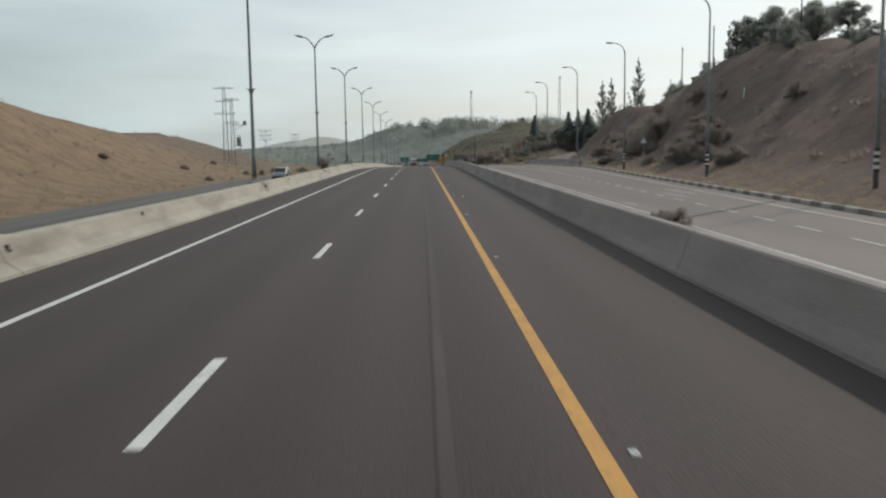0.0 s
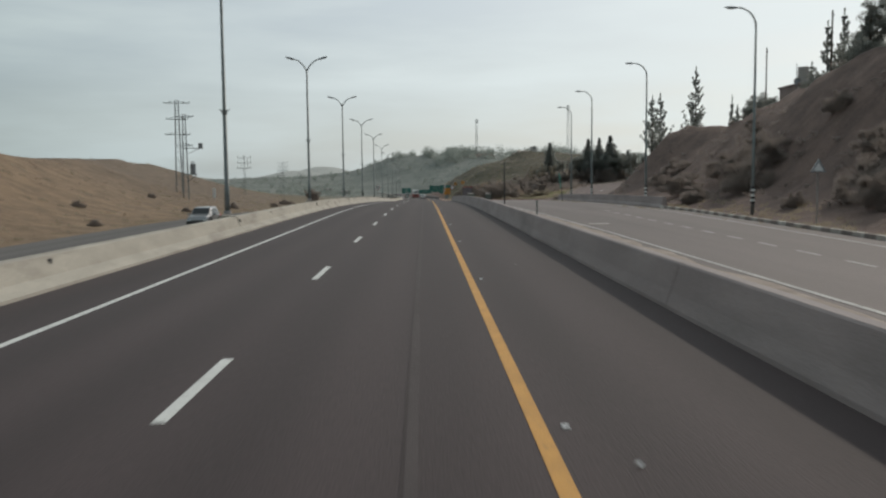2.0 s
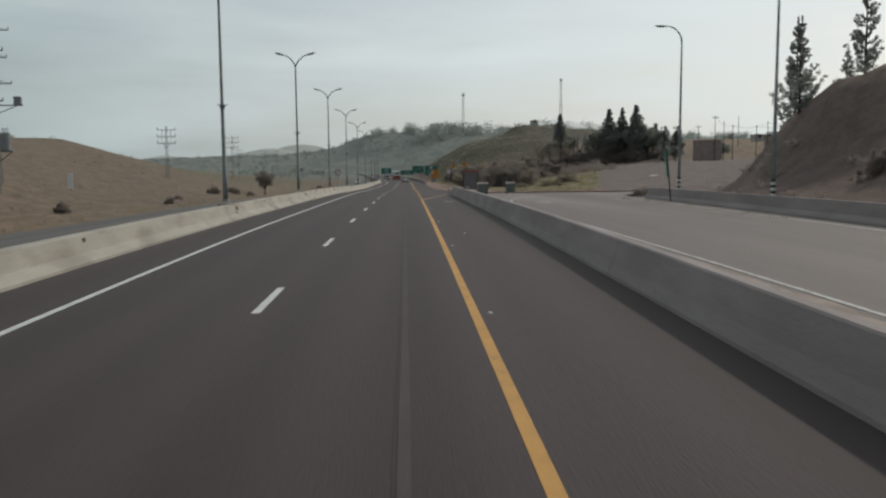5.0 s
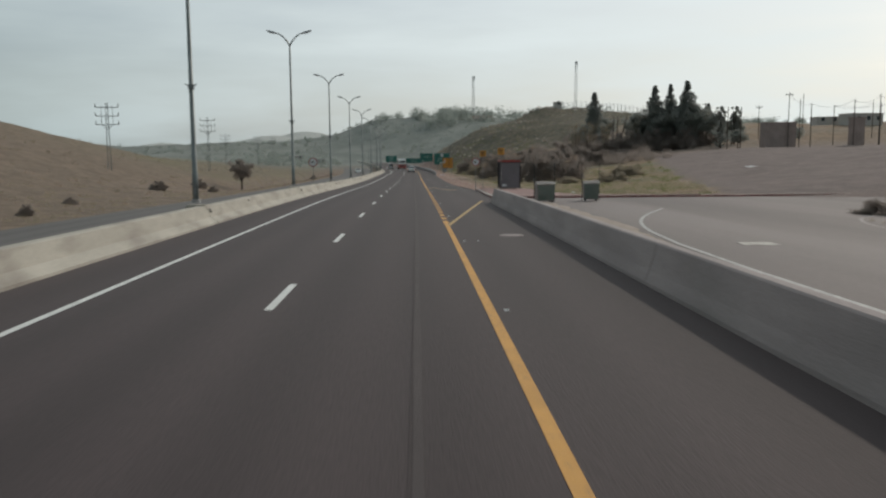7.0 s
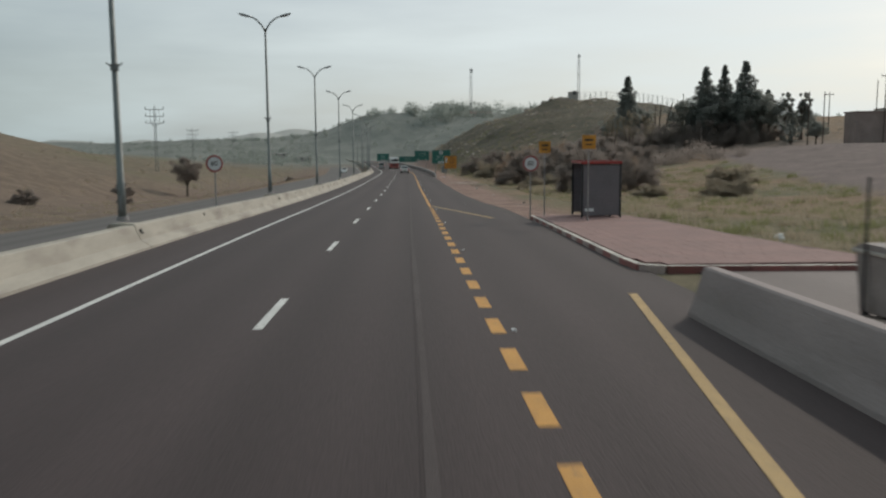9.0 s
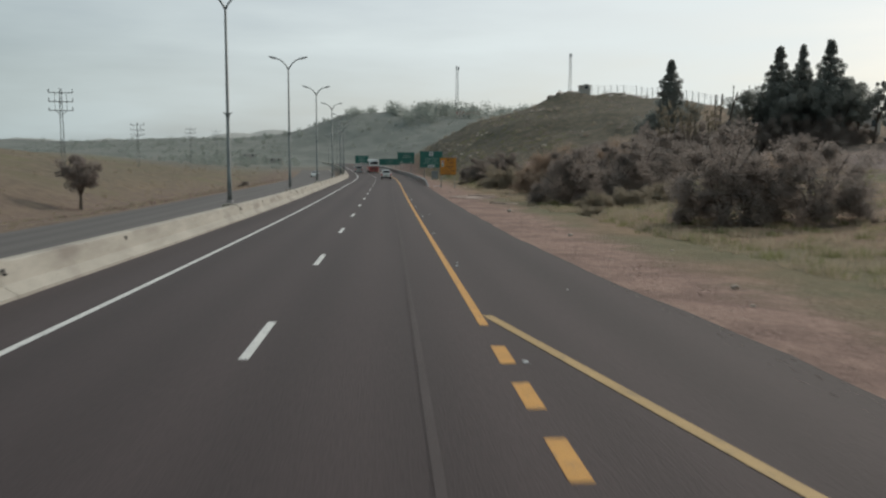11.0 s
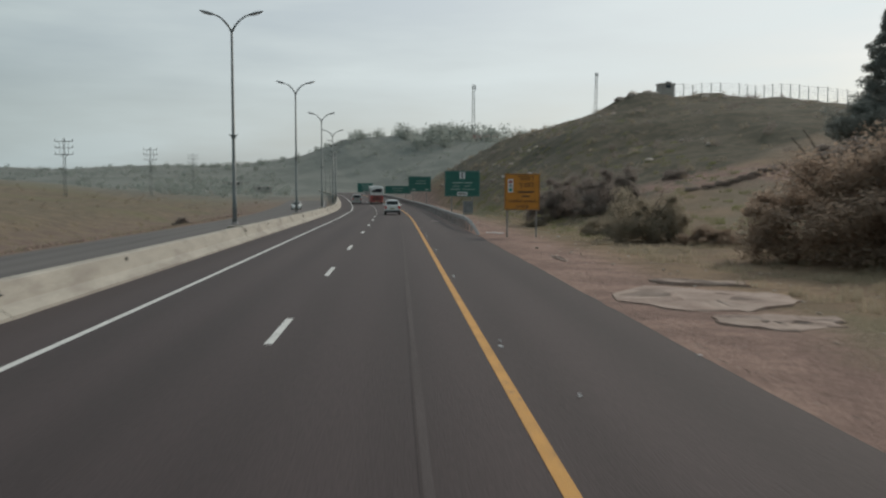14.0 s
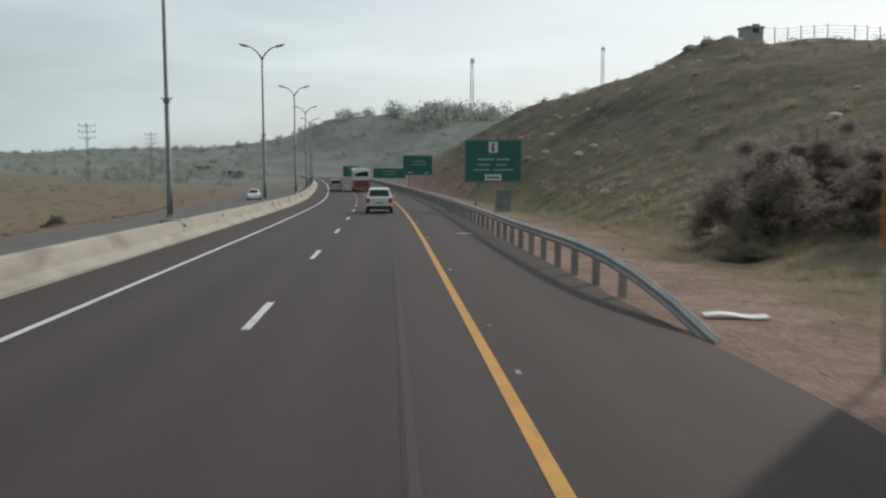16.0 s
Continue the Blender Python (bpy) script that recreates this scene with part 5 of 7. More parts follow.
def tower(name, x, y, top, arms, half, label, gear=False, w=0.9, group="power line towers", ladder=False):
    gz = land_z(x, y)
    h = top - gz
    g = empty(name, (x, y, gz - 0.2), 8, label, "power tower", group)
    part("mast", lattice_mast(h + 0.2, w, w * 0.5, max(4, int(h / 1.3)), 0.028 if ladder else 0.045), M_LATTICE, g)
    for k, a in enumerate(arms):
        bm = bmesh.new()
        if ladder:
            # plain beam with an upright insulator at each end and two hangers between
            rod(bm, (-half, 0, h - a), (half, 0, h - a), 0.06, None, 6)
            for s in (-1, 1):
                rod(bm, (s * half, 0, h - a), (s * half, 0, h - a + 0.55), 0.09, 0.05, 7)
                rod(bm, (s * half * 0.5, 0, h - a), (s * half * 0.5, 0, h - a + (0.1 if k == 0 else a - arms[k - 1])), 0.035, None, 5)
                if k == len(arms) - 1:
                    rod(bm, (s * half * 0.5, 0, h - a), (0, 0, h - a - 0.75), 0.05, None, 5)
        else:
            cross_arm(bm, h - a, half * (1.0 if k % 2 == 0 else 0.85))
        part("cross_arm", bm, M_LATTICE, g)
    if gear:
        bm = bmesh.new()
        box(bm, -0.35, 1.7, -0.3, 0.3, h * 0.30, h * 0.30 + 0.12)
        rod(bm, (1.6, 0, h * 0.30), (0.25, 0, h * 0.30 - 1.1), 0.05, None, 5)
        part("platform", bm, M_LATTICE, g)
        bm = bmesh.new()
        rod(bm, (1.1, 0, h * 0.31), (1.1, 0, h * 0.31 + 1.5), 0.42, 0.42, 12)
        for dx in (-0.2, 0.0, 0.2):
            rod(bm, (1.1 + dx, 0, h * 0.31 + 1.5), (1.1 + dx, 0, h * 0.31 + 1.95), 0.06, 0.04, 6)
        part("transformer", bm, M_HEAD, g)
        bm = bmesh.new()
        rod(bm, (-0.3, 0, h * 0.62), (2.7, 0, h * 0.62), 0.06, None, 6)
        rod(bm, (2.3, 0, h * 0.62), (0.2, 0, h * 0.62 - 0.9), 0.04, None, 5)
        box(bm, 2.0, 2.6, -0.2, 0.2, h * 0.62 + 0.02, h * 0.62 + 0.75, 0.03)
        part("switch_gear", bm, M_HEAD, g)
    return g


tower("power_tower", -36.0, 164.0, 14.9, (0.1, 2.6, 5.0), 1.9, "grey lattice power tower with three cross arms", w=1.0)
tower("power_tower", -33.3, 158.0, 12.3, (0.1, 4.4), 1.3, "lattice tower carrying a transformer and switch gear", True, 0.8)
for x, y, top in ((-43.8, 251.0, 8.9), (-45.6, 323.0, 9.0), (-63.5, 425.0, 6.6), (-62.0, 480.0, 6.6), (-67.0, 549.0, 6.9)):
    tower("power_tower", x, y, top, (0.45, 1.75, 3.05), 1.65, "slim power tower with three beams and upright insulators", w=0.55, ladder=True)
for x, y, top, w in ((46.0, 728.0, 50.2, 1.9), (136.0, 818.0, 68.5, 2.2)):
    gz = land_z(x, y)
    g = empty("radio_mast", (x, y, gz), 0, "slender lattice radio mast on the skyline", "radio mast", "radio masts")
    part("mast", lattice_mast(top - gz, w, w * 0.55, 18, 0.10), M_LATTICE, g)
    bm = bmesh.new()
    for a in range(3):
        c, s = math.cos(a * 2.1), math.sin(a * 2.1)
        box(bm, c * 0.9 - 0.25, c * 0.9 + 0.25, s * 0.9 - 0.25, s * 0.9 + 0.25, top - gz - 2.6, top - gz - 0.4)
    part("antenna", bm, M_HEAD, g)


# ---- plants ----
def quads_mesh(name, Q, mat):
    """A mesh of loose four-cornered leaves, Q of shape (n, 4, 3)."""
    n = len(Q)
    me = bpy.data.meshes.new(name)
    me.vertices.add(4 * n)
    me.vertices.foreach_set("co", Q.reshape(-1).astype(np.float32))
    me.loops.add(4 * n)
    me.loops.foreach_set("vertex_index", np.arange(4 * n, dtype=np.int32))
    me.polygons.add(n)
    me.polygons.foreach_set("loop_start", np.arange(0, 4 * n, 4, dtype=np.int32))
    me.update(calc_edges=True)
    me.materials.append(mat)
    return me


def leaves(C, size, rs, droop=0.0, long=1.5):
    """Leaf blades at the points C (n, 3), of the given sizes."""
    n = len(C)
    a = rs.normal(size=(n, 3))
    a[:, 2] -= droop
    a /= np.linalg.norm(a, axis=1)[:, None]
    b = np.cross(a, rs.normal(size=(n, 3)))
    b /= np.linalg.norm(b, axis=1)[:, None] + 1e-9
    s = (size * rs.uniform(0.6, 1.3, n))[:, None]
    a, b = a * s * long / 2, b * s / 2
    return np.stack([C - a, C + b * 0.8, C + a, C - b * 0.8], 1)


def clump_points(centre, radii, n, rs, shell=0.55):
    d = rs.normal(size=(n, 3))
    d /= np.linalg.norm(d, axis=1)[:, None]
    r = (shell + (1 - shell) * rs.uniform(0, 1, n)) ** 0.8
    return np.asarray(centre) + d * r[:, None] * np.asarray(radii)


def bush(seed, mat, label, w=2.6, h=2.6, count=60, per=560, leaf=0.041):
    rs = np.random.RandomState(seed)
    g = empty("bush", label=label, category="bush")
    bm = bmesh.new()
    tips = []
    for k in range(9):
        a, reach = rs.uniform(0, 2 * math.pi), rs.uniform(0.3, 0.85) * w * 0.5
        tip = Vector((math.cos(a) * reach, math.sin(a) * reach, h * rs.uniform(0.45, 0.85)))
        tips.append(tip)
        tube(bm, [(0, 0, -0.2), tip * 0.4 + Vector((0, 0, 0.12 * h)), tip], [0.03, 0.02, 0.008], 5)
    part("woody_base", bm, M_BARK, g)
    P = []
    for k in range(count):
        a, rr = rs.uniform(0, 2 * math.pi), math.sqrt(rs.uniform(0, 1)) * w * 0.5
        top = h * (0.95 - 0.55 * (rr / (w * 0.5)) ** 2) * rs.uniform(0.75, 1.1)
        z = rs.uniform(0.08, 0.95) * top
        r = rs.uniform(0.18, 0.50) * w * 0.38
        P.append(clump_points((math.cos(a) * rr, math.sin(a) * rr, z), (r * rs.uniform(0.7, 1.3), r * rs.uniform(0.7, 1.3), r * rs.uniform(0.6, 1.1)), per, rs, 0.12))
    ob = new("crown", quads_mesh("crown", leaves(np.concatenate(P), leaf, rs), mat))
    ob.parent = g
    return g


def conifer(seed, label, h=9.0, w=2.6, sparse=1.0, per=120):
    """A conifer with open tiers of branches that curl up at their tips."""
    rs = np.random.RandomState(seed)
    g = empty("conifer", label=label, category="tree")
    bm = bmesh.new()
    tube(bm, [(0, 0, -0.3), (0.03, 0, h * 0.4), (0, 0.03, h * 0.98)], [0.16, 0.10, 0.02], 7)
    P = []
    levels = int(h / 0.36 * sparse)
    for k in range(levels):
        f = (k + rs.uniform(-0.3, 0.3)) / levels
        z = h * (0.06 + 0.88 * max(f, 0))
        reach = (w / 2) * (1.02 - max(f, 0)) ** 0.85 * rs.uniform(0.55, 1.2)
        for _ in range(3 if f < 0.5 else 2):
            a = rs.uniform(0, 2 * math.pi)
            d = Vector((math.cos(a), math.sin(a), 0))
            base = Vector((0, 0, z))
            mid = base + d * reach * 0.65 + Vector((0, 0, reach * rs.uniform(0.05, 0.3)))
            tip = mid + d * reach * 0.35 + Vector((0, 0, reach * rs.uniform(0.35, 0.75)))
            tube(bm, [base, mid, tip], [0.03, 0.02, 0.008], 4)
            for s in (0.35, 0.65, 0.85, 1.0):
                c = base.lerp(mid, s / 0.65) if s <= 0.65 else mid.lerp(tip, (s - 0.65) / 0.35)
                r = 0.09 + 0.11 * reach * (1.15 - 0.5 * s)
                P.append(clump_points(c, (r * 1.1, r * 1.1, r), per // 4, rs, 0.15))
    P.append(clump_points((0, 0, h * 0.96), (0.09, 0.09, 0.55), 60, rs, 0.1))
    part("trunk", bm, M_BARK, g, "bare trunk with thin branches")
    ob = new("crown", quads_mesh("crown", leaves(np.concatenate(P), 0.10, rs, -0.3, 2.2), M_LEAF_PINE))
    ob.parent = g
    return g


def layered_pine(seed, label, h=9.0, w=3.9):
    """A conifer whose short tiers of boughs make a lumpy cone."""
    rs = np.random.RandomState(seed)
    g = empty("pine", label=label, category="tree")
    bm = bmesh.new()
    tube(bm, [(0, 0, -0.3), (0.05, 0, h * 0.45), (0, 0.04, h * 0.97)], [0.20, 0.12, 0.03], 8)
    P = []
    tiers = 19
    for k in range(tiers):
        f = k / (tiers - 1)
        z = h * (0.10 + 0.86 * f)
        reach = w / 2 * min(1.0, 0.10 + 1.7 * (1.0 - f)) * rs.uniform(0.75, 1.15)
        n = 9 if f < 0.75 else 6
        for j in range(n):
            a = 2 * math.pi * (j + rs.uniform(-0.3, 0.3)) / n + k
            out = reach * rs.uniform(0.7, 1.05)
            tip = Vector((math.cos(a) * out, math.sin(a) * out, z + rs.uniform(-0.15, 0.3)))
            tube(bm, [(0, 0, z - 0.15), (tip.x * 0.6, tip.y * 0.6, z), tip], [0.035, 0.025, 0.01], 4)
            r = (0.22 + 0.20 * min(1.0, 1.6 * (1 - f))) * rs.uniform(0.8, 1.3)
            P.append(clump_points(tip, (r * 1.2, r * 1.2, r * 0.85), 130, rs, 0.15))
            P.append(clump_points((tip.x * 0.5, tip.y * 0.5, z), (r, r, r * 0.8), 70, rs, 0.15))
    P.append(clump_points((0, 0, h * 0.95), (0.24, 0.24, 0.5), 150, rs, 0.1))
    part("trunk", bm, M_BARK, g, "straight trunk with short boughs")
    ob = new("crown", quads_mesh("crown", leaves(np.concatenate(P), 0.10, rs, -0.2, 1.9), M_LEAF_PINE))
    ob.parent = g
    return g


def wispy_tree(seed, label, h=6.5, w=3.6):
    """An open feathery tree: forked stems, thin upright twigs and sparse leaves."""
    rs = np.random.RandomState(seed)
    g = empty("tree", label=label, category="tree")
    bm, twigs, P = bmesh.new(), bmesh.new(), []
    for k in range(6):
        a = k * 1.05 + rs.uniform(-0.3, 0.3)
        out = w / 2 * rs.uniform(0.35, 0.9)
        top = Vector((math.cos(a) * out, math.sin(a) * out, h * rs.uniform(0.78, 1.0)))
        mid = top * 0.45 + Vector((0, 0, h * 0.08))
        tube(bm, [(0, 0, -0.3), mid, top], [0.11, 0.06, 0.015], 6)
        for j in range(12):
            f = rs.uniform(0.45, 1.0)
            c = mid.lerp(top, (f - 0.45) / 0.55)
            tip = c + Vector((rs.normal() * 0.35, rs.normal() * 0.35, rs.uniform(0.2, 0.8)))
            tube(twigs, [c, c.lerp(tip, 0.6), tip], [0.016, 0.01, 0.004], 3)
            r = rs.uniform(0.12, 0.30)
            P.append(clump_points(c.lerp(tip, 0.8), (r, r, r * 1.2), 60, rs, 0.1))
    part("stem", bm, M_BARK, g)
    part("twigs", twigs, M_BARK, g)
    ob = new("crown", quads_mesh("crown", leaves(np.concatenate(P), 0.085, rs), M_LEAF_OLIVE))
    ob.parent = g
    return g


def broad_tree(seed, label, mat, h=6.0, w=4.6, clumps=40, per=240, leaf=0.12):
    rs = np.random.RandomState(seed)
    g = empty("tree", label=label, category="tree")
    bm = bmesh.new()
    tube(bm, [(0, 0, -0.3), (0.06, 0.03, h * 0.2), (0.02, 0.1, h * 0.42)], [0.22, 0.16, 0.11], 8)
    part("trunk", bm, M_BARK, g)
    bm = bmesh.new()
    P = []
    for k in range(9):
        a = k * 2.4 + rs.uniform(-0.4, 0.4)
        reach = w * 0.5 * rs.uniform(0.5, 0.9)
        tip = Vector((math.cos(a) * reach, math.sin(a) * reach, h * rs.uniform(0.5, 0.9)))
        tube(bm, [(0.03, 0.05, h * rs.uniform(0.25, 0.42)), tip * 0.55 + Vector((0, 0, h * 0.22)), tip], [0.09, 0.05, 0.015], 5)
        for s in (0.7, 1.0):
            r = w * rs.uniform(0.09, 0.15)
            P.append(clump_points(tip * s + Vector((0, 0, (1 - s) * h * 0.35)), (r, r, r * 0.8), per, rs, 0.3))
    part("limb_frame", bm, M_BARK, g)
    for k in range(clumps):
        a, f = rs.uniform(0, 2 * math.pi), rs.uniform(0, 1)
        z = h * (0.38 + 0.58 * f)
        rr = w * 0.5 * math.sqrt(max(0.05, 1 - (2 * abs(f - 0.42)) ** 2)) * math.sqrt(rs.uniform(0, 1)) * 0.9
        r = w * rs.uniform(0.08, 0.15)
        P.append(clump_points((math.cos(a) * rr, math.sin(a) * rr, z), (r, r, r * 0.8), per, rs, 0.3))
    ob = new("crown", quads_mesh("crown", leaves(np.concatenate(P), leaf, rs), mat))
    ob.parent = g
    return g


def plant(proto, spots, group, rs, sink=0.1, tall=1.0):
    """Set the prototype at the first spot and copies at the rest: (x, y, scale, height scale)."""
    for i, (x, y, s, sz) in enumerate(spots):
        if sz > 4:                                   # the fourth number is then the height of the top
            sz = (sz - land_z(x, y)) / (tall * s)
        m = Matrix.Translation((x, y, land_z(x, y) - sink)) @ Matrix.Rotation(rs.uniform(0, 6.28), 4, "Z") @ Matrix.Diagonal((s, s, s * sz, 1))
        if i == 0:
            tagged(proto, group=group)
            proto.matrix_basis = m
        else:
            copy_plain(proto, m)


def copy_plain(ob, m):
    keep = ob.matrix_basis.copy()
    ob.matrix_basis = Matrix.Identity(4)
    c = copy_thing(ob, m)
    c.matrix_basis = m
    ob.matrix_basis = keep
    return c


rsp = np.random.RandomState(77)
DARK = "dense dark grey-green shrub on the dirt slope"
OLIVE = "dusty olive shrub beside the dirt verge"
DRYB = "shrub with dry russet leaves on the slope"
bushes_a = [(23.2, 283.8, 2.2, 0.9), (25.0, 281.0, 2.3, 0.9), (16.2, 257.5, 2.0, 0.95), (18.9, 263.5, 2.4, 0.85), (22.5, 266.0, 2.5, 0.85), (26.5, 272.0, 2.8, 0.75), (31.0, 280.0, 2.9, 0.8), (37.0, 284.0, 2.8, 0.75), (15.4, 316.8, 1.8, 0.8), (18.8, 320.5, 1.8, 0.8), (19.2, 314.0, 1.9, 0.8), (19.0, 233.5, 2.2, 1.0), (23.0, 232.0, 2.0, 0.9), (34.0, 296.0, 2.6, 0.85), (30.0, 301.0, 2.4, 0.85)]
plant(bush(1, M_LEAF_DARK, DARK), bushes_a[::2], "verge shrubs", rsp)
plant(bush(2, M_LEAF_DARK, DARK, 2.4, 2.9), bushes_a[1::2], "verge shrubs", rsp)
plant(bush(3, M_LEAF_OLIVE, OLIVE, 2.6, 2.1, 72), [(16.0, 294.8, 1.6, 1.05), (17.5, 303.0, 1.2, 0.9), (15.2, 300.5, 1.0, 0.7), (16.5, 249.5, 0.95, 0.8), (19.5, 250.8, 1.15, 0.75), (22.8, 252.6, 1.2, 0.8), (14.6, 242.5, 0.6, 0.7), (21.0, 219.0, 1.0, 0.6), (25.0, 214.0, 1.3, 0.6), (13.2, 313.5, 0.55, 0.8), (30.0, 226.0, 1.5, 0.7), (18.5, 272.0, 1.0, 0.8)], "olive shrubs", rsp)
plant(bush(4, M_LEAF_DRY, DRYB, 2.6, 2.7, 95), [(20.3, 280.6, 3.1, 0.70), (24.5, 275.0, 1.9, 1.15), (18.4, 291.5, 1.15, 0.42), (26.0, 245.0, 1.4, 0.9)], "russet shrubs", rsp)
# Bush row added to draw the dark line of a shaded gully.
plant(bush(11, M_LEAF_DARK, "low dark scrub standing in for a shaded gully across the slope", 2.6, 1.3, 40), [(27.0, 318.8, 0.55, 0.7), (28.2, 318.4, 0.5, 0.7), (29.4, 318.5, 0.55, 0.7), (30.6, 318.9, 0.5, 0.7), (31.8, 319.5, 0.55, 0.7), (33.0, 320.4, 0.5, 0.7), (34.3, 321.5, 0.55, 0.7), (35.6, 322.6, 0.5, 0.7), (28.6, 327.5, 1.0, 0.9)], "gully scrub", rsp)
plant(bush(5, M_LEAF_DARK, "dark wind-blown shrub on the dry slope", 2.4, 1.8), [(-30.5, 230.0, 1.0, 0.8), (-27.0, 246.0, 0.7, 0.9), (-26.0, 190.0, 0.5, 0.8), (-33.0, 140.0, 0.6, 0.7), (-24.5, 126.0, 0.5, 0.8), (-28.0, 104.0, 0.55, 0.7), (-22.0, 92.0, 0.45, 0.8), (-31.0, 84.0, 0.6, 0.6), (-24.5, 150.0, 0.5, 1.2), (-23.0, 175.0, 0.45, 1.2), (-35.0, 270.0, 1.2, 0.8), (-26.0, 365.0, 0.9, 0.8), (-22.6, 128.0, 0.4, 1.3)], "dry slope shrubs", rsp)
# crest and foot of the cut bank
crest = [(42.6 + rsp.uniform(-1, 3), y + rsp.uniform(-2, 2), rsp.uniform(0.55, 1.15), rsp.uniform(0.7, 1.0)) for y in np.arange(46, 122, 4.6)] + [(45.1, 135.7, 1.5, 0.9), (43.6, 133.0, 1.2, 0.8), (46.8, 139.0, 1.3, 0.85), (44.4, 129.8, 0.8, 0.8)]
plant(bush(6, M_LEAF_CREST, "dark shrub on the crest of the earth bank", 2.6, 2.5), crest, "bank crest shrubs", rsp)
foot = [(25.5 + rsp.uniform(0, 11), y + rsp.uniform(-2, 2), rsp.uniform(0.4, 0.95), rsp.uniform(0.7, 1.1)) for y in np.arange(60, 136, 5.5)]
plant(bush(7, M_LEAF_DARK, "low dark scrub on the face of the earth bank", 2.7, 1.9), foot, "bank face shrubs", rsp)
plant(bush(10, M_LEAF_DARK, "dense dark undergrowth below the conifers", 3.0, 2.2), [(51.5, 309.5, 1.9, 1.0), (55.0, 308.0, 1.7, 0.9), (58.6, 309.0, 2.1, 1.1), (62.4, 308.5, 2.1, 1.1), (66.0, 310.0, 1.9, 1.1), (69.5, 311.0, 1.6, 1.0), (48.0, 312.0, 1.8, 0.9), (36.5, 302.0, 1.7, 4.6), (39.5, 303.0, 1.8, 4.9), (42.5, 304.0, 1.8, 5.2), (45.5, 305.0, 1.7, 5.4), (48.5, 306.5, 1.8, 5.5), (51.6, 306.0, 1.7, 5.6), (54.6, 306.0, 1.8, 5.8), (58.0, 306.5, 1.9, 6.0), (62.0, 306.0, 1.9, 6.0)], "undergrowth", rsp, tall=2.2)
plant(bush(8, M_LEAF_DARK, "broad dark shrub at the foot of the earth bank", 3.0, 2.4), [(28.5, 96.0, 1.5, 0.9), (31.5, 99.5, 1.7, 0.9), (30.0, 104.5, 1.4, 0.8), (27.6, 110.0, 1.3, 0.8), (33.5, 131.0, 1.3, 0.8), (22.6, 153.4, 0.8, 0.6), (26.4, 71.0, 1.1, 0.9), (27.6, 75.0, 1.25, 0.95), (29.0, 70.5, 1.2, 0.9), (30.0, 76.5, 1.2, 0.95), (27.2, 66.5, 0.9, 0.8), (31.4, 81.0, 1.1, 0.85)], "bank foot shrubs", rsp)
plant(conifer(11, "tall upswept conifer with open branches on the bank", 8.6, 4.4), [(36.7, 155.1, 1.0, 14.4), (40.2, 163.5, 1.25, 15.6), (56.6, 137.7, 1.2, 23.6), (53.0, 134.5, 1.1, 21.5), (60.0, 140.5, 1.1, 21.0)], "bank conifers", rsp, tall=8.6)
plant(conifer(12, "slender tall conifer on the bank", 10.4, 3.9), [(44.3, 158.7, 1.05, 19.3), (47.0, 167.0, 0.9, 13.5)], "bank conifers", rsp, tall=10.4)
plant(conifer(13, "small dense conifer on the bank crest", 5.0, 2.6), [(53.2, 167.8, 1.0, 15.0), (47.8, 150.7, 0.8, 1.0), (67.0, 312.0, 1.8, 1.0), (54.0, 309.0, 1.7, 0.9), (49.5, 131.0, 1.0, 1.0), (44.5, 108.0, 1.1, 1.0), (68.5, 300.0, 1.6, 0.8)], "small conifers", rsp, tall=5.0)
plant(layered_pine(14, "dense dark pine with a lumpy pointed crown"), [(46.4, 324.5, 1.2, 14.6), (57.0, 310.0, 1.25, 15.2), (60.8, 311.0, 1.0, 15.6), (64.3, 310.0, 1.3, 16.2), (72.0, 318.0, 0.9, 11.5)], "slope pines", rsp, tall=9.0)
plant(broad_tree(22, "round-crowned dark leafy tree on the slope", M_LEAF_CREST, 6.0, 5.6), [(53.2, 311.0, 1.15, 8.8), (56.2, 308.5, 1.2, 9.9), (59.4, 311.5, 1.25, 9.6), (62.2, 309.0, 1.3, 10.0), (65.8, 309.0, 1.25, 10.6), (68.8, 310.0, 1.05, 9.8), (55.5, 131.0, 1.25, 1.2), (61.0, 136.0, 1.3, 1.1), (51.0, 112.0, 1.0, 0.95), (53.5, 105.0, 1.1, 1.0), (50.0, 97.0, 1.0, 0.9), (47.5, 84.0, 0.8, 0.8), (58.0, 120.0, 1.2, 1.1), (44.5, 101.0, 0.85, 0.85), (46.0, 107.5, 0.95, 1.0), (47.6, 103.0, 1.0, 1.05), (84.0, 300.0, 0.9, 0.8), (70.0, 294.0, 0.8, 0.8), (43.0, 323.0, 1.1, 0.9), (76.0, 312.0, 1.0, 1.0), (50.0, 328.0, 1.1, 0.9)], "dark round trees", rsp, tall=6.0)


plant(wispy_tree(24, "open feathery tree with thin upright twigs"), [(36.4, 295.5, 0.9, 5.8), (39.8, 297.0, 1.0, 6.2), (43.5, 299.0, 0.9, 6.0)], "feathery trees", rsp, tall=6.5)
tree = broad_tree(27, "small grey-brown leafy tree standing alone in the dry valley", M_LEAF_DARK, 6.2, 5.0, 46, 260, 0.10)
tree.matrix_basis = Matrix.Translation((-31.2, 288.0, land_z(-31.2, 288.0) - 0.1))
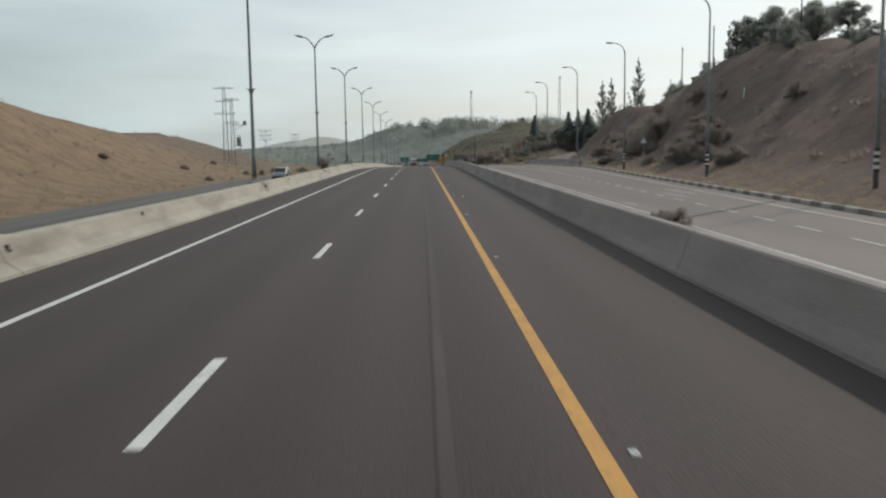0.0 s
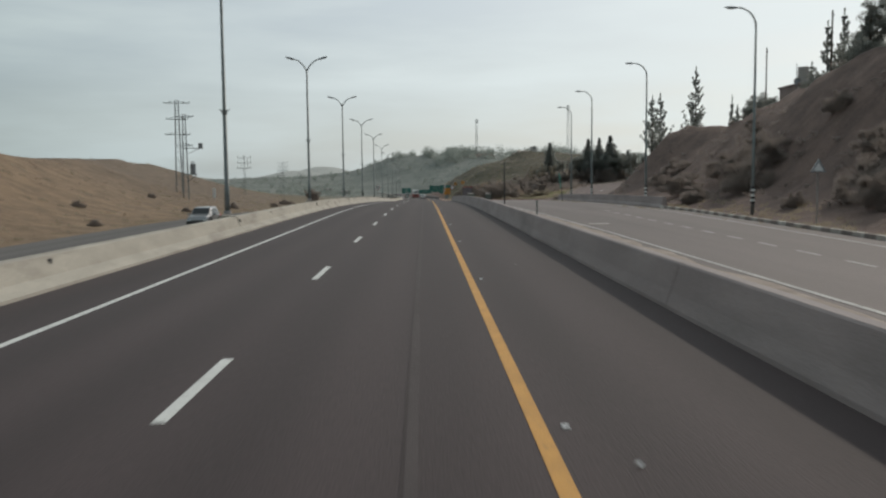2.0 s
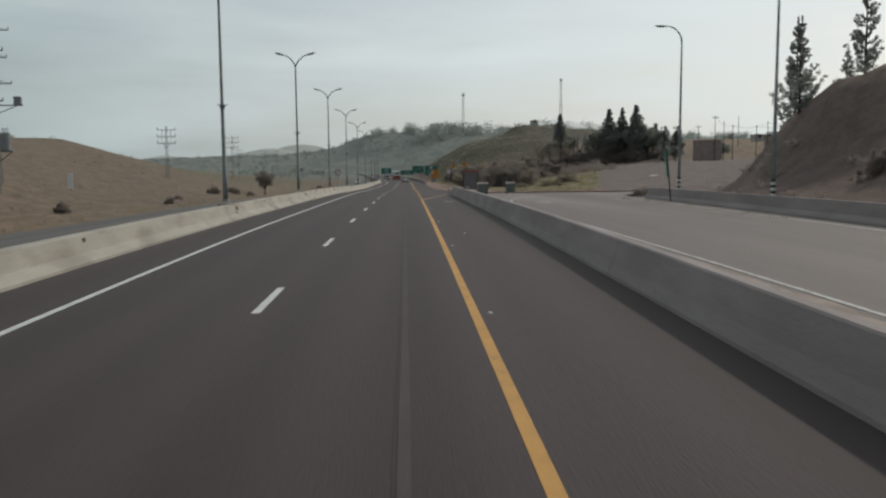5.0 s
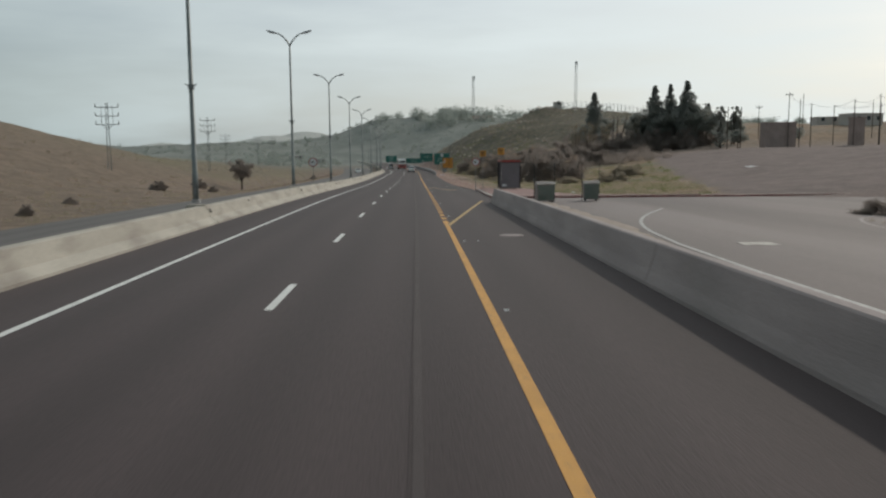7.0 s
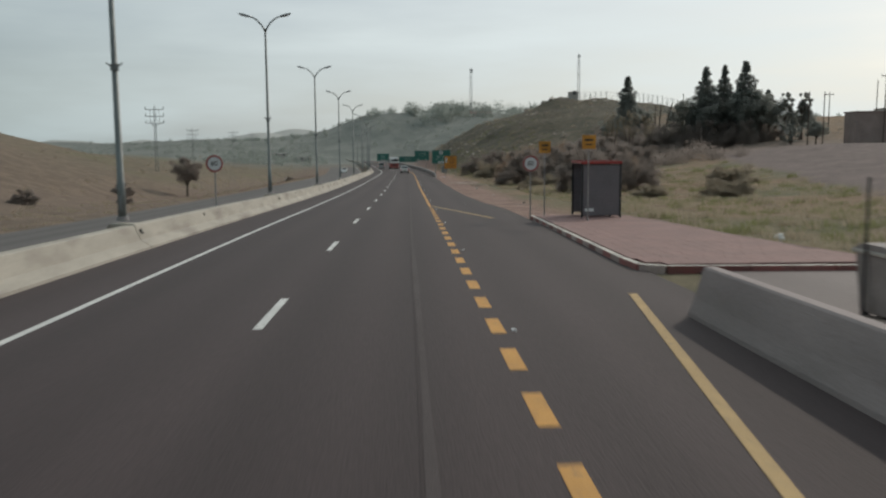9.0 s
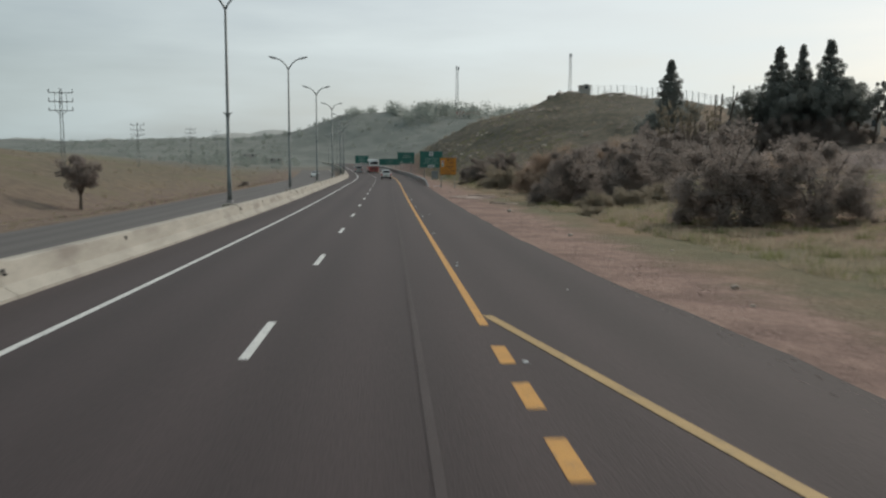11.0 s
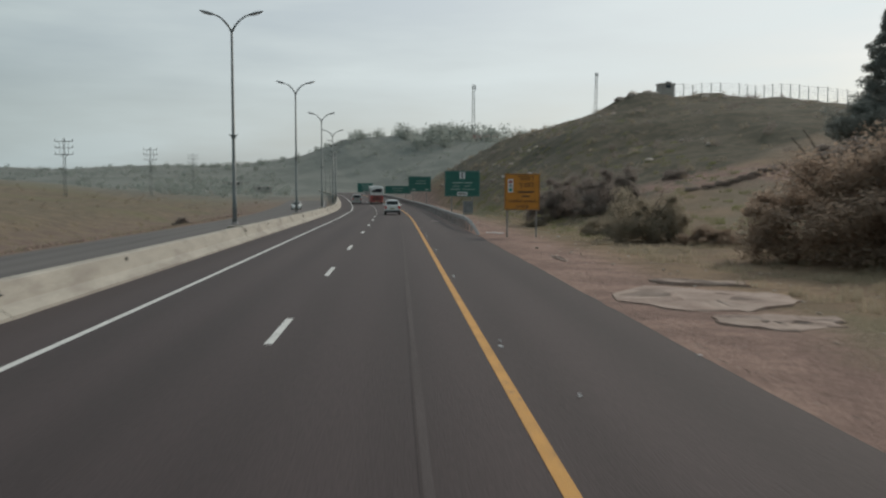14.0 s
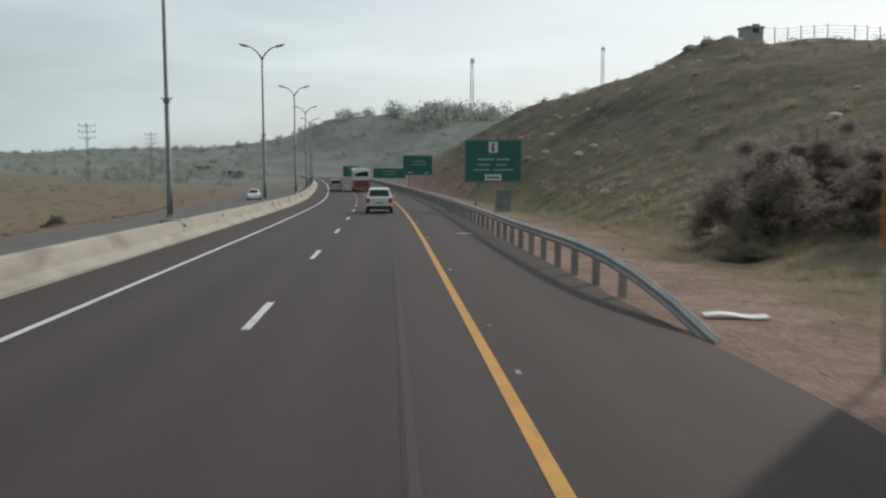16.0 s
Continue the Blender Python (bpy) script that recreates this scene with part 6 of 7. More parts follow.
# two trees bent over by the wind
bent = broad_tree(25, "slim dark tree bent over by the wind", M_LEAF_CREST, 8.0, 3.0, 26, 200)
for i, (x, y, s) in enumerate(((71.2, 310.0, 1.0), (74.8, 310.5, 1.05))):
    m = Matrix.Translation((x, y, land_z(x, y) - 0.1)) @ Matrix.Shear("XY", 4, (0.28, 0.0)) @ Matrix.Diagonal((s, s, s * (10.6 - land_z(x, y)) / 8.0 / s, 1))
    if i == 0:
        tagged(bent, group="wind-bent trees")
        bent.matrix_basis = m
    else:
        copy_plain(bent, m)


def lopped_trunk(x, y, top, lean):
    """A dead trunk cut off at the top, with the stubs of its limbs."""
    z = land_z(x, y) - 0.15
    g = empty("dead_tree", (x, y, z), label="bare lopped tree trunk without leaves on the slope", category="dead tree", group="lopped trunks")
    h = top - z
    bm = bmesh.new()
    tube(bm, [(lean * k * k * h, 0.04 * math.sin(k * 7), k * h) for k in (0, 0.25, 0.5, 0.75, 1.0)], [0.20, 0.15, 0.13, 0.11, 0.10], 9)
    part("trunk", bm, M_BARK, g, smooth=True)
    for k, d in ((0.55, 1), (0.72, -1), (0.86, 1)):
        bm = bmesh.new()
        a = Vector((lean * k * k * h, 0, k * h))
        rod(bm, a, a + Vector((0.34 * d, 0.1, 0.3)), 0.06, 0.04, 7)
        part("limb_stub", bm, M_BARK, g)


lopped_trunk(47.2, 308.0, 8.1, 0.01)
lopped_trunk(48.1, 308.4, 8.2, 0.03)
lopped_trunk(48.9, 308.1, 8.5, 0.17)


def scatter(name, label, spots, n, leaf, mat, category, squash=0.75, seed=1, shell=0.3):
    """Uncountable growth: one joined mesh of leafy clumps at (x, y, radius)."""
    rs = np.random.RandomState(seed)
    xs = np.array([s[0] for s in spots])
    ys = np.array([s[1] for s in spots])
    zs = land(xs, ys)
    P = []
    L = []
    for (x, y, r), z in zip(spots, zs):
        for _ in range(3):
            o = rs.uniform(-0.45, 0.45, 2) * r
            q = r * rs.uniform(0.5, 0.85)
            P.append(clump_points((x + o[0], y + o[1], z + q * squash * rs.uniform(0.4, 0.9)), (q, q, q * squash), n // 3, rs, shell))
            L.append(np.full(n // 3, leaf * r))
    me = quads_mesh(name, leaves(np.concatenate(P), np.concatenate(L), rs), mat)
    return tagged(new(name, me), label, category, kind="stuff")


rs = np.random.RandomState(31)
# woods along the far ridge
spots = []
for k in range(330):
    x = rs.uniform(-120, 330)
    y = 735 + rs.normal() * 26 + 0.05 * x
    spots.append((x, y, rs.uniform(1.8, 5.0) * (0.55 if x < -20 else 1.7 if 5 < x < 140 else 1.0)))
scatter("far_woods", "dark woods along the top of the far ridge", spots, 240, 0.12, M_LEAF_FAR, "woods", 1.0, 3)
spots = [(rs.uniform(-190, 200), rs.uniform(560, 720), rs.uniform(0.9, 2.4)) for _ in range(640)]
spots = [s for s in spots if abs(s[0] - float(cx(s[1]))) > 17]
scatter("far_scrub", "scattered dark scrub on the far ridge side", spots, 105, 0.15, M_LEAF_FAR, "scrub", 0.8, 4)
# scrub over the steep right hill
spots = []
while len(spots) < 1300:
    u, y = 14.5 + 75 * rs.uniform() ** 1.4, rs.uniform(318, 560)
    spots.append((u + float(cx(y)), y, rs.uniform(0.25, 0.95)))
scatter("hill_scrub", "low olive and grey scrub over the rocky hill", spots[:750], 120, 0.12, M_LEAF_OLIVE, "scrub", 0.75, 5)
scatter("hill_scrub", "dark low scrub over the rocky hill", spots[750:], 120, 0.12, M_LEAF_DARK, "scrub", 0.75, 6)
# scrub in the left valley
spots = [(-21.5 - 60 * rs.uniform() + float(cx(y)), y, rs.uniform(0.25, 0.8)) for y in rs.uniform(210, 620, 250)]
scatter("valley_scrub", "scattered scrub on the dry valley floor", spots, 120, 0.12, M_LEAF_OLIVE, "scrub", 0.7, 7)
spots = [(-21.5 - 26 * rs.uniform(), y, rs.uniform(0.12, 0.34)) for y in rs.uniform(20, 230, 260)]
scatter("slope_tufts", "dark dry tufts on the straw slope", spots, 45, 0.22, M_LEAF_DRY, "tufts", 0.7, 8)
spots = [(-30 - 60 * rs.uniform(), y, rs.uniform(0.8, 2.2)) for y in rs.uniform(500, 640, 170)]
spots = [s for s in spots if abs(s[0] - float(cx(s[1]))) > 18]
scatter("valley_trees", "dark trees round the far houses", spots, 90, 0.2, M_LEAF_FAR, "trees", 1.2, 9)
spots = [(25.5 + 24 * rs.uniform() ** 0.8, y, rs.uniform(0.8, 2.3)) for y in rs.uniform(270, 330, 230)]
spots = [s for s in spots if s[1] < 302 or s[0] > 45]
scatter("slope_thicket", "dark thicket covering the slope behind the verge", spots, 240, 0.09, M_LEAF_DARK, "thicket", 0.9, 10)
spots = [(26 + 16 * rs.uniform(), y, rs.uniform(0.3, 0.9)) for y in rs.uniform(20, 160, 230)]
scatter("bank_scrub", "dark low scrub and roots on the earth bank", spots, 60, 0.18, M_LEAF_DARK, "scrub", 0.6, 12)


def grass(name, label, spots, n, h, mat, seed, lean=0.35):
    """Tufts of thin upright blades at (x, y, radius)."""
    rs = np.random.RandomState(seed)
    xs, ys, rr = (np.repeat(np.array([s[i] for s in spots]), n) for i in range(3))
    a, d = rs.uniform(0, 2 * math.pi, len(xs)), np.sqrt(rs.uniform(0, 1, len(xs))) * rr
    xs, ys = xs + np.cos(a) * d, ys + np.sin(a) * d
    zs = land(xs, ys) - 0.02
    hh = h * rs.uniform(0.45, 1.25, len(xs)) * (1 - 0.4 * d / rr)
    b = rs.uniform(0, 2 * math.pi, len(xs))
    w = 0.012 + 0.012 * rs.uniform(0, 1, len(xs))
    bx, by = np.cos(b) * w, np.sin(b) * w
    lx, ly = np.cos(a) * hh * lean * rs.uniform(0, 1, len(xs)), np.sin(a) * hh * lean * rs.uniform(0, 1, len(xs))
    Q = np.stack([np.c_[xs - bx, ys - by, zs], np.c_[xs + bx, ys + by, zs], np.c_[xs + lx + bx * 0.2, ys + ly + by * 0.2, zs + hh], np.c_[xs + lx - bx * 0.2, ys + ly - by * 0.2, zs + hh * 0.98]], 1)
    return tagged(new(name, quads_mesh(name, Q, mat)), label, "grass", kind="stuff")


def field_spots(n, u0, u1, y0, y1, r, rs, power=1.0):
    out = []
    for _ in range(n):
        y = rs.uniform(y0, y1)
        x = u0 + (u1 - u0) * rs.uniform() ** power + float(cx(y))
        if x < 25.5 + 0.23 * (y - 184) or y < 170:
            out.append((x, y, rs.uniform(0.5, 1.2) * r))
    return out


rs = np.random.RandomState(41)
grass("verge_grass", "dry straw grass beside the platform and verge", field_spots(520, 13.6, 34, 176, 250, 0.55, rs, 1.5), 46, 0.42, M_DRY_GRASS, 1)
grass("green_grass", "green and yellowing grass on the field", field_spots(620, 13.4, 44, 175.5, 262, 0.6, rs, 1.2), 46, 0.36, M_GREEN_GRASS, 2)
grass("verge_grass", "dry grass at the foot of the shrubs", field_spots(420, 12.2, 20, 244, 345, 0.45, rs, 1.3), 44, 0.34, M_DRY_GRASS, 3)
grass("green_grass", "green grass below the rocky hill", field_spots(480, 13.0, 34, 296, 400, 0.6, rs, 1.5), 40, 0.36, M_GREEN_GRASS, 4)
grass("bank_grass", "dry grass along the foot of the earth bank", field_spots(420, 18.5, 26, 10, 150, 0.4, rs), 34, 0.30, M_DRY_GRASS, 5)
grass("left_grass", "straw grass along the other carriageway", field_spots(900, -20.2, -40, 20, 380, 0.5, rs, 1.6), 30, 0.34, M_DRY_GRASS, 6)


# ---- stones and litter on the dirt ----
def stone(seed):
    bm = bmesh.new()
    bmesh.ops.create_icosphere(bm, subdivisions=2, radius=1.0)
    for v in bm.verts:
        n = noise.noise(v.co * 1.3 + Vector((seed * 3.1, 0, 0)))
        v.co *= 1 + 0.45 * n
        v.co.z *= 0.6
    return mesh_of(bm, "stone", M_ROCK)


stones = [stone(k) for k in range(4)]
rs = np.random.RandomState(51)
for k in range(22):
    y = rs.uniform(205, 330)
    u = 8.6 + 4.2 * rs.uniform()
    p = at_road(u, y)
    s = rs.uniform(0.03, 0.07) if k > 4 else rs.uniform(0.08, 0.13)
    o = tagged(new("stone", stones[k % 4]), "pale stone lying on the dirt verge", "stone", "verge stones")
    o.matrix_basis = Matrix.Translation((p.x, p.y, land_z(p.x, p.y) + s * 0.2)) @ Matrix.Rotation(rs.uniform(0, 6), 4, "Z") @ Matrix.Diagonal((s, s * rs.uniform(0.7, 1.2), s, 1))
for k in range(40):
    y = rs.uniform(335, 440)
    u = 15 + 26 * rs.uniform()
    p = at_road(u, y)
    s = rs.uniform(0.18, 0.5)
    o = tagged(new("boulder", stones[k % 4]), "pale limestone boulder on the hillside", "rock", "hillside rocks")
    o.matrix_basis = Matrix.Translation((p.x, p.y, land_z(p.x, p.y) + s * 0.2)) @ Matrix.Rotation(rs.uniform(0, 6), 4, "Z") @ Matrix.Diagonal((s, s, s, 1))
# boulders along the crest
for k, (x, y, s) in enumerate(((42.0, 399.0, 1.3), (44.0, 398.4, 1.6), (46.3, 398.0, 1.5), (48.2, 399.4, 1.2), (55.0, 392.5, 1.0), (57.5, 390.5, 1.2), (60.0, 387.0, 0.9))):
    o = tagged(new("boulder", stones[k % 4]), "large grey boulder on the crest beside the fence", "rock", "crest boulders")
    o.matrix_basis = Matrix.Translation((x, y, land_z(x, y) - s * 0.15)) @ Matrix.Rotation(k * 1.3, 4, "Z") @ Matrix.Diagonal((s * 0.8, s * 0.7, s * 0.75, 1))
# tumbled red rubble along the far verge of the other carriageway
def rubble(spots, name, label, mat):
    V, F = [], []
    for k, (x, y, s) in enumerate(spots):
        src = stones[k % 4]
        z, a, base = land_z(x, y), k * 1.7, len(V)
        for v in src.vertices:
            c = v.co
            V.append((x + s * (c.x * math.cos(a) - c.y * math.sin(a)), y + s * (c.x * math.sin(a) + c.y * math.cos(a)), z + s * (c.z * 1.1 + 0.15)))
        F += [[base + i for i in p.vertices] for p in src.polygons]
    me = bpy.data.meshes.new(name)
    me.from_pydata(V, [], F)
    me.materials.append(mat)
    tagged(new(name, me), label, "rubble", kind="stuff")


rs = np.random.RandomState(53)
spots = []
for _ in range(760):
    y = rs.uniform(262, 400)
    spots.append((-20.2 - 10.0 * rs.uniform() ** 1.5 + float(cx(y)), y, 0.05 + 0.26 * rs.uniform() ** 2.5))
rubble(spots, "rubble", "tumbled reddish rubble along the far verge", M_RUBBLE)
spots = []
for _ in range(150):
    y = rs.uniform(262, 345)
    spots.append((9.2 + 5.5 * rs.uniform() ** 1.3 + float(cx(y)), y, rs.uniform(0.02, 0.055)))
rubble(spots, "rubble", "small stones and clods on the dirt verge", M_ROCK)
# bits of gravel
rs = np.random.RandomState(61)
n = 5200
ys_ = rs.uniform(196, 345, n)
us_ = 7.25 + 5.4 * rs.uniform(0, 1, n) ** 1.3
xs_ = us_ + cx(ys_)
C = np.c_[xs_, ys_, np.maximum(land(xs_, ys_), np.where(us_ < 8.05, zr(ys_) * (ys_ < 212) - 99 * (ys_ >= 212), -99)) + 0.012]
me = quads_mesh("gravel", leaves(C, 0.032, rs, 0, 1.2), M_ROCK)
tagged(new("gravel", me), "loose pale gravel on the dirt verge", "gravel", kind="stuff")
# heaps of dry brush on the verge strip
g = bush(9, M_LEAF_DARK, "rounded heap of dark dry brush caught behind the barrier", 1.25, 0.62, 60, 240, 0.026)
g.matrix_basis = Matrix.Translation(at_road(8.95, 15.9, 0.12)) @ Matrix.Diagonal((0.85, 1.1, 1.0, 1))
# crumpled white bag on the grass behind the platform
bm = bmesh.new()
bmesh.ops.create_icosphere(bm, subdivisions=2, radius=0.16)
for v in bm.verts:
    v.co *= 1 + 0.7 * noise.noise(v.co * 9.0)
    v.co.z *= 0.9
ob = tagged(new("plastic_bag", mesh_of(bm, "plastic_bag", M_SIGN_WHITE)), "crumpled white plastic bag caught in the grass", "litter")
ob.matrix_basis = Matrix.Translation((14.6, 182.0, land_z(14.6, 182.0) + 0.14))
# broken pale concrete left in the dirt verge
M_BROKEN = material("broken_concrete", (0.415, 0.318, 0.268), 0.95, (0.310, 0.228, 0.190), scale=1.2, fine=18, bump=0.7, stain=(0.27, 0.19, 0.158), stain_scale=0.8)


def broken_slab(rim, thick, seed, label):
    """A flat lump with ragged sides; rim is (u, y) along the road."""
    rs = np.random.RandomState(seed)
    line = []
    for (u0, y0), (u1, y1) in zip(rim, rim[1:] + rim[:1]):
        for f in (0.0, 0.25, 0.5, 0.75):
            line.append((u0 + (u1 - u0) * f + rs.normal() * 0.07, y0 + (y1 - y0) * f + rs.normal() * 0.10))
    cu, cy = np.mean(line, axis=0)
    p = at_road(cu, cy)
    gz = land_z(p.x, p.y)

    def ring(k, z, rough):
        out = []
        for u, y in line:
            q = at_road(cu + (u - cu) * k, cy + (y - cy) * k)
            out.append(Vector((q.x - p.x, q.y - p.y, land_z(q.x, q.y) - gz + z + rs.normal() * rough)))
        return out
    bm = bmesh.new()
    loft(bm, [ring(1.0, -0.15, 0.0), ring(1.0, thick * 0.7, 0.015), ring(0.965, thick, 0.012), ring(0.7, thick + 0.02, 0.03), ring(0.35, thick + 0.03, 0.03)])
    bmesh.ops.recalc_face_normals(bm, faces=bm.faces[:])
    ob = tagged(new("concrete_slab", mesh_of(bm, "concrete_slab", M_BROKEN)), label, "concrete debris", "broken concrete on the verge")
    ob.matrix_basis = Matrix.Translation((p.x, p.y, gz))


broken_slab([(7.5, 269.6), (7.7, 271.0), (9.1, 272.9), (11.3, 272.2), (12.3, 271.1), (11.9, 269.3), (10.2, 268.0), (8.6, 268.3)], 0.045, 3, "large pale broken concrete slab sunk in the dirt verge")
broken_slab([(8.7, 266.1), (9.0, 267.4), (10.2, 267.2), (11.2, 266.6), (10.9, 265.6), (9.8, 264.9)], 0.05, 4, "smaller cracked concrete slab on the dirt verge")
broken_slab([(9.9, 258.2), (10.0, 258.9), (11.4, 258.3), (12.1, 257.7), (11.4, 257.0)], 0.04, 5, "thin pale concrete strip at the grass edge")
broken_slab([(9.8, 273.9), (10.0, 275.0), (12.4, 273.9), (12.2, 273.2)], 0.08, 6, "pale concrete lump at the grass edge")
broken_slab([(8.52, 281.8), (8.48, 284.6), (8.74, 284.5), (8.72, 281.7)], 0.03, 7, "narrow pale concrete strip in the dirt")
# pale hose lying along the grass edge, and a dark stone beside it
bm = bmesh.new()
pts = [at_road(9.85 + 0.5 * math.sin((y - 244.5) * 0.17), y) for y in steps(244.5, 254.5, 0.5)]
tube(bm, [(q.x, q.y, land_z(q.x, q.y) + 0.02) for q in pts], [0.016] * len(pts), 7)
tagged(new("hose", mesh_of(bm, "hose", M_BROKEN, True)), "thin pale hose lying along the grass edge", "hose")
p = at_road(9.62, 245.3)
o = tagged(new("stone", stones[1]), "dark fist-sized stone on the dirt verge", "rock")
o.matrix_basis = Matrix.Translation((p.x, p.y, land_z(p.x, p.y) + 0.07)) @ Matrix.Diagonal((0.15, 0.15, 0.2, 1))
# litter on the asphalt
for u, y, s in ((4.35, 34.5, 0.05), (5.08, 50.7, 0.03), (4.62, 112.2, 0.04), (4.35, 143.5, 0.04), (3.99, 216.2, 0.045), (6.01, 210.7, 0.03), (3.92, 228.0, 0.045), (7.04, 230.8, 0.035), (4.41, 241.6, 0.06), (3.97, 240.4, 0.06), (7.05, 239.5, 0.045), (4.5, 260.0, 0.055), (3.98, 264.1, 0.045), (6.98, 262.6, 0.05), (3.95, 275.7, 0.06), (4.0, 287.9, 0.05), (3.95, 302.9, 0.05)):
    bm = bmesh.new()
    s *= 0.75
    loft(bm, [[(x, -s * 0.5, 0.012 + 0.03 * abs(math.sin(x * 40))), (x, s * 0.5, 0.015 + 0.02 * abs(math.cos(x * 31))), (x, s * 0.5, 0.02 + 0.02 * abs(math.cos(x * 31))), (x, -s * 0.5, 0.017 + 0.03 * abs(math.sin(x * 40)))] for x in np.linspace(-s, s, 6)])
    o = tagged(new("paper_scrap", mesh_of(bm, "paper_scrap", M_SIGN_WHITE)), "crumpled white scrap of litter on the asphalt", "litter", "litter on the road")
    o.matrix_basis = Matrix.Translation(at_road(u, y, 0.0)) @ pose(0, 0, 0, 0, 0, y * 37 % 180)


# ---- fence and hut along the hill top ----
FENCE = empty("security_fence", label="tall wire fence with inward-bent posts along the hill top", category="fence")
line = [(52.6, 402.0), (62.0, 396.0), (70.0, 384.0), (80.0, 370.0)]
prev = None
bmw = bmesh.new()
for (x0, y0), (x1, y1) in zip(line, line[1:]):
    L = math.hypot(x1 - x0, y1 - y0)
    for j in range(int(L / 1.6)):
        f = j * 1.6 / L
        x, y = x0 + (x1 - x0) * f, y0 + (y1 - y0) * f
        z = land_z(x, y)
        bm = bmesh.new()
        tube(bm, [(x, y, z - 0.3), (x, y, z + 2.1), (x - 0.10, y - 0.15, z + 2.35), (x - 0.35, y - 0.4, z + 2.5)], [0.07, 0.065, 0.06, 0.045], 6)
        part("fence_post", bm, M_MESH_FENCE, FENCE)
        tops = [Vector((x, y, z + h)) for h in (0.3, 0.7, 1.1, 1.5, 1.9)] + [Vector((x - 0.3, y - 0.4, z + 2.3))]
        if prev:
            for a, b in zip(prev, tops):
                rod(bmw, a, b, 0.02, None, 3, False)
        prev = tops
part("fence_wire", bmw, M_MESH_FENCE, FENCE)


def house(name, x, y, w, d, h, label, rot=0.0, floors=1, roof="flat", windows=3, sink=0.4, tank=False, wash=None):
    g = empty(name, (x, y, land_z(x, y) - sink), rot, label, "house")
    part("wall", box(bmesh.new(), -w / 2, w / 2, -d / 2, d / 2, 0, h, 0.03), wash or M_WALL, g)
    if roof == "flat":
        part("roof", box(bmesh.new(), -w / 2 - 0.15, w / 2 + 0.15, -d / 2 - 0.15, d / 2 + 0.15, h + 0.002, h + 0.22, 0.03), wash or M_WALL, g)
    else:
        bm = bmesh.new()
        loft(bm, [[(xx, -d / 2 - 0.3, h + 0.002), (xx, 0, h + d * 0.28), (xx, d / 2 + 0.3, h + 0.002)] for xx in (-w / 2 - 0.3, w / 2 + 0.3)])
        part("roof", bm, M_ROOF, g)
    for fl in range(floors):
        for k in range(windows):
            cxw = -w / 2 + w * (k + 0.5) / windows
            z0 = fl * 2.9 + 1.1 + sink
            wd = part("window", frame_edge(1.1, 1.2, z0, 0.08, -d / 2 - 0.03, 0.028), wash or M_WALL, g)
            wd.matrix_basis = Matrix.Translation((cxw, 0, 0))
            part("pane", box(bmesh.new(), -0.46, 0.46, -d / 2 - 0.016, -d / 2 - 0.004, z0 + 0.09, z0 + 1.11), M_PANE, wd)
    if tank:
        part("roof_tank", rod(bmesh.new(), (-w * 0.40, -d * 0.35, h + 0.22), (-w * 0.40, -d * 0.35, h + 2.1), 0.62, 0.62, 16), M_WALL, g, "upright pale roof tank")
        ant = part("aerial", rod(bmesh.new(), (-w / 2 - 0.25, -d * 0.45, h - 1.6), (-w / 2 - 0.25, -d * 0.45, h + 2.4), 0.04, 0.03, 6), M_TRIM, g)
        bm = bmesh.new()
        loft(bm, [[(-w / 2 - 0.25 + r * math.cos(a), -d * 0.45 - 0.12 - q, h + 0.35 + r * math.sin(a)) for a in np.linspace(0, 2 * math.pi, 13)[:-1]] for r, q in ((0.05, 0.0), (0.30, 0.05), (0.44, 0.14), (0.42, 0.16), (0.28, 0.08))])
        part("dish", bm, M_SIGN_BACK, ant)
    return g


house("watch_hut", 50.4, 400.5, 2.3, 2.2, 2.2, "small flat-roofed concrete watch hut on the hill", 10, windows=1)
house("house", 50.6, 130.5, 8.0, 5.6, 12.9 - land_z(50.6, 130.5) + 0.4, "plain house with a roof tank and dish behind the bank crest", 0, tank=True, windows=2, wash=M_WALL_BROWN)
house("house", 52.5, 74.0, 6.0, 6.0, 5.2, "two-storey plastered house on the bank", 5, 2, windows=2)
house("house", 76.6, 290.0, 5.8, 5.0, 5.2, "low brown-washed building across the field", -8, windows=0, wash=M_WALL_BROWN)
house("pump_house", 91.0, 286.5, 2.2, 2.2, 5.6, "narrow tall plastered pump house across the field", 4, windows=0, wash=M_WALL_BROWN)
house("house", 74.5, 324.0, 8.0, 6.5, 3.2, "low flat-roofed building among dark trees", 12)
house("house", 118.0, 352.0, 9.0, 8.0, 2.6, "pale building at the edge of the village", -12)
house("house", 120.0, 340.0, 8.0, 7.0, 3.2, "pale building at the edge of the village", 5, windows=3)
house("house", 137.0, 326.0, 7.0, 6.0, 3.4, "pale square building at the edge of the village", 0, windows=2)
for x, y, w, rf in ((-46.0, 566.0, 6.0, "flat"), (-61.0, 590.0, 7.0, "flat")):
    house("house", x, y, w, 6.0, 2.4, "small pale farm house among trees in the valley", 8 + w, roof=rf, windows=2)
for x, y, w in ((52.0, 722.0, 14.0), (88.0, 728.0, 12.0)):
    house("house", x, y, w, 8.0, 3.0, "long low building on the far ridge among trees", 4, roof="pitched", windows=5)


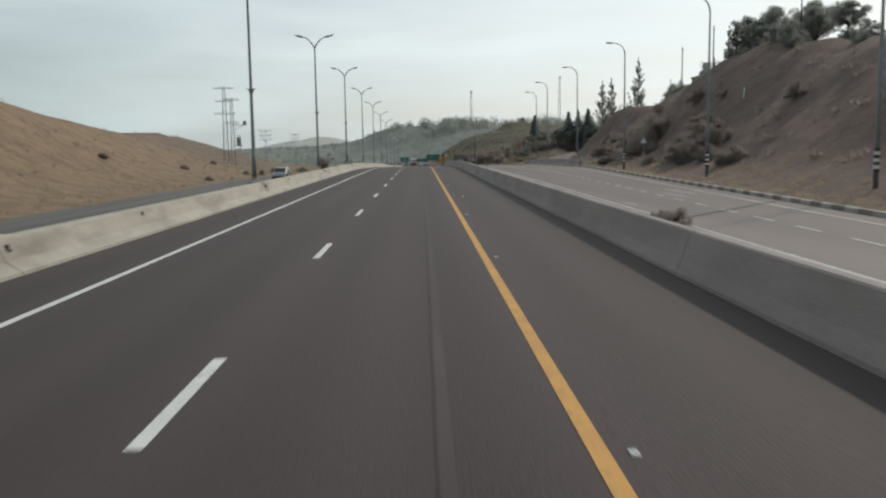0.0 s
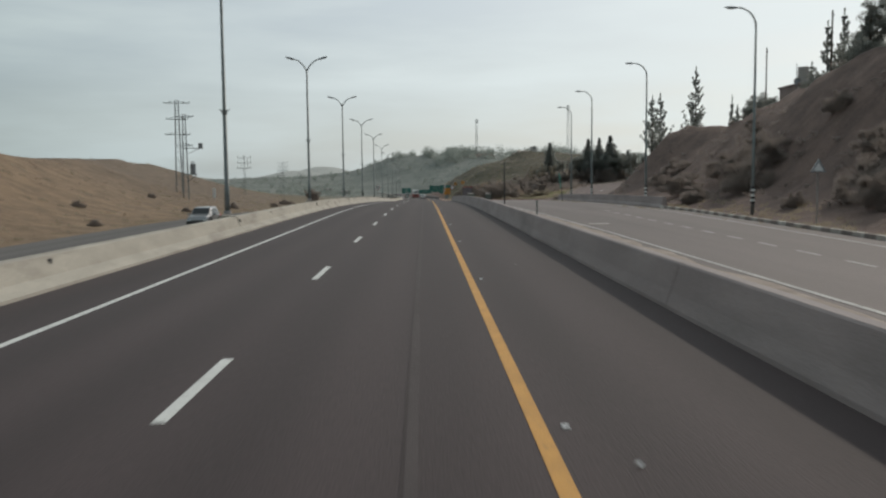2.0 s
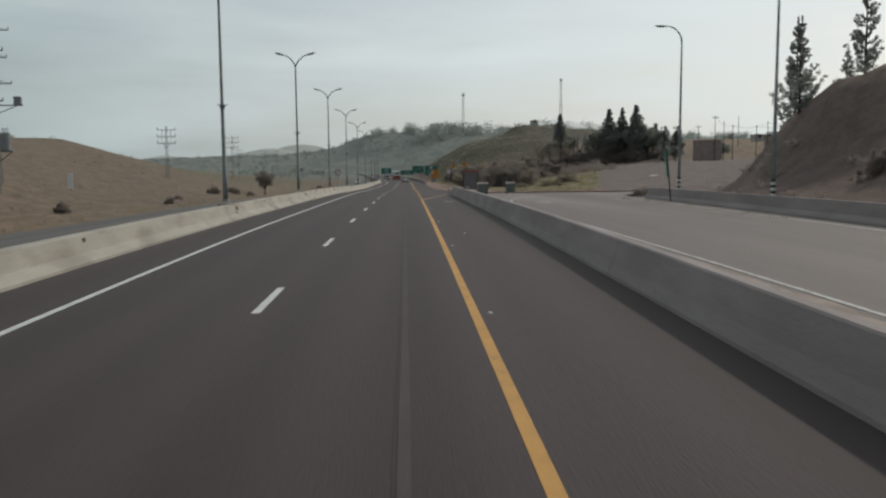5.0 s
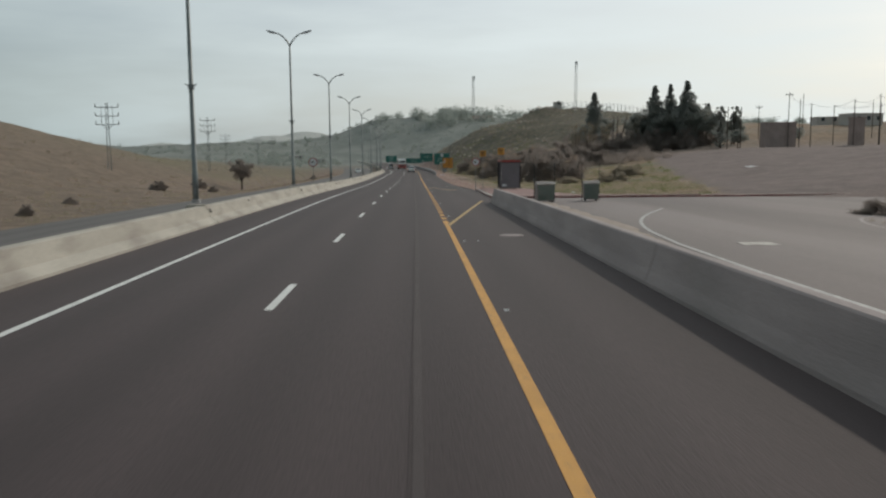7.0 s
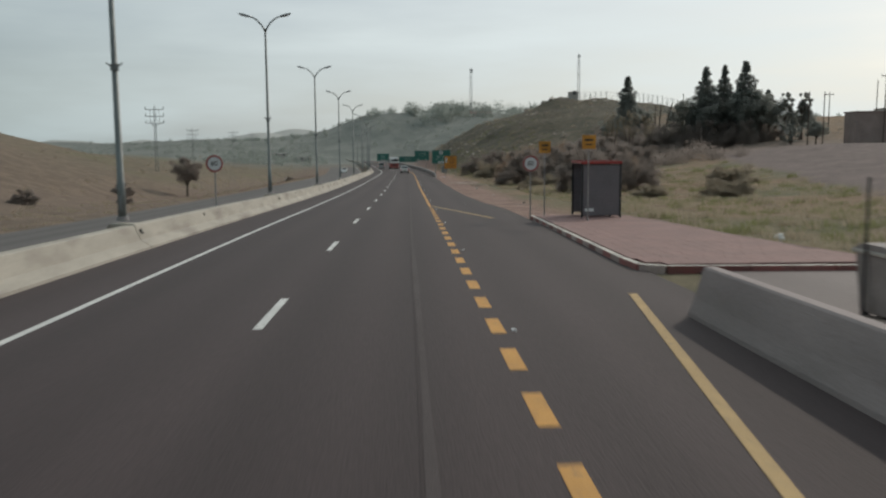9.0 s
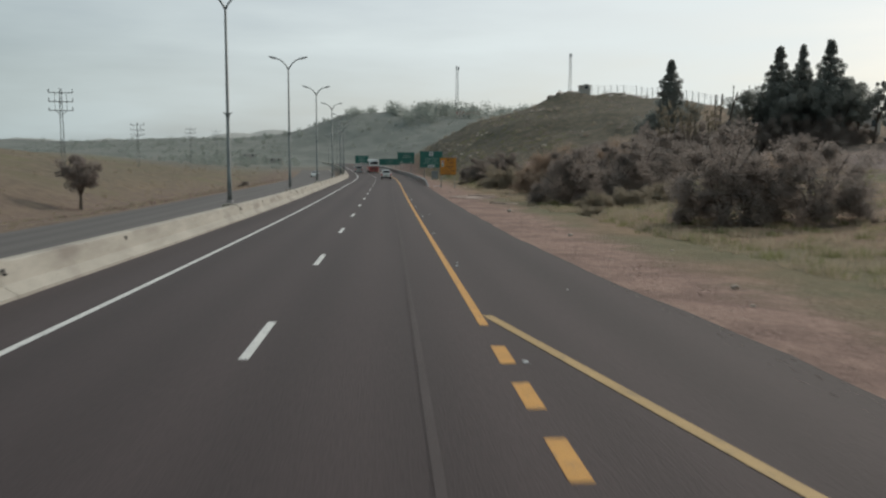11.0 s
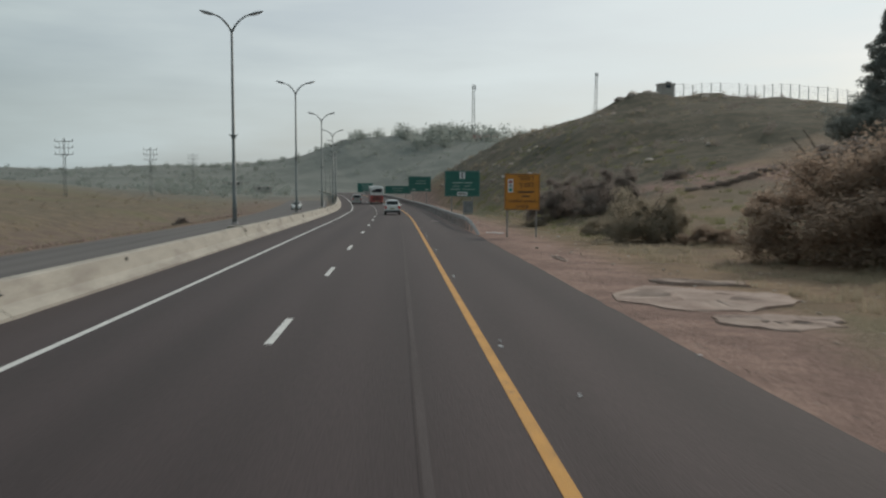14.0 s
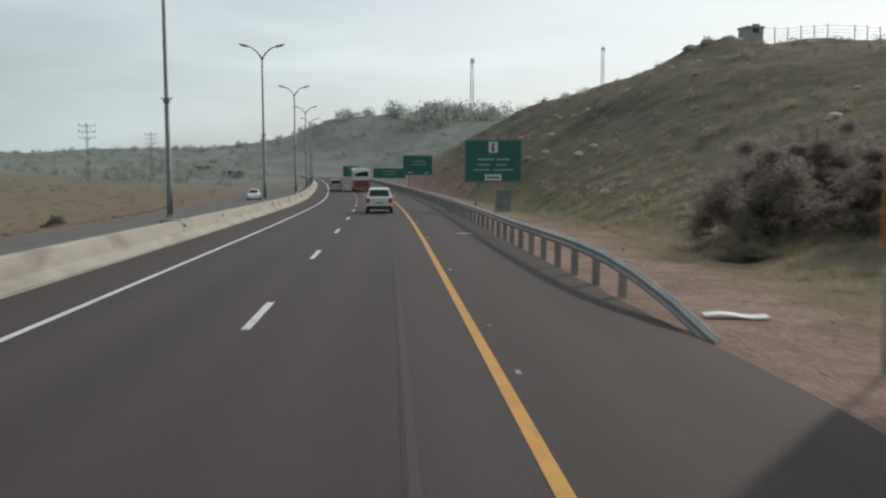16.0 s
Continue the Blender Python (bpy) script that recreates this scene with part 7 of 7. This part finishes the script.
def utility_pole(x, y, h, arm=True, label="slim wooden utility pole"):
    g = empty("utility_pole", (x, y, land_z(x, y)), 0, label, "utility pole", "village utility poles")
    part("pole", rod(bmesh.new(), (0, 0, -0.4), (0, 0, h), 0.11, 0.07, 8), M_BARK, g)
    if not arm:
        part("insulator", rod(bmesh.new(), (0.14, 0, h - 0.6), (0.14, 0, h - 0.4), 0.06, 0.04, 6), M_SIGN_BACK, g)
        return g
    bm = box(bmesh.new(), -0.8, 0.8, -0.06, 0.06, h - 0.55, h - 0.42)
    for xx in (-0.7, 0.0, 0.7):
        rod(bm, (xx, 0, h - 0.42), (xx, 0, h - 0.2), 0.05, 0.03, 6)
    part("cross_arm", bm, M_BARK, g)
    return g


poles = [(45.2, 134.0, 8.0), (42.8, 112.0, 6.6), (46.0, 92.0, 6.0), (77.4, 287.0, 10.8), (81.0, 285.0, 8.6), (89.1, 284.0, 9.0), (95.3, 286.0, 10.0), (104.0, 290.0, 9.0), (112.0, 298.0, 9.0), (93.0, 300.0, 8.5), (108.0, 312.0, 8.0), (117.0, 304.0, 9.0), (126.0, 318.0, 9.0), (84.0, 318.0, 8.0), (79.2, 286.0, 9.4), (93.8, 283.0, 8.2), (64.8, 286.0, 8.2), (68.2, 288.0, 8.2), (76.0, 332.0, 8.0), (62.0, 338.0, 7.0), (66.5, 342.0, 7.0), (100.0, 330.0, 9.0)]
for k, (x, y, h) in enumerate(poles):
    utility_pole(x, y, h, k % 5 == 3)
WIRE = tagged(new("overhead_wires"), "thin overhead wires between the village poles", "wires")
bm = bmesh.new()
for (x0, y0, h0), (x1, y1, h1) in zip(poles[3:12], poles[4:13]):
    a, b = Vector((x0, y0, land_z(x0, y0) + h0 - 0.2)), Vector((x1, y1, land_z(x1, y1) + h1 - 0.2))
    pts = [a.lerp(b, f) - Vector((0, 0, 1.0 * 4 * f * (1 - f))) for f in np.linspace(0, 1, 7)]
    tube(bm, pts, [0.025] * 7, 3)
part("wire", bm, M_WIRE, WIRE)

g = empty("bank_stake", (34.7, 79.1, land_z(34.7, 79.1)), 0, "leaning white stake on the face of the bank", "stake")
part("shaft", rod(bmesh.new(), (0, 0, -0.2), (0.10, 0, 0.95), 0.06, 0.05, 8), M_SIGN_WHITE, g)


# ---- vehicles ----
def section(y, zb, zs, zt, wb, ws, wt, r=0.12):
    """A closed cross section of a body at y: sill, belt and top heights with half widths."""
    half = [(0.0, zb), (wb * 0.85, zb), (wb, zb + 0.06), (ws, zb + (zs - zb) * 0.55), (ws * 0.985, zs), (ws + (wt - ws) * 0.5, zs + (zt - zs) * 0.5), (wt, zt - r * 0.8), (wt - r * 0.4, zt - r * 0.2), (wt - r, zt), (0.0, zt + 0.015)]
    return [(x, y, z) for x, z in half] + [(-x, y, z) for x, z in half[-2:0:-1]]


def wheel(g, x, y, r, w=0.22):
    m = Matrix.Translation((x, y, r)) @ Matrix.Rotation(math.pi / 2, 4, "Y")
    bm = bmesh.new()
    n = 22
    prof = [(r * 0.60, -w / 2), (r * 0.93, -w / 2), (r, -w * 0.32), (r, w * 0.32), (r * 0.93, w / 2), (r * 0.60, w / 2)]
    rows = [[(a * math.cos(2 * math.pi * i / n), a * math.sin(2 * math.pi * i / n), b) for a, b in prof] for i in range(n)]
    loft(bm, rows + rows[:1], cap=False)
    tyre = part("tyre", bm, M_RUBBER, None, smooth=False)
    wh = tagged(new("wheel"), "")
    wh.parent = g
    wh.matrix_basis = m
    tyre.parent = wh
    bm = bmesh.new()
    s = 1 if x > 0 else -1
    rod(bm, (0, 0, s * w * 0.15), (0, 0, s * w * 0.3), r * 0.595, r * 0.58, 20)
    for k in range(5):
        a = k * 2 * math.pi / 5
        rod(bm, (0, 0, s * w * 0.34), (math.cos(a) * r * 0.55, math.sin(a) * r * 0.55, s * w * 0.33), r * 0.09, r * 0.07, 5)
    part("rim", bm, M_RIM, wh)


def car(name, paint, label, L=4.5, W=1.84, H=1.66, kind="suv", roof_rails=False, category="car"):
    g = empty(name, label=label, category=category)
    hw = W / 2
    zb, belt = 0.30 if kind == "suv" else 0.24, H * 0.58
    hood = H * 0.60
    if kind == "van":
        st = [(0.0, belt * 0.98, belt + 0.02, 0.93, 0.90, 0.84), (0.05, belt, H * 0.985, 0.96, 0.94, 0.80), (0.35, belt, H, 1, 0.99, 0.82), (L * 0.62, belt, H, 1, 0.99, 0.82), (L * 0.76, belt, H * 0.80, 1, 0.98, 0.80), (L * 0.84, hood * 0.97, hood, 1, 0.96, 0.86), (L * 0.97, hood * 0.84, hood * 0.88, 0.96, 0.90, 0.80), (L, hood * 0.6, hood * 0.64, 0.85, 0.82, 0.72)]
    elif kind == "sedan":
        st = [(0.0, belt * 0.92, belt * 0.96, 0.92, 0.88, 0.80), (0.10, belt, belt * 1.06, 0.97, 0.94, 0.84), (L * 0.16, belt, belt * 1.10, 1, 0.97, 0.84), (L * 0.30, belt, H * 0.97, 1, 0.97, 0.70), (L * 0.48, belt, H, 1, 0.97, 0.72), (L * 0.60, belt, H * 0.96, 1, 0.97, 0.72), (L * 0.73, belt, belt * 1.1, 1, 0.96, 0.82), (L * 0.95, belt * 0.86, belt * 0.92, 0.96, 0.9, 0.8), (L, belt * 0.6, belt * 0.66, 0.86, 0.82, 0.72)]
    else:
        st = [(0.0, belt * 0.96, belt + 0.03, 0.93, 0.90, 0.82), (0.08, belt, belt + 0.12, 0.97, 0.95, 0.82), (0.42, belt, H * 0.975, 1, 0.98, 0.74), (0.9, belt, H, 1, 0.985, 0.75), (L * 0.50, belt, H, 1, 0.985, 0.76), (L * 0.60, belt, H * 0.96, 1, 0.985, 0.76), (L * 0.73, belt, belt * 1.12, 1, 0.97, 0.82), (L * 0.94, belt * 0.9, belt * 0.97, 0.96, 0.92, 0.8), (L, belt * 0.62, belt * 0.70, 0.86, 0.84, 0.74)]
    bm = bmesh.new()
    loft(bm, [section(y, zb, zs, zt, hw * a, hw * b, hw * c) for y, zs, zt, a, b, c in st])
    bmesh.ops.recalc_face_normals(bm, faces=bm.faces[:])
    body = part("body", bm, paint, g, smooth=False)
    # rear window follows the slope of the tail
    (y0, _, zt0, _, _, c0), (y1, _, zt1, _, _, c1) = (st[1], st[2]) if kind != "sedan" else (st[2], st[3])
    if kind == "van":
        (y0, zt0, c0), (y1, zt1, c1) = (0.0, belt + 0.02, 0.84), (0.05, H * 0.985, 0.80)
    d = Vector((0, y1 - y0, zt1 - zt0))
    nrm = Vector((0, -d.z, d.y)).normalized()
    pts = []
    for f, k in ((0.10, 0.90), (0.84, 0.90)):
        c = Vector((0, y0, zt0)) + d * f + nrm * 0.022
        wdt = hw * (c0 + (c1 - c0) * f) * k
        pts.append((c, wdt))
    bm = bmesh.new()
    rows = []
    for off in (0.0, -0.02):
        rows.append([Vector((s * w, 0, 0)) + c + nrm * off for (c, w), s in ((pts[0], -1), (pts[0], 1), (pts[1], 1), (pts[1], -1))])
    loft(bm, rows)
    bmesh.ops.recalc_face_normals(bm, faces=bm.faces[:])
    part("rear_window", bm, M_GLASS, body, "dark rear window")
    # side windows, a dark band with pillars left between
    ys = [y for y, *_ in st]
    roof0, roof1 = st[2][0] + 0.10, (L * 0.62 if kind != "sedan" else L * 0.60)
    for s in (-1, 1):
        edges = np.linspace(roof0, roof1, 4 if kind != "sedan" else 3)
        for a, b in zip(edges, edges[1:]):
            bm = bmesh.new()
            rows = []
            for yy in (a + 0.04, b - 0.04):
                zt = float(np.interp(yy, ys, [q[2] for q in st]))
                ws = hw * float(np.interp(yy, ys, [q[4] for q in st])) * 0.985
                wt = hw * float(np.interp(yy, ys, [q[5] for q in st]))
                z0, z1 = belt + 0.04, zt - 0.13
                f0, f1 = (z0 - belt) / (zt - belt), (z1 - belt) / (zt - belt)
                xa, xb = ws + (wt - ws) * f0, ws + (wt - ws) * f1
                rows.append([(s * (xa + 0.012), yy, z0), (s * (xb + 0.012), yy, z1), (s * (xb - 0.02), yy, z1), (s * (xa - 0.02), yy, z0)])
            loft(bm, rows)
            bmesh.ops.recalc_face_normals(bm, faces=bm.faces[:])
            part("side_window", bm, M_GLASS, body)
    (ya, _, za, _, _, ca), (yb, _, zb2, _, _, cb) = st[-4] if kind != "suv" else st[5], st[-3] if kind != "suv" else st[6]
    bm = bmesh.new()
    dd = Vector((0, yb - ya, zb2 - za))
    nn = Vector((0, -dd.z, dd.y)).normalized()
    rows = []
    for off in (0.022, 0.0):
        rows.append([Vector((s * hw * (ca + (cb - ca) * f) * 0.9, ya, za)) + dd * f + nn * off for f, s in ((0.08, -1), (0.08, 1), (0.9, 1), (0.9, -1))])
    loft(bm, rows)
    bmesh.ops.recalc_face_normals(bm, faces=bm.faces[:])
    part("windscreen", bm, M_GLASS, body)
    part("rear_bumper", box(bmesh.new(), -hw * 0.95, hw * 0.95, -0.07, 0.16, zb - 0.03, zb + 0.22, 0.04), M_TRIM if kind == "suv" else paint, g, "rear bumper")
    part("front_bumper", box(bmesh.new(), -hw * 0.86, hw * 0.86, L - 0.12, L + 0.06, zb - 0.02, zb + 0.24, 0.05), M_TRIM if kind == "suv" else paint, g)
    lz = belt - (0.16 if kind != "van" else 0.22)
    for s in (-1, 1):
        bm = box(bmesh.new(), s * hw * 0.83 - 0.12, s * hw * 0.83 + 0.12, -0.03, 0.14, lz - 0.12, lz + 0.22, 0.03)
        part("tail_light", bm, M_TAIL, g, "red tail light")
        part("headlight", box(bmesh.new(), s * hw * 0.68 - 0.15, s * hw * 0.68 + 0.15, L - 0.14, L - 0.01 + 0.03, belt * 0.60, belt * 0.72, 0.02), M_LENS, g, "clear headlight")
        bm = box(bmesh.new(), s * (hw + 0.10) - 0.09, s * (hw + 0.10) + 0.09, L * 0.62, L * 0.62 + 0.10, belt + 0.02, belt + 0.18, 0.03)
        rod(bm, (s * hw * 0.92, L * 0.63, belt + 0.06), (s * (hw + 0.05), L * 0.63, belt + 0.08), 0.03, 0.03, 6)
        part("mirror", bm, paint, g)
        if roof_rails:
            part("roof_rail", rod(bmesh.new(), (s * hw * 0.62, 0.7, H + 0.05), (s * hw * 0.62, L * 0.55, H + 0.05), 0.02, 0.02, 6), M_TRIM, g)
    pl = part("number_plate", box(bmesh.new(), -0.26, 0.26, -0.032, -0.012, zb + 0.36, zb + 0.48), M_PLATE, g, "yellow plate with a plain dark bar")
    part("plate_bar", box(bmesh.new(), -0.20, 0.20, -0.038, -0.033, zb + 0.395, zb + 0.445), M_TEXT, pl)
    r = 0.35 if kind == "suv" else 0.31
    for s in (-1, 1):
        for y in (L * 0.19, L * 0.80):
            wheel(g, s * (hw - 0.12), y, r)
            bm = bmesh.new()
            n = 14
            rows = []
            for a in np.linspace(-0.25, math.pi + 0.25, n):
                c0, s0 = math.cos(a), math.sin(a)
                rows.append([(s * (hw * 1.003), y + c0 * (r + 0.02), max(0.22, r + s0 * (r + 0.02))), (s * (hw * 1.003), y + c0 * (r + 0.09), max(0.22, r + s0 * (r + 0.09))), (s * (hw * 0.93), y + c0 * (r + 0.09), max(0.22, r + s0 * (r + 0.09))), (s * (hw * 0.93), y + c0 * (r + 0.02), max(0.22, r + s0 * (r + 0.02)))])
            loft(bm, rows)
            part("wheel_arch", bm, M_TRIM, g)
    return g


def place(g, u, y, z=0.0, turn=0.0):
    g.matrix_basis = Matrix.Translation(at_road(u, y, z)) @ pose(0, 0, 0, 0, 0, heading(y + 2) + turn)


place(car("suv", M_CAR_WHITE, "white compact SUV with black lower trim in its lane ahead", 4.4, 1.84, 1.70, "suv", True), 1.88, 347.5)
place(car("minivan", M_CAR_SILVER, "silver-grey minivan with roof rails in the inner lane", 4.5, 1.80, 1.78, "van", True), -2.4, 421.0)
place(car("hatchback", M_CAR_GREY, "dusty silver-grey hatchback on the opposite carriageway", 3.7, 1.64, 1.46, "suv"), -13.3, 91.6, -0.917, 180)
place(car("car", M_CAR_WHITE, "white car on the opposite carriageway", 4.4, 1.76, 1.46, "sedan"), -13.9, 414.0, -0.917, 180)


def coach():
    g = empty("coach", label="tall red and white touring coach in its lane ahead", category="bus")
    L, hw, H = 11.5, 1.25, 3.45

    def ring(y, z0, z1, w, r=0.22, top=True):
        half = [(0, z0), (w * 0.9, z0), (w, z0 + 0.1), (w, z1 - r), (w - r * 0.3, z1 - r * 0.3), (w - r, z1), (0, z1 + 0.04)] if top else [(0, z0), (w * 0.9, z0), (w, z0 + 0.1), (w, z1 - 0.1), (w, z1 - 0.05), (w, z1), (0, z1)]
        return [(x, y, z) for x, z in half] + [(-x, y, z) for x, z in half[-2:0:-1]]
    bm = bmesh.new()
    loft(bm, [ring(0.06, 0.42, 1.72, hw * 0.97, top=False), ring(0.25, 0.38, 1.72, hw, top=False), ring(L - 0.3, 0.38, 1.72, hw, top=False), ring(L, 0.42, 1.72, hw * 0.94, top=False)])
    bmesh.ops.recalc_face_normals(bm, faces=bm.faces[:])
    low = part("lower_body", bm, M_BUS_RED, g, "red lower body")
    bm = bmesh.new()
    loft(bm, [ring(0.06, 1.722, 3.05, hw * 0.97), ring(0.22, 1.722, H - 0.02, hw), ring(1.2, 1.722, H, hw), ring(L - 0.9, 1.722, H, hw), ring(L - 0.25, 1.722, H - 0.15, hw * 0.98), ring(L, 1.722, 2.9, hw * 0.94)])
    bmesh.ops.recalc_face_normals(bm, faces=bm.faces[:])
    up = part("upper_body", bm, M_CAR_WHITE, g, "white upper body")
    bm = bmesh.new()
    loft(bm, [[(x, y + dy, z) for x, z, dy in ((-0.98, 2.28, 0), (0.98, 2.28, 0), (1.02, 2.9, 0.0), (0.9, 3.12, 0.06), (-0.9, 3.12, 0.06), (-1.02, 2.9, 0.0))] for y in (0.035, 0.075)])
    bmesh.ops.recalc_face_normals(bm, faces=bm.faces[:])
    part("rear_window", bm, M_GLASS, up, "wide dark rear window")
    for s in (-1, 1):
        for k in range(6):
            y0 = 0.7 + k * 1.62
            part("side_window", box(bmesh.new(), s * (hw + 0.004) - 0.012, s * (hw + 0.004) + 0.012, y0, y0 + 1.5, 1.95, 2.95), M_GLASS, up)
        part("tail_light", box(bmesh.new(), s * 1.05 - 0.09, s * 1.05 + 0.09, 0.02, 0.10, 1.0, 1.5, 0.02), M_TAIL, g, "red tail light")
        bm = box(bmesh.new(), s * 1.55 - 0.08, s * 1.55 + 0.08, L + 0.05, L + 0.2, 2.3, 2.75, 0.03)
        tube(bm, [(s * 1.1, L - 0.2, 3.0), (s * 1.5, L + 0.1, 3.0), (s * 1.55, L + 0.12, 2.7)], [0.03] * 3, 6)
        part("mirror", bm, M_TRIM, g)
        for y in (2.6, 3.7, L - 2.6):
            wheel(g, s * (hw - 0.18), y, 0.5, 0.3)
    part("engine_grille", box(bmesh.new(), -0.8, 0.8, 0.03, 0.08, 0.75, 1.55, 0.01), M_TRIM, low)
    for k in range(6):
        part("grille_slat", box(bmesh.new(), -0.76, 0.76, 0.012, 0.028, 0.80 + 0.12 * k, 0.86 + 0.12 * k), M_BUS_RED, low)
    part("rear_bumper", box(bmesh.new(), -1.2, 1.2, -0.03, 0.2, 0.36, 0.66, 0.05), M_BUS_RED, g)
    part("windscreen", box(bmesh.new(), -1.08, 1.08, L + 0.0, L + 0.03, 1.3, 2.85, 0.01), M_GLASS, g)
    pl = part("number_plate", box(bmesh.new(), -0.26, 0.26, -0.05, -0.032, 0.46, 0.58), M_PLATE, g)
    part("plate_bar", box(bmesh.new(), -0.2, 0.2, -0.056, -0.051, 0.495, 0.545), M_TEXT, pl)
    return g


place(coach(), 1.35, 415.5)


# ---- red pavers of the bus stop platform, nearest part as single stones ----
me = mesh_of(box(bmesh.new(), 0.003, 0.397, 0.003, 0.397, 0.0, 0.04, 0.004), "paver", M_PAVER)
for r in range(49):
    y = 174.42 + 0.4 * r
    left = 7.84 + max(0.0, (y - 176) * 0.0183) + (0.12 if r < 3 else 0.0) + (0.4 if r < 1 else 0.0)
    for k in range(7 if r > 8 else 13):
        share("paver", me, PLATFORM, Matrix.Translation(at_road(left + 0.4 * k, y, 0.116 + 0.001 * ((k * 7 + r * 3) % 4))))
bm = bmesh.new()
for r in range(49):
    y = 174.42 + 0.4 * r
    left = 7.84 + max(0.0, (y - 176) * 0.0183) + (0.12 if r < 3 else 0.0) + (0.4 if r < 1 else 0.0)
    k0 = 7 if r > 8 else 13
    right = float(np.interp(y, [174, 176, 182, 190, 194], [24.0, 13.6, 12.9, 12.5, 11.8]))
    n = int((right - left) / 0.4)
    for k in range(k0, n):
        p = at_road(left + 0.4 * k, y, 0.116 + 0.001 * ((k * 7 + r * 3) % 4))
        box(bm, p.x + 0.004, p.x + 0.396, p.y + 0.004, p.y + 0.396, p.z, p.z + 0.04)
ob = part("paver_field", bm, M_PAVER, PLATFORM)
tagged(ob, "rest of the red pavers", kind="stuff")
